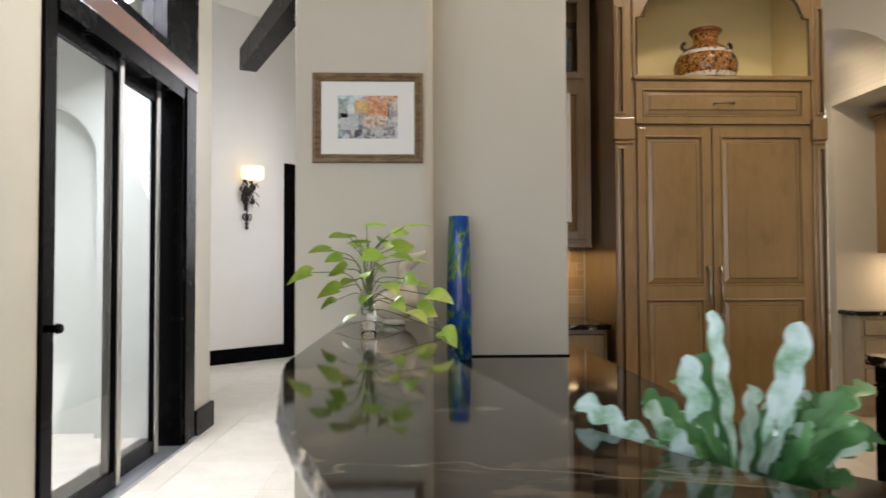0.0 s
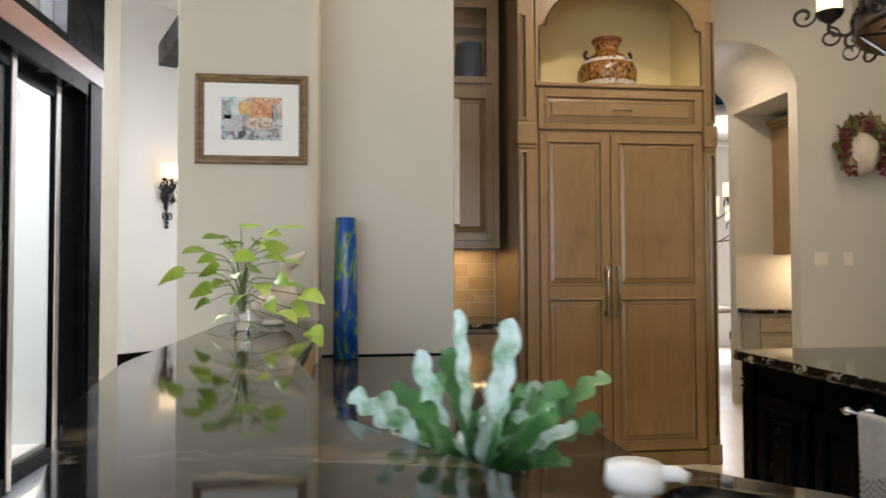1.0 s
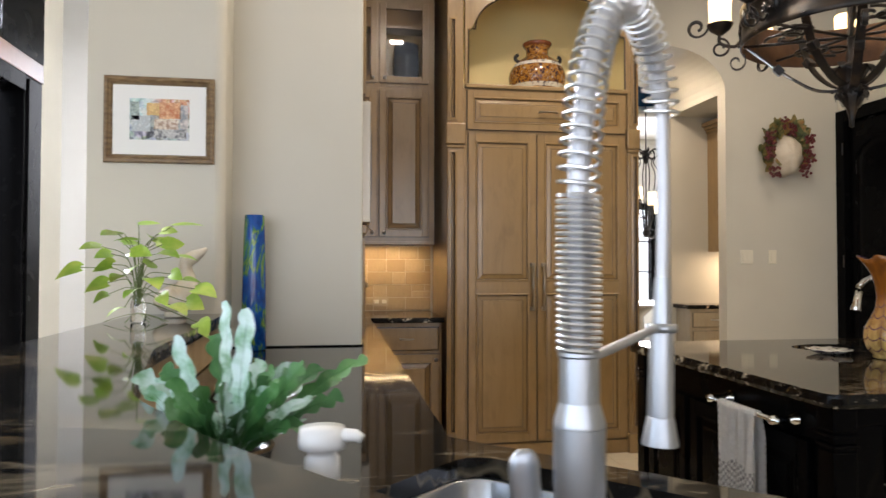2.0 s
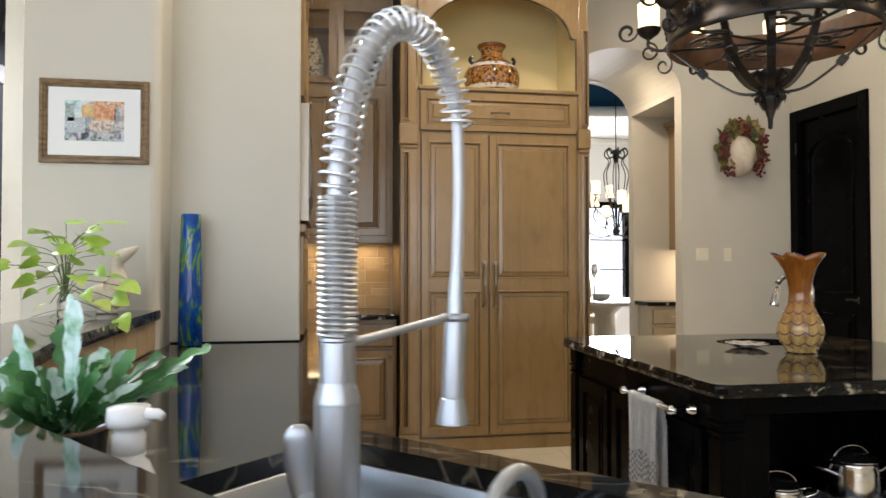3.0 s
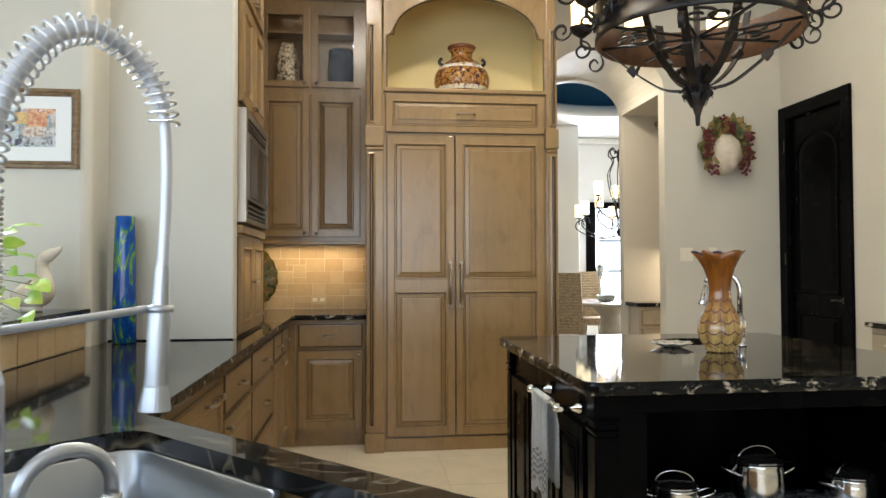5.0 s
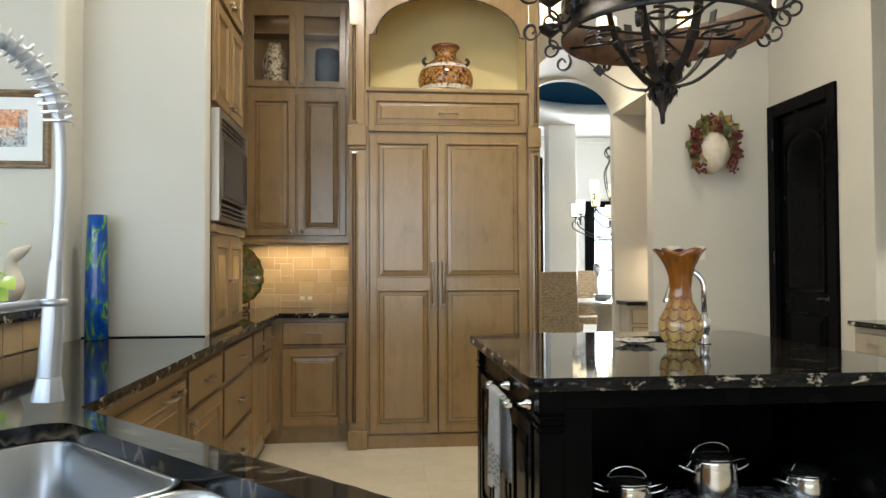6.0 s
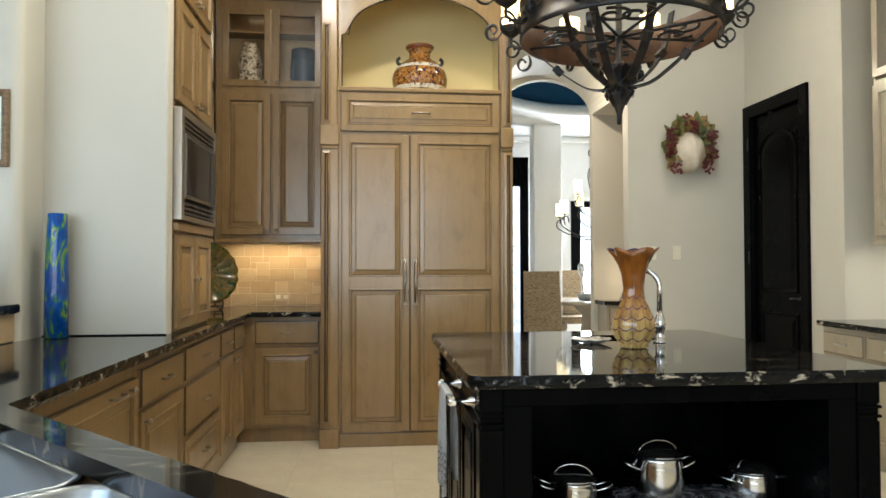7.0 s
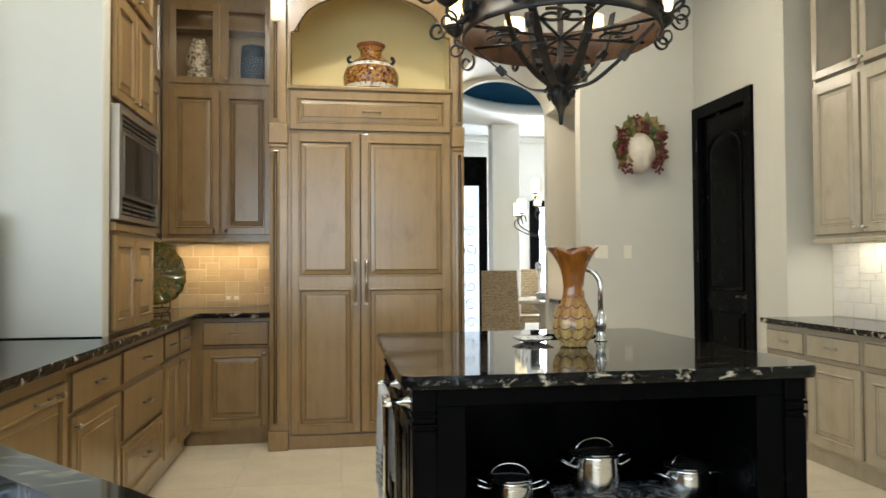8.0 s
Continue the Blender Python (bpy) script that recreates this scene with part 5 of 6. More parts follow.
# blue vase and picture
bm = bmesh.new()
lathe(bm, ((0.046, 0), (0.05, 0.004), (0.049, 0.2), (0.044, 0.45), (0.04, 0.552), (0.038, 0.556), (0.034, 0.55), (0.036, 0.4)), 32)
tagged(part("blue_vase", bm, BLUEG, m=pose(0.272, 2.815, TOP + 0.001)), "tall slim blue glass vase with green swirls", "vase")
pf = thing("framed_picture", "small street watercolour in a bronze wooden frame", "picture", pose(-0.072, 2.679, 1.826))
PW, PH = 0.204, 0.167
bm = bmesh.new()
rings(bm, [rect(-PW + i, PW - i, -PH + i, PH - i, -d) for i, d in ((0, 0), (0, 0.014), (0.004, 0.02), (0.014, 0.022), (0.02, 0.016), (0.026, 0.018), (0.031, 0.01), (0.033, 0.006))], cap1=False)
part("frame", bm, GOLDF, pf)
part("mat_board", boxes((-PW + 0.03, PW - 0.03, -0.008, -0.001, -PH + 0.03, PH - 0.03)), PAPER, pf)
art = mat("watercolour", (0.5, 0.5, 0.5), 0.8)
g = Graph(art)
sepc = g.n("SeparateXYZ", (("Vector", g.coord),))
mott = g.noise(38, 5, dist=0.8)
blotch = g.n("TexVoronoi", (("Vector", g.coord), ("Scale", 42.0))).outputs["Color"]
warm = g.ramp(mott, (0.3, (0.25, 0.25, 0.22)), (0.42, (0.5, 0.22, 0.14)), (0.52, (0.7, 0.46, 0.3)), (0.66, (0.72, 0.7, 0.68)))
cool = g.ramp(mott, (0.3, (0.06, 0.07, 0.08)), (0.45, (0.25, 0.3, 0.32)), (0.6, (0.6, 0.66, 0.68)), (0.75, (0.3, 0.36, 0.2)))
hgt = g.n("MapRange", (("Value", sepc.outputs["Z"]), ("From Min", -0.02), ("From Max", 0.03)))
wide = g.n("MapRange", (("Value", sepc.outputs["X"]), ("From Min", -0.05), ("From Max", 0.02)))
pale = g.ramp(mott, (0.32, (0.2, 0.28, 0.32)), (0.48, (0.5, 0.6, 0.64)), (0.62, (0.75, 0.78, 0.78)))
g.color(g.mix(0.15, g.mix(hgt.outputs[0], cool, g.mix(wide.outputs[0], pale, warm)), blotch, "OVERLAY"))
part("print", boxes((-0.11, 0.11, -0.0095, -0.008, -0.077, 0.083)), art, pf, "street scene in watercolour")

for name, x0, x1, z0, z1, a, b in (("wash", -0.002, 0.078, 0.006, 0.07, (0.55, 0.2, 0.1), (0.62, 0.34, 0.2)), ("wash", -0.048, 0.0, 0.018, 0.066, (0.66, 0.5, 0.2), (0.6, 0.38, 0.18)),
                                   ("wash", -0.1, -0.035, -0.045, 0.016, (0.6, 0.63, 0.64), (0.42, 0.46, 0.48)), ("wash", 0.075, 0.106, -0.03, 0.06, (0.28, 0.3, 0.33), (0.5, 0.46, 0.44)),
                                   ("wash", -0.108, -0.075, 0.0, 0.07, (0.1, 0.14, 0.1), (0.3, 0.36, 0.34)), ("wash", -0.02, 0.1, -0.07, -0.035, (0.16, 0.16, 0.18), (0.42, 0.42, 0.42)),
                                   ("wash", -0.02, 0.07, -0.035, 0.004, (0.36, 0.24, 0.18), (0.6, 0.5, 0.42))):
    bm = bmesh.new()
    rings(bm, [[(x + 0.003 * noise.noise(Vector((x * 90, d, z * 90))), -0.0095 - d, z + 0.003 * noise.noise(Vector((z * 90, 3, x * 90)))) for x, z in resample([(x0, z0), (x1, z0), (x1, z1), (x0, z1)], 0.008)] for d in (0, 0.0004)])
    part(name, bm, varied("watercolour_wash", ((0.38, a), (0.5, b), (0.62, tuple(min(0.8, v * 1.5) for v in b)), (0.7, a)), 60, 0.85), pf)

# ---- island ----
IX0, IX1, IY0, IY1, IT = 1.965, 3.335, 1.6, 2.975, 0.905
isl = thing("kitchen_island", "black painted island with corner posts and open pot shelf", "kitchen island", pose(IX0, IY0, 0))
for bb in ((0.055, 0.2, 0.07, 1.31, 0.09, 0.862), (1.165, 1.315, 0.07, 1.31, 0.09, 0.862)):
    part("end_block", boxes(bb), BLACK, isl)
part("back_block", boxes((0.2, 1.165, 0.72, 1.31, 0.09, 0.862)), BLACK, isl)
part("apron", boxes((0.11, 1.26, 0.045, 0.07, 0.805, 0.862), (0.2, 1.165, 0.07, 0.72, 0.84, 0.862), bevel=0.003), BLACK, isl)
part("shelf", boxes((0.2, 1.165, 0.06, 0.72, 0.37, 0.395)), BLACK, isl)
part("shelf", boxes((0.2, 1.165, 0.06, 0.72, 0.09, 0.12)), BLACK, isl)
part("plinth", boxes((0.07, 1.3, 0.09, 1.29, 0, 0.09)), BLACK, isl)
for xa, xb in ((0.11, 0.2), (1.165, 1.26)):
    part("frame_stile", boxes((xa, xb, 0.045, 0.07, 0.09, 0.805), bevel=0.003), BLACK, isl)
for px, py in ((0.035, 0.035), (1.26, 0.035), (0.035, 1.265), (1.26, 1.265)):
    bm = boxes((px, px + 0.075, py, py + 0.075, 0.0, 0.735), (px, px + 0.075, py, py + 0.075, 0.79, 0.862), bevel=0.005)
    box(bm, px + 0.006, px + 0.069, py + 0.006, py + 0.069, 0.735, 0.745)
    box(bm, px - 0.004, px + 0.079, py - 0.004, py + 0.079, 0.745, 0.755, 0.003)
    box(bm, px + 0.003, px + 0.072, py + 0.003, py + 0.072, 0.755, 0.775, 0.004)
    box(bm, px - 0.004, px + 0.079, py - 0.004, py + 0.079, 0.775, 0.785, 0.003)
    box(bm, px + 0.006, px + 0.069, py + 0.006, py + 0.069, 0.785, 0.79)
    part("corner_post", bm, BLACK, isl)
side_m = pose(0.055, 1.29, 0, 0, 0, -90)
for a, b in ((0.07, 0.4), (0.44, 0.77), (0.81, 1.14)):
    d = framed_door(isl, a, b, 0.13, 0.74, mats=(BLACK, BLACK), name="side_panel")
    d.matrix_basis = side_m
tb = thing("towel_bar", "polished nickel towel bar on the island side", "towel bar", pose(IX0 + 0.05, IY0, 0))
bm = bmesh.new()
tube(bm, [(-0.075, 0.19, 0.79), (-0.075, 0.61, 0.79)], 0.008, 12)
part("rod", bm, CHROME, tb)
for yy in (0.22, 0.58):
    bm = bmesh.new()
    lathe(bm, ((0.026, 0), (0.026, 0.006), (0.016, 0.016), (0.011, 0.035), (0.013, 0.06), (0.017, 0.075), (0.012, 0.09), (0.001, 0.094)), 20)
    bmesh.ops.rotate(bm, verts=bm.verts, matrix=Matrix.Rotation(radians(-90), 3, "Y"))
    bmesh.ops.translate(bm, verts=bm.verts, vec=(0.0, yy, 0.79))
    part("bracket", bm, CHROME, tb)
# hanging towel: two layers over the rod
tw = bmesh.new()
ROWS, COLS = 64, 34
grid = []
for r in range(ROWS + 1):
    s = r / ROWS
    row = []
    for c in range(COLS + 1):
        y = 0.3 + 0.215 * c / COLS
        fold = 0.007 * math.sin(c * 0.8 + 0.3) * min(1, abs(s - 0.5) * 4)
        if s < 0.47:
            x, z = -0.086 - 0.004 + fold - 0.006 * (0.47 - s), 0.795 - (0.47 - s) * (0.7 + 0.05 * math.sin(c * 0.3))
        elif s > 0.53:
            x, z = -0.05 - 0.014 * max(0, 1 - (s - 0.53) * 8) + fold * 0.5, 0.795 - (s - 0.53) * 0.62
        else:
            a = math.pi * (1 - (s - 0.47) / 0.06)
            x, z = -0.075 + 0.013 * math.cos(a), 0.795 + 0.008 * math.sin(a)
        x -= 0.0022 * ((r + c) % 2)
        row.append(tw.verts.new((x, y, z)))
    grid.append(row)
for r in range(ROWS):
    for c in range(COLS):
        f = tw.faces.new((grid[r][c], grid[r][c + 1], grid[r + 1][c + 1], grid[r + 1][c]))
        f.smooth, f.material_index = True, 1 if 2 < r < 13 and (r + c) % 2 else 0
bmesh.ops.solidify(tw, geom=list(tw.faces), thickness=0.004)
tagged(part("dish_towel", tw, (TOWEL, TOWEL_G), m=pose(IX0 + 0.05, IY0, 0)), "white waffle dish towel with grey patterned border, hung folded", "towel")
# island top with the small round sink
PSX, PSY = 2.79, 2.62
oval = [(PSX + 0.2 * math.cos(a), PSY + 0.14 * math.sin(a)) for a in (2 * math.pi * k / 40 for k in range(40))]
it_line = fillet([(IX0, IY0), (IX1, IY0), (IX1, IY1), (IX0, IY1)], 0.05)
tagged(part("island_top", slab(it_line, IT - 0.04, IT, [oval], 0.004), (GRANITE, GEDGE)), "polished black granite island top with chiselled pale-flecked edge", "countertop")
bm = bmesh.new()
rings(bm, [[(PSX + rx * math.cos(a), PSY + ry * math.sin(a), z) for a in (2 * math.pi * k / 40 for k in range(40))] for rx, ry, z in ((0.21, 0.15, 0.863), (0.205, 0.145, 0.86), (0.19, 0.13, 0.78), (0.15, 0.1, 0.745), (0.02, 0.02, 0.74))], cap0=False)
tagged(part("prep_sink", bm, BLACK), "dark oval prep sink set in the island top", "sink")
bm = bmesh.new()
lathe(bm, ((0.03, 0), (0.05, 0.004), (0.085, 0.018), (0.088, 0.02), (0.05, 0.01), (0.001, 0.006)), 28, (0, 0, 0), lambda r, z, a: (r * (1 + 0.03 * math.sin(9 * a)), z + (0.002 * math.sin(9 * a) if r > 0.06 else 0)))
tagged(part("shell_dish", bm, MAIO_W, m=pose(2.6, 2.43, IT + 0.001)), "small pale fluted dish on the island", "dish")
pfx = thing("prep_faucet", "polished chrome pull-down prep faucet on the island", "faucet", pose(2.9, 2.42, IT))
bm = bmesh.new()
lathe(bm, ((0.028, 0), (0.028, 0.006), (0.02, 0.012), (0.019, 0.05), (0.024, 0.06), (0.024, 0.1), (0.017, 0.112), (0.0135, 0.13)), 24)
part("base", bm, CHROME, pfx)
bm = bmesh.new()
tube(bm, [(0, 0, 0.12), (0, 0, 0.23)] + [(-0.064 + 0.064 * math.cos(a), 0.03 * (1 - math.cos(a)), 0.235 + 0.075 * math.sin(a)) for a in (math.pi * k / 14 for k in range(13))], 0.0115, 12)
part("spout", bm, CHROME, pfx)
bm = bmesh.new()
lathe(bm, ((0.019, 0), (0.02, 0.004), (0.0145, 0.03), (0.0125, 0.085)), 18)
part("spray_head", bm, CHROME, pfx, m=Matrix.Translation((-0.137, 0.059, 0.172)) @ Matrix.Rotation(radians(12), 4, "Y"))
bm = bmesh.new()
tube(bm, [(-0.02, 0, 0.08), (-0.045, 0, 0.085), (-0.055, 0, 0.13)], [0.008, 0.007, 0.005], 10)
part("lever", bm, CHROME, pfx)


def ruffle(r, z, a):
    t = max(0, (z - 0.29) / 0.105)
    r *= 1 + 0.018 * math.cos(10 * a) * (0.02 < z < 0.3)
    return r * (1 + 0.17 * t * t * math.cos(5 * a)), z + 0.009 * t * t * math.cos(5 * a + 0.6)


bm = bmesh.new()
av = ((0.05, 0), (0.062, 0.006), (0.058, 0.014), (0.082, 0.04), (0.094, 0.08), (0.09, 0.12), (0.07, 0.16), (0.05, 0.2), (0.044, 0.25), (0.05, 0.3), (0.064, 0.345), (0.085, 0.385), (0.102, 0.41), (0.098, 0.411), (0.08, 0.385), (0.058, 0.345), (0.044, 0.3), (0.038, 0.25))
lathe(bm, [(r * 0.92, z * 0.955) for r, z in av], 50, (0, 0, 0), ruffle)
for f in bm.faces:
    c = f.calc_center_median()
    f.material_index = 0
n_out = 13
for i, f in enumerate(bm.faces):
    if i >= 50 * n_out:
        f.material_index = 1
tagged(part("ruffled_vase", bm, (AMBER, PURPLE), m=pose(2.72, 2.25, IT + 0.001)), "amber art glass vase with ruffled rim and purple trails", "vase")


def pot_thing(x, y, z, r, h, turn):
    p = thing("cooking_pot", "polished steel lidded pot with side handles", "pot", pose(x, y, z, 0, 0, turn), "pots on the island shelf")
    bm = bmesh.new()
    lathe(bm, ((r * 0.84, 0), (r * 0.93, 0.004), (r * 0.99, h * 0.2), (r * 1.01, h * 0.5), (r * 0.99, h * 0.8), (r * 0.95, h * 0.92), (r * 1.0, h), (r * 0.96, h), (r * 0.9, h * 0.9)), 36)
    part("body", bm, POLISH, p)
    bm = bmesh.new()
    lathe(bm, ((r * 1.0, h), (r * 1.0, h + 0.004), (r * 0.9, h + 0.012), (r * 0.5, h + 0.024), (0.001, h + 0.028)), 36)
    part("lid", bm, DARKG, p, "dark glass lid")
    bm = bmesh.new()
    tube(bm, [(r * 0.98 * math.cos(a), r * 0.98 * math.sin(a), h + 0.006) for a in (2 * math.pi * k / 36 for k in range(36))], 0.0025, 6, True)
    part("lid_rim", bm, CHROME, p)
    bm = bmesh.new()
    tube(bm, [(r * 0.8 * math.cos(a), 0, h + 0.01 + 0.04 * math.sin(a)) for a in (math.pi * k / 14 for k in range(15))], 0.0026, 8)
    part("lid_handle", bm, CHROME, p)
    for s in (-1, 1):
        bm = bmesh.new()
        tube(bm, smooth_line([(s * r * 0.95, -0.03, h * 0.72), (s * (r + 0.035), -0.03, h * 0.85), (s * (r + 0.05), 0, h * 0.92), (s * (r + 0.035), 0.03, h * 0.85), (s * r * 0.95, 0.03, h * 0.72)], 5), 0.005, 8)
        part("handle", bm, CHROME, p)
    return p


bm = bmesh.new()
prism(bm, fillet([(-0.22, -0.14), (0.22, -0.14), (0.22, 0.14), (-0.22, 0.14)], 0.03), 0, 0.016, 0.004)
tagged(part("marble_board", bm, MARBLE, m=pose(2.77, 1.93, 0.396)), "grey veined marble board on the island shelf", "board")
pot_thing(2.685, 1.94, 0.413, 0.088, 0.152, 4)
pot_thing(2.365, 1.9, 0.396, 0.08, 0.105, -12)
pot_thing(3.03, 1.93, 0.396, 0.082, 0.105, 16)

# ---- chandelier over the island ----
CX, CY = 2.745, 2.463
ch = thing("iron_chandelier", "wrought iron ring chandelier with lit candle shades", "chandelier", pose(CX, CY, 0.03))
R = 0.425
bm = bmesh.new()
rings(bm, [[(r * math.cos(a), r * math.sin(a), z) for a in (2 * math.pi * k / 72 for k in range(72))] for r, z in ((R, 2.19), (R + 0.006, 2.195), (R + 0.006, 2.215), (R, 2.22), (R, 2.335), (R + 0.006, 2.34), (R + 0.006, 2.36), (R, 2.365), (R - 0.006, 2.36), (R - 0.006, 2.195))], closed=True, mis=(0, 0, 0, 0, 0, 0, 0, 1, 1, 1))
band = part("hoop", bm, (IRON, RUST), ch, "black iron hoop, rusty inside")
for k in range(12):
    a0 = 2 * math.pi * k / 12 + 0.26
    bm = bmesh.new()
    for s in (-1, 1):
        for kk in range(2):
            pts = []
            for u, v in spiral(1.3, 0.026 - 0.008 * kk, 0.006, math.pi / 2, 18):
                aa = a0 + s * (u + 0.03 + 0.035 * kk) / R
                pts.append(((R + 0.008) * math.cos(aa), (R + 0.008) * math.sin(aa), 2.29 + v - 0.01 * kk))
            tube(bm, pts, 0.0045, 5)
    lathe(bm, ((0.001, 2.25), (0.012, 2.27), (0.014, 2.3), (0.001, 2.335)), 8, ((R + 0.008) * math.cos(a0), (R + 0.008) * math.sin(a0), 0))
    part("scroll_applique", bm, IRON, band)
for k in range(12):
    a = 2 * math.pi * k / 12
    bm = bmesh.new()
    lathe(bm, ((0.008, 0), (0.008, 0.004), (0.001, 0.008)), 8, ((R + 0.008) * math.cos(a), (R + 0.008) * math.sin(a), 2.2))
    part("rivet", bm, IRON, band)
bm = bmesh.new()
lathe(bm, ((0.001, 1.815), (0.009, 1.82), (0.011, 1.86), (0.022, 1.895), (0.032, 1.915), (0.034, 1.93), (0.024, 1.945), (0.05, 1.965), (0.056, 1.985), (0.042, 2.0), (0.042, 2.04), (0.066, 2.055), (0.066, 2.068), (0.024, 2.085), (0.014, 2.1), (0.014, H - 0.09), (0.07, H - 0.07), (0.07, H - 0.032)), 20)
part("stem", bm, IRON, ch)


def ribbon(bm, line, a, half, thick):
    """A flat iron band that follows (radius, height) points at one angle."""
    ca, sa = math.cos(a), math.sin(a)
    loops = []
    for i, p in enumerate(line):
        d = (Vector(line[min(i + 1, len(line) - 1)]) - Vector(line[max(i - 1, 0)])).normalized()
        q = [(p[0] - d[1] * s * thick, p[1] + d[0] * s * thick) for s in (-1, 1)]
        loops.append([(r * ca - w * sa, r * sa + w * ca, z) for (r, z), w in ((q[0], -half), (q[0], half), (q[1], half), (q[1], -half))])
    return rings(bm, loops)


for k in range(7):
    a = 2 * math.pi * k / 7 + 0.5
    for z0, zt, ro, wd in ((1.965, 2.06, 0.09, 0.05), (1.9, 1.955, 0.062, 0.034)):
        bm = bmesh.new()
        line = smooth_line([(0.03, z0), (0.045, z0 + (zt - z0) * 0.55), (ro * 0.85, zt), (ro, zt - 0.012), (ro * 0.93, zt - 0.024)], 4)
        n_l = len(line) - 1
        loops = []
        for i, p in enumerate(line):
            w = wd * 0.5 * (0.35 + 0.65 * math.sin(math.pi * (0.15 + 0.75 * i / n_l)))
            loops.append([(p[0] * math.cos(a) - u * math.sin(a), p[0] * math.sin(a) + u * math.cos(a), p[1] + dz) for u, dz in ((-w, 0.004), (0, -0.004), (w, 0.004), (0, 0.004))])
        rings(bm, loops)
        part("acanthus_leaf", bm, IRON, ch)
for k in range(8):
    a = 2 * math.pi * k / 8 + 0.2
    ca, sa = math.cos(a), math.sin(a)
    bm = bmesh.new()
    line = smooth_line([(0.4, 2.2), (0.35, 2.155), (0.29, 2.1), (0.21, 2.035), (0.13, 1.985), (0.035, 1.97)] if k % 2 else [(0.27, 2.34), (0.25, 2.25), (0.22, 2.16), (0.17, 2.08), (0.1, 2.015), (0.035, 1.985)], 5)
    ribbon(bm, line, a, 0.017 if k % 2 else 0.02, 0.003)
    st = part("strap", bm, IRON, ch)
    p = line[11]
    bm = bmesh.new()
    box(bm, -0.017, 0.017, -0.019, 0.019, -0.02, 0.02, 0.004)
    part("collar", bm, IRON, st, m=Matrix.Translation((p[0] * ca, p[0] * sa, p[1])) @ Matrix.Rotation(a, 4, "Z") @ Matrix.Rotation(0.7, 4, "Y"))
    if k % 2:
        bm = bmesh.new()
        ribbon(bm, [(R + 0.02 + u * 0.9, 2.145 + v) for u, v in spiral(1.1, 0.045, 0.012, math.pi * 0.75, 26)], a, 0.01, 0.0026)
        part("scroll", bm, IRON, st)
    bm = bmesh.new()
    tube(bm, [((0.05 + u) * ca, (0.05 + u) * sa, 1.955 + v) for u, v in spiral(1.1, 0.026, 0.007, 0.4, 18)], 0.0055, 6)
    part("leaf_scroll", bm, IRON, st)
for k in range(8):
    a = 2 * math.pi * k / 8 + 0.14
    ca, sa = math.cos(a), math.sin(a)
    bm = bmesh.new()
    tube(bm, [(0.02 * ca, 0.02 * sa, 2.2), (R * 0.98 * ca, R * 0.98 * sa, 2.215)], 0.007, 8)
    for c0, s in ((0.24, 1 if k % 2 else -1),):
        tube(bm, [((c0 + u) * ca - s * 0.03 * sa * 0 - (v + 0.05 * s) * sa, (c0 + u) * sa + (v + 0.05 * s) * ca, 2.215) for u, v in spiral(1.2, 0.085, 0.02, 0, 30)], 0.007, 6)
    part("spoke", bm, IRON, ch)
    # candle arm, cup and shade
    rc = 0.515
    bm = bmesh.new()
    tube(bm, smooth_line([(R * ca, R * sa, 2.25), ((R + 0.03) * ca, (R + 0.03) * sa, 2.225), (rc * ca, rc * sa, 2.25), (rc * ca, rc * sa, 2.3)], 6), 0.008, 8)
    tube(bm, [((rc + u) * ca, (rc + u) * sa, 2.225 + v) for u, v in spiral(1.25, 0.045, 0.014, math.pi / 2, 28)], 0.005, 7, flat=2.0)
    tube(bm, [((rc + 0.1 + u) * ca, (rc + 0.1 + u) * sa, 2.335 + v) for u, v in spiral(1.2, 0.05, 0.014, math.pi, 28)], 0.0045, 7, flat=2.0)
    arm_ob = part("candle_arm", bm, IRON, ch)
    bm = bmesh.new()
    lathe(bm, ((0.012, 2.285), (0.02, 2.292), (0.045, 2.31), (0.056, 2.33), (0.058, 2.335), (0.04, 2.332), (0.02, 2.315)), 20, (rc * ca, rc * sa, 0))
    part("cup", bm, IRON, arm_ob)
    bm = bmesh.new()
    lathe(bm, ((0.038, 2.33), (0.047, 2.335), (0.05, 2.45), (0.048, 2.455), (0.045, 2.45), (0.042, 2.34)), 20, (rc * ca, rc * sa, 0))
    part("shade", bm, SHADE, arm_ob, "glowing amber candle shade")

# ---- black door, wall mask, switches ----
bd = thing("door_pantry", "closed black wooden door with arched upper panel", "door", pose(DOORX, MASKY - 0.002, 0, 0, 0, -90), kind="structure")
part("casing", boxes((0.0, 0.1, -0.025, 0.0, 0, 2.58), (0.79, 0.885, -0.025, 0.0, 0, 2.58), (0.1, 0.79, -0.025, 0.0, 2.475, 2.58), (0.07, 0.1, 0, 0.06, 0, 2.49), (0.79, 0.82, 0, 0.06, 0, 2.49), (0.1, 0.79, 0, 0.06, 2.475, 2.489), bevel=0.004), BLACK, bd)
leaf_bm = boxes((0.102, 0.788, 0.02, 0.06, 0.008, 2.473))
lf = part("leaf", leaf_bm, BLACK, bd)
def arched(i, y):
    x0, x1, z0, z1 = 0.19 + i, 0.695 - i, 1.02 + i, 2.16 - i
    return [(x0, y, z0), (x1, y, z0), (x1, y, z1)] + [((x0 + x1) / 2 + (x1 - x0) / 2 * math.cos(a), y, z1 + 0.16 * math.sin(a)) for a in (math.pi * k / 14 for k in range(1, 14))] + [(x0, y, z1)]
bm = bmesh.new()
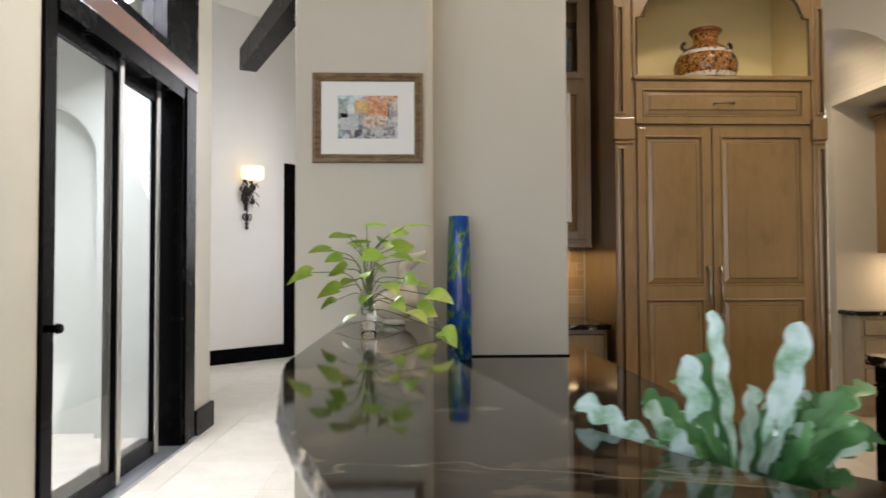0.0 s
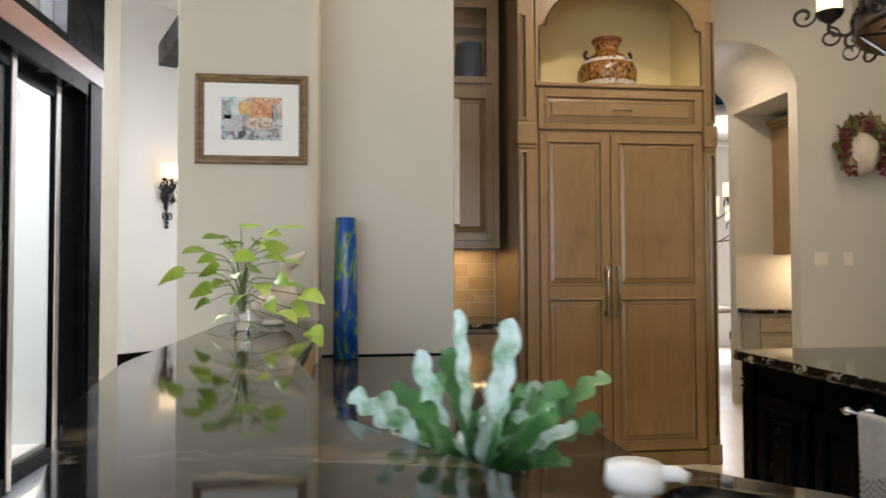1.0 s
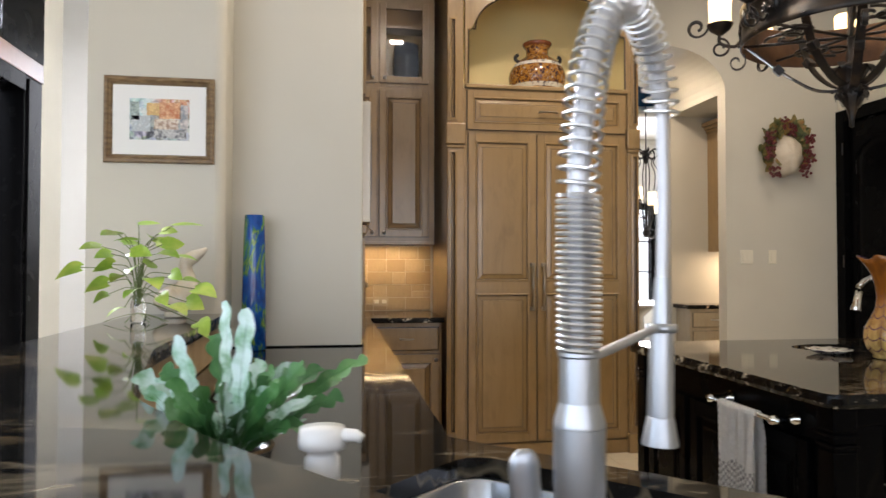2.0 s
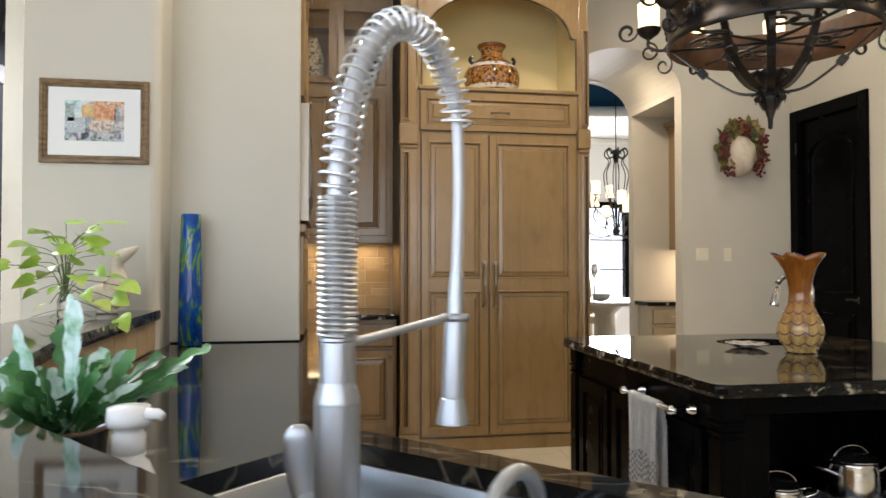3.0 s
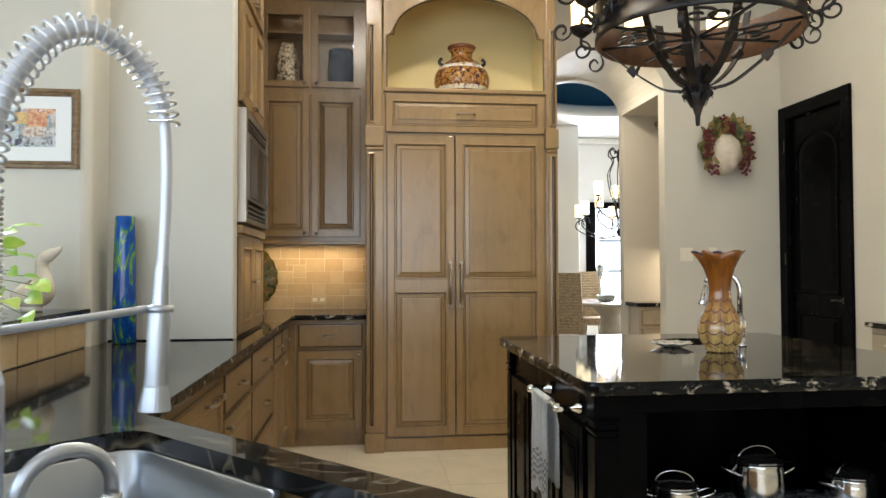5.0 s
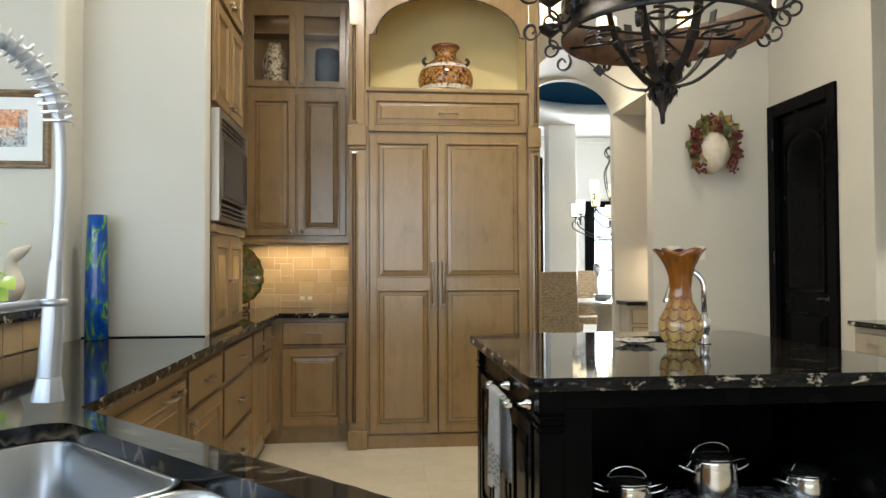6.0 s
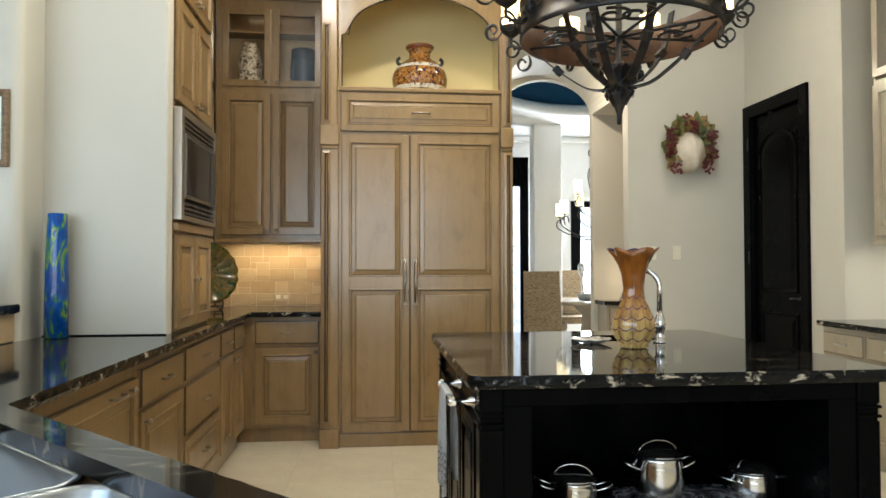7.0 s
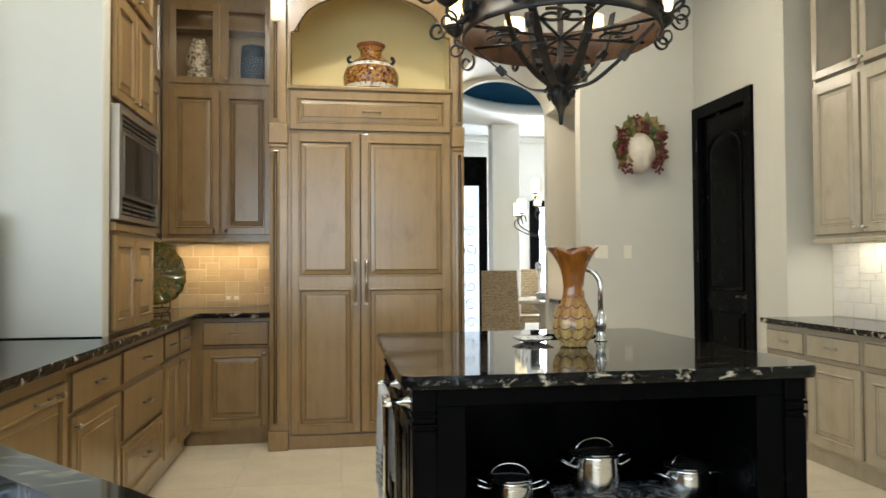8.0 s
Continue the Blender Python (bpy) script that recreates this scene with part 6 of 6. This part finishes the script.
rings(bm, [arched(i, y) for i, y in ((0, 0.02), (0, 0.012), (0.014, 0.01), (0.02, 0.018), (0.035, 0.018), (0.07, 0.008), (0.075, 0.008))], cap0=False)
part("upper_panel", bm, BLACK, lf)
bm = bmesh.new()
rings(bm, [rect(0.19 + i, 0.695 - i, 0.2 + i, 0.86 - i, y) for i, y in ((0, 0.02), (0, 0.012), (0.014, 0.01), (0.02, 0.018), (0.035, 0.018), (0.07, 0.008))], cap0=False)
part("lower_panel", bm, BLACK, lf)
bm = bmesh.new()
lathe(bm, ((0.028, 0), (0.028, 0.006), (0.011, 0.012), (0.011, 0.04)), 16)
bmesh.ops.rotate(bm, verts=bm.verts, matrix=Matrix.Rotation(radians(90), 3, "X"))
tube(bm, [(0, -0.04, 0), (-0.05, -0.045, 0.003), (-0.1, -0.042, -0.002)], 0.008, 8)
part("lever", bm, IRON, lf, m=pose(0.75, 0.02, 0.98))
for zz in (0.3, 1.25, 2.2):
    part("hinge", boxes((0.075, 0.09, -0.027, -0.002, zz, zz + 0.1), bevel=0.002), IRON, bd)
structure("baseboard", boxes((VX1 + 0.02, DOORX - 0.03, MASKY - 0.022, MASKY - 0.002, 0, 0.16), (DOORX - 0.022, DOORX - 0.002, RECESS + 0.01, 4.33, 0, 0.16), bevel=0.003), BLACK, "black baseboard")

bm = bmesh.new()
MX, MZ = 4.35, 2.25
rw = random.Random(5)
# plain oval at the middle
lathe(bm, ((0.001, 0.155), (0.03, 0.152), (0.06, 0.14), (0.085, 0.12), (0.108, 0.08), (0.115, 0.0)), 36)
for v in bm.verts:
    v.co.x *= 1.12
    v.co.z += 0.009 * math.sin(70 * v.co.x + 25 * v.co.y) * (v.co.y < 0) * (v.co.z > 0.02)
    v.co.y = v.co.y * 1.45 - 0.06
    v.co.x *= 1.0 - 0.1 * max(0, -v.co.y - 0.1) / 0.15
    v.co += Vector((0.006, 0.006, 0.014)) * noise.noise(v.co * 22) * (v.co.z > 0.02)
for k in range(170):
    a = radians(-50 + 280 * rw.random()) if k % 3 else radians(20 + 140 * rw.random())
    rr = rw.uniform(0.11, 0.215)
    base = Vector((rr * math.cos(a) * 0.9, rr * math.sin(a) * 0.95, rw.uniform(0.02, 0.1)))
    b2 = a + rw.uniform(-1.2, 1.2)
    out = Vector((math.cos(b2), math.sin(b2), rw.uniform(0.0, 0.4)))
    leaf(bm, base, out, rw.uniform(0.05, 0.085), rw.uniform(0.04, 0.065), 0.0, 0.35, True, 0, rw.uniform(-0.5, 0.5), 1)
for gx, gz, nb in ((-0.165, 0.07, 26), (-0.17, -0.05, 28), (-0.13, -0.185, 18), (0.165, 0.05, 28), (0.165, -0.07, 28), (0.125, -0.185, 18), (0.02, 0.13, 18), (-0.03, 0.19, 10)):
    for k in range(nb):
        c = (gx + rw.uniform(-0.04, 0.04), gz + rw.uniform(-0.05, 0.05), 0.115 + rw.uniform(-0.02, 0.02))
        before = len(bm.faces)
        lathe(bm, ((0.001, -0.012), (0.009, -0.008), (0.012, 0), (0.009, 0.008), (0.001, 0.012)), 7, c)
        bm.faces.ensure_lookup_table()
        for i in range(before, len(bm.faces)):
            bm.faces[i].material_index = 2
for f in bm.faces:
    f.smooth = True
tagged(part("wall_mask", bm, (CLAY, LEAF_D, BERRY), m=Matrix.Translation((MX - 0.02, MASKY - 0.002, MZ)) @ Matrix.Scale(1.06, 4) @ Matrix.Rotation(radians(90), 4, "X")), "bisque wall sculpture wreathed in leaves and red grapes", "wall sculpture")
for x, wd in ((4.0, 0.115), (4.235, 0.072)):
    sw = thing("light_switch", "cream wall switch plate on the plastered wall", "switch", pose(x, MASKY - 0.001, 1.34), "switches on the passage wall")
    part("plate", boxes((-wd / 2, wd / 2, -0.006, 0, -0.057, 0.057), bevel=0.003), CREAM_P, sw)
    for k in ((-0.023, 0.023) if wd > 0.1 else (0,)):
        part("rocker", boxes((k - 0.016, k + 0.016, -0.01, -0.005, -0.033, 0.033), bevel=0.002), CREAM_P, sw)

# ---- cream cabinets on the east side ----
CM = (CREAMW, GLAZE_C)
RX, RT = 4.68, 0.83
y = RECESS - 0.03
for w, ks in ((0.42, 1), (0.48, -1), (0.6, 1), (0.6, -1), (0.6, 1)):
    base_unit(pose(RX, y, 0, 0, 0, -90), w, (("drawer", RT - 0.17, RT - 0.035), ("door", 0.13, RT - 0.2)), ks, 0.52, "cream glazed base cabinet with raised panel door", CM, RT, NICKEL)
    y -= w
tagged(part("east_worktop", slab([(RX - 0.04, RECESS - 0.015), (RX - 0.04, y - 0.02), (5.215, y - 0.02), (5.215, RECESS - 0.015)], RT + 0.002, RT + 0.037, (), 0.003), (GRANITE, GEDGE)), "black granite worktop on the cream cabinets", "countertop")
y = 3.72
for k in range(4):
    w = 0.43
    u = thing("upper_cabinet", "cream glazed wall cabinet with glass door on top", "cabinet", pose(4.9, y, 0, 0, 0, -90), "cream upper cabinets")
    part("body", boxes((0, w, 0, 0.318, 1.39, 2.42), (0, w, 0.3, 0.318, 2.42, 3.25), (0, 0.018, 0, 0.3, 2.42, 3.25), (w - 0.018, w, 0, 0.3, 2.42, 3.25), (0, w, 0, 0.318, 3.25, 3.35)), CREAMW, u)
    part("light_rail", boxes((-0.01 if k == 0 else 0, w, -0.025, 0.02, 1.36, 1.39), bevel=0.004), CREAMW, u)
    f = framed_door(u, 0.01, w - 0.01, 1.42, 2.39, mats=CM)
    kx = w - 0.035 if k % 2 == 0 else 0.035
    knob(f, kx, 1.45, -0.021, material=NICKEL)
    f = framed_door(u, 0.01, w - 0.01, 2.44, 3.22, mats=CM, glass=GLASS)
    knob(f, kx, 2.47, -0.021, material=NICKEL)
    if k == 1:
        bm = bmesh.new()
        lathe(bm, ((0.06, 0), (0.07, 0.005), (0.12, 0.08), (0.125, 0.16), (0.1, 0.22), (0.06, 0.25), (0.07, 0.28), (0.06, 0.28)), 28)
        tagged(part("patterned_jar", bm, MAIO_W, m=pose(5.06, y - 0.19, 2.421)), "white jar with blue pattern behind glass", "jar")
    y -= w
bs2 = structure("backsplash_east", boxes((5.2045, 5.219, 1.9, RECESS - 0.001, RT + 0.037, 1.39)), GROUT, "white stone tile backsplash")
tile_field(bs2, 32, 10, 0.0495, pose(5.211, RECESS - 0.01, RT + 0.04, 0, 0, -90), random.Random(8), TILE_W)
area_light("under_cabinet_light", (5.05, 2.9, 1.38), (5.09, 2.9, 0.8), 1.6, 0.05, 9, (1.0, 0.85, 0.62))

# ---- pantry recess ----
pu = base_unit(pose(3.87, 5.93, 0), 0.5, (("drawer", 0.69, 0.83), ("drawer", 0.45, 0.66), ("drawer", 0.2, 0.42)), 1, 0.26, "taupe glazed pantry drawer cabinet in the recess", (CREAMW, GLAZE_C), 0.86, NICKEL)
pu2 = base_unit(pose(4.37, 5.93, 0), 0.6, (("drawer", 0.69, 0.83), ("door", 0.13, 0.66)), 1, 0.26, "taupe glazed pantry drawer cabinet in the recess", (CREAMW, GLAZE_C), 0.86, NICKEL)
tagged(part("pantry_top", slab([(3.84, 5.9), (5.0, 5.9), (5.0, 6.195), (3.84, 6.195)], 0.862, 0.9, (), 0.002), (GRANITE, GEDGE)), "black granite counter in the pantry recess", "countertop")
pw = thing("wall_cabinet", "brown glazed pantry wall cabinet with glass doors", "cabinet", pose(4.21, 5.9, 0))
part("body", boxes((0, 0.018, 0, 0.296, 1.4, 2.56), (0.782, 0.8, 0, 0.296, 1.4, 2.56), (0.018, 0.782, 0, 0.296, 1.4, 1.42), (0.018, 0.782, 0, 0.296, 2.54, 2.56)), WOOD, pw)
part("back", boxes((0.018, 0.782, 0.28, 0.296, 1.42, 2.54)), NICHE, pw, "pale ochre cabinet back")
for zz in (1.78, 2.14):
    part("shelf", boxes((0.018, 0.782, 0.03, 0.28, zz, zz + 0.016)), WOOD, pw)
bm = bmesh.new()
for z, p, hh in ((2.56, 0.015, 0.03), (2.59, 0.035, 0.03), (2.62, 0.06, 0.04)):
    box(bm, -p, 0.8, -p, 0.296, z, z + hh, 0.004)
part("crown", bm, WOOD, pw)
framed_door(pw, 0.005, 0.398, 1.405, 2.555, glass=GLASS)
framed_door(pw, 0.402, 0.795, 1.405, 2.555, glass=GLASS)
area_light("cabinet_light", (4.6, 6.05, 2.53), (4.6, 6.08, 1.5), 0.6, 0.04, 1.6, WARM)
area_light("under_cabinet_light", (4.55, 6.03, 1.39), (4.5, 6.08, 0.9), 0.6, 0.05, 14, WARM)

# ---- dining room ----
DCX, DCY, DR, DZ = 4.5, 7.55, 1.45, 3.36
bm = bmesh.new()
rings_in = [(DCX + DR * math.cos(a), DCY + DR * math.sin(a)) for a in (2 * math.pi * k / 64 for k in range(64))]
structure("ceiling_dining", slab([(0.8, FARY + 0.1), (8, FARY + 0.1), (8, 11.5), (0.8, 11.5)], DZ, DZ + 0.12, [rings_in]), WHITE, "white dining room ceiling with a round opening")
bm = bmesh.new()
rings(bm, [[(DCX + r * math.cos(a), DCY + r * math.sin(a), z) for a in (2 * math.pi * k / 64 for k in range(64))] for r, z in ((DR + 0.15, DZ + 0.12), (DR + 0.15, DZ + 0.4), (DR * 0.95, DZ + 0.65), (DR * 0.6, DZ + 0.85), (0.1, DZ + 0.95))], cap0=False)
structure("ceiling_dome", bm, DOMEB, "deep blue painted ceiling dome")
bm = bmesh.new()
rings(bm, [[(DCX + r * math.cos(a), DCY + r * math.sin(a), z) for a in (2 * math.pi * k / 64 for k in range(64))] for r, z in ((DR - 0.002, DZ + 0.12), (DR - 0.03, DZ + 0.1), (DR - 0.035, DZ + 0.02), (DR + 0.0, DZ - 0.03), (DR + 0.06, DZ - 0.035), (DR + 0.09, DZ - 0.002), (DR - 0.002, DZ - 0.002))], closed=True)
structure("trim_dome", bm, WHITE, "round white cove moulding")
WX0, WX1 = 4.93, 5.95
structure("wall_dining", boxes((0.8, WX0, 10.8, 11.0, 0, DZ), (WX1, 8.2, 10.8, 11.0, 0, DZ), (WX0, WX1, 10.8, 11.0, 0, 0.6), (WX0, WX1, 10.8, 11.0, 2.3, DZ), (8.0, 8.2, 6.3, 10.8, 0, DZ), (0.8, 1.0, 6.3, 10.8, 0, DZ)), WHITE, "white dining room walls")
structure("wall_dining_fin", boxes((4.06, 4.5, 9.75, 10.0, 0, DZ), bevel=0.02), WHITE, "white pier in the dining room")
structure("trim_crown", boxes((1.0, 8.0, 10.72, 10.8, DZ - 0.1, DZ - 0.002), bevel=0.02), WHITE, "white crown moulding")
wn_t = thing("window_dining", "tall black framed window, bright daylight outside", "window", pose(WX0, 10.8, 0.6), kind="structure")
part("window_frame", boxes((0, 0.16, -0.04, 0.1, 0, 1.7), (0.86, 1.02, -0.04, 0.1, 0, 1.7), (0.16, 0.86, -0.04, 0.1, 1.6, 1.7), (0.16, 0.86, -0.04, 0.1, 0, 0.08), bevel=0.005), BLACK, wn_t)
for zz in (0.55, 1.05):
    part("glazing_bar", boxes((0.16, 0.86, 0, 0.03, zz, zz + 0.025)), BLACK, wn_t)
gl = part("pane", boxes((0.16, 0.86, 0.012, 0.018, 0.08, 1.6)), GLASS, wn_t)
gl.visible_shadow = False
structure("backdrop_garden", boxes((2, 10, 14.5, 14.6, -0.2, 6)), glowing("bright_daylight", (0.9, 0.96, 1.0), 1.6), "overexposed daylight beyond the window")
bk = thing("door_dining", "dark iron and wood door with glass in the dining room", "door", pose(3.2, 10.1, 0), kind="structure")
part("frame", boxes((0.0, 0.12, -0.06, 0, 0, 2.9), (0.72, 0.85, -0.06, 0, 0, 2.9), (0.12, 0.72, -0.06, 0, 2.45, 2.9), (0.12, 0.72, -0.06, 0, 0, 0.2), bevel=0.005), BLACK, bk)
# this pane emits light of its own instead of passing daylight
part("pane", boxes((0.12, 0.72, -0.03, -0.02, 0.2, 2.45)), glowing("glowing_day_pane", (0.85, 0.92, 1.0), 1.2), bk, "glass that glows in place of daylight")
bm = bmesh.new()
for k in range(7):
    for u in (0.25, 0.42, 0.59):
        tube(bm, [(u + a * 1.5, -0.04, 0.35 + 0.28 * k + b * 1.5) for a, b in spiral(1.3, 0.06, 0.015, k * 1.3, 16)], 0.006, 5)
part("grille", bm, IRON, bk, "scrolled iron grille")
dt = thing("dining_table", "pale round wooden dining table with glass top", "table", pose(4.75, 9.15, 0))
bm = bmesh.new()
lathe(bm, ((0.68, 0.7), (0.72, 0.705), (0.72, 0.745), (0.7, 0.752), (0.001, 0.752)), 48)
part("tabletop", bm, TABLE, dt)
bm = bmesh.new()
lathe(bm, ((0.3, 0), (0.3, 0.05), (0.16, 0.09), (0.14, 0.55), (0.25, 0.66), (0.25, 0.7)), 24)
part("pedestal", bm, TABLE, dt)
bm = bmesh.new()
lathe(bm, ((0.03, 0), (0.1, 0.01), (0.13, 0.09), (0.125, 0.09), (0.09, 0.02), (0.001, 0.015)), 24)
tagged(part("glass_bowl", bm, CREAMPANE, m=pose(4.6, 8.9, 0.753)), "clear glass bowl on the dining table", "bowl")
cs = thing("candlestick", "tall silver candlestick on the dining table", "candlestick", pose(4.62, 9.2, 0.753))
bm = bmesh.new()
lathe(bm, ((0.05, 0), (0.05, 0.01), (0.012, 0.04), (0.01, 0.3), (0.04, 0.36), (0.055, 0.42), (0.05, 0.5), (0.02, 0.52)), 16)
part("holder", bm, CHROME, cs)


def rattan_chair(x, y, turn, label):
    c = thing("dining_chair", label, "chair", pose(x, y, 0, 0, 0, turn), "chairs round the dining table")
    bm = bmesh.new()
    nz, loops = 40, []
    for k in range(nz + 1):
        z, lean, wob, wd = 0.36 + 0.8 * k / nz, 0.1 * k / nz, 0.004 * (k % 2), 0.25 - 0.02 * k / nz
        loops.append([(-wd - wob, -0.22 - lean - wob, z), (wd + wob, -0.22 - lean - wob, z), (wd + wob, -0.16 - lean + wob, z), (-wd - wob, -0.16 - lean + wob, z)])
    rings(bm, loops)
    part("backrest", bm, RATTAN, c)
    part("seat", boxes((-0.25, 0.25, -0.22, 0.26, 0.36, 0.47), bevel=0.02), RATTAN, c)
    for sx in (-1, 1):
        for sy in (-0.19, 0.22):
            part("leg", boxes((sx * 0.22 - 0.022, sx * 0.22 + 0.022, sy - 0.022, sy + 0.022, 0, 0.36), bevel=0.003), TABLE, c)
    return c


rattan_chair(3.98, 8.72, -24, "woven seagrass dining chair with high back, near the arch")
rattan_chair(4.72, 10.0, 178, "woven seagrass dining chair with high back, before the window")
rattan_chair(5.4, 8.55, 50, "woven seagrass dining chair with high back beside the table")
# scrolled chandelier over the table
d2 = thing("candle_chandelier", "scrolled iron chandelier with cream candle shades", "chandelier", pose(4.72, 8.66, 0.03))
bm = bmesh.new()
tube(bm, [(0, 0, 1.66), (0, 0, DZ + 0.95)], 0.008, 8)
lathe(bm, ((0.001, 1.6), (0.04, 1.64), (0.06, 1.68), (0.02, 1.72), (0.001, 1.73)), 14)
lathe(bm, ((0.01, 2.6), (0.035, 2.64), (0.035, 2.7), (0.01, 2.75)), 14)
part("stem", bm, IRON, d2)
for k in range(6):
    a = 2 * math.pi * k / 6 + 0.35
    ca, sa = math.cos(a), math.sin(a)
    bm = bmesh.new()
    tube(bm, [(p[0] * ca, p[0] * sa, p[1]) for p in smooth_line([(0.02, 2.72), (0.12, 2.8), (0.16, 2.72), (0.1, 2.62), (0.17, 2.45), (0.13, 2.2), (0.05, 1.95), (0.03, 1.7)], 6)], 0.007, 6)
    part("cage_rib", bm, IRON, d2)
    bm = bmesh.new()
    tube(bm, [((0.1 + u) * ca, (0.1 + u) * sa, 2.74 + v) for u, v in spiral(1.15, 0.085, 0.03, 2.6, 26)], 0.008, 6)
    part("head_scroll", bm, IRON, d2)
    for rc, zc in ((0.6, 1.89), (0.37, 2.16)) if k % 2 else ((0.6, 1.89), (0.3, 2.02)):
        bm = bmesh.new()
        tube(bm, [(p[0] * ca, p[0] * sa, p[1]) for p in smooth_line([(0.04, zc - 0.26), (rc * 0.5, zc - 0.3), (rc, zc - 0.18), (rc * 1.05, zc - 0.08), (rc * 0.9, zc - 0.04), (rc * 0.85, zc - 0.12)], 6)], 0.008, 6)
        tube(bm, [(rc * 0.98 * ca, rc * 0.98 * sa, zc - 0.1), (rc * 0.98 * ca, rc * 0.98 * sa, zc)], 0.008, 6)
        lathe(bm, ((0.01, 0), (0.05, 0.012), (0.05, 0.018), (0.01, 0.02)), 12, (rc * 0.98 * ca, rc * 0.98 * sa, zc - 0.02))
        arm_ob = part("candle_arm", bm, IRON, d2)
        bm = bmesh.new()
        lathe(bm, ((0.048, 0), (0.056, 0.005), (0.056, 0.175), (0.05, 0.175), (0.046, 0.01)), 14, (rc * 0.98 * ca, rc * 0.98 * sa, zc))
        part("shade", bm, SHADE_D, arm_ob, "glowing cream candle shade")

# ---- wall sconce in the living room ----
sn = thing("wall_sconce", "wrought iron leaf sconce with lit glass shade", "wall lamp", slant @ pose(0.93, -0.002, 0))
bm = bmesh.new()
tube(bm, [(0, -0.03, 1.86), (0, -0.03, 2.5)], 0.012, 8)
lathe(bm, ((0.001, 1.83), (0.03, 1.86), (0.015, 1.89), (0.03, 1.93), (0.001, 1.95)), 12, (0, -0.03, 0))
for s in (-1, 1):
    for zz, rr in ((2.02, 0.06), (2.3, 0.09), (2.42, 0.1)):
        tube(bm, [(s * (0.01 + rr * 0.5 + u * 0.6), -0.04, zz + v) for u, v in spiral(1.2, rr, 0.02, math.pi, 22)], 0.009, 6)
box(bm, -0.03, 0.03, -0.012, 0, 2.1, 2.45, 0.004)
part("bracket", bm, IRON, sn)
bm = bmesh.new()
rl = random.Random(3)
for k in range(26):
    a = rl.uniform(0, 6.28)
    leaf(bm, (rl.uniform(-0.09, 0.09), -0.05 - rl.uniform(0, 0.06), rl.uniform(2.18, 2.48)), (math.cos(a), -0.3, math.sin(a)), 0.1, 0.06, 0.0, 0.3, True)
part("leaves", bm, IRON, sn)
bm = bmesh.new()
lathe(bm, ((0.05, 2.52), (0.13, 2.53), (0.15, 2.56), (0.15, 2.7), (0.145, 2.7), (0.12, 2.56)), 24, (0, -0.17, 0))
part("shade", bm, SHADE_D, sn, "glowing frosted glass shade")
bm = bmesh.new()
tube(bm, smooth_line([(0, -0.03, 2.4), (0, -0.12, 2.42), (0, -0.17, 2.52)], 5), 0.012, 6)
part("arm", bm, IRON, sn)
wo = thing("outlet", "white wall outlet low on the slanted wall", "outlet", slant @ pose(0.45, -0.001, 0.42))
part("plate", boxes((-0.04, 0.04, -0.006, 0, -0.06, 0.06), bevel=0.003), WHITE_P, wo)

# ---- floor tiles ----
def lay(x0, x1, y0, y1, s, material, skip=None):
    me = None
    nx, ny = int((x1 - x0) / s), int((y1 - y0) / s)
    for i in range(nx):
        for j in range(ny):
            cx, cy = x0 + (i + 0.5) * s, y0 + (j + 0.5) * s
            if skip and skip(cx, cy):
                continue
            if me is None:
                t = part("tile", boxes((-s / 2 + 0.0012, s / 2 - 0.0012, -s / 2 + 0.0012, s / 2 - 0.0012, -0.003, 0), bevel=0.001), material, floor)
                me = t.data
            else:
                t = new("tile", me)
                t.parent = floor
            t.location = (cx, cy, 0)


lay(0.6, 5.4, -0.6, 6.0, 0.6, FLOOR_T)
lay(-5.0, -0.2, 2.4, 12.6, 0.6, FLOOR_W, lambda x, y: x < SX - 0.25 and y < 5.7)
lay(1.0, 7.6, 6.0, 10.8, 0.6, FLOOR_W)
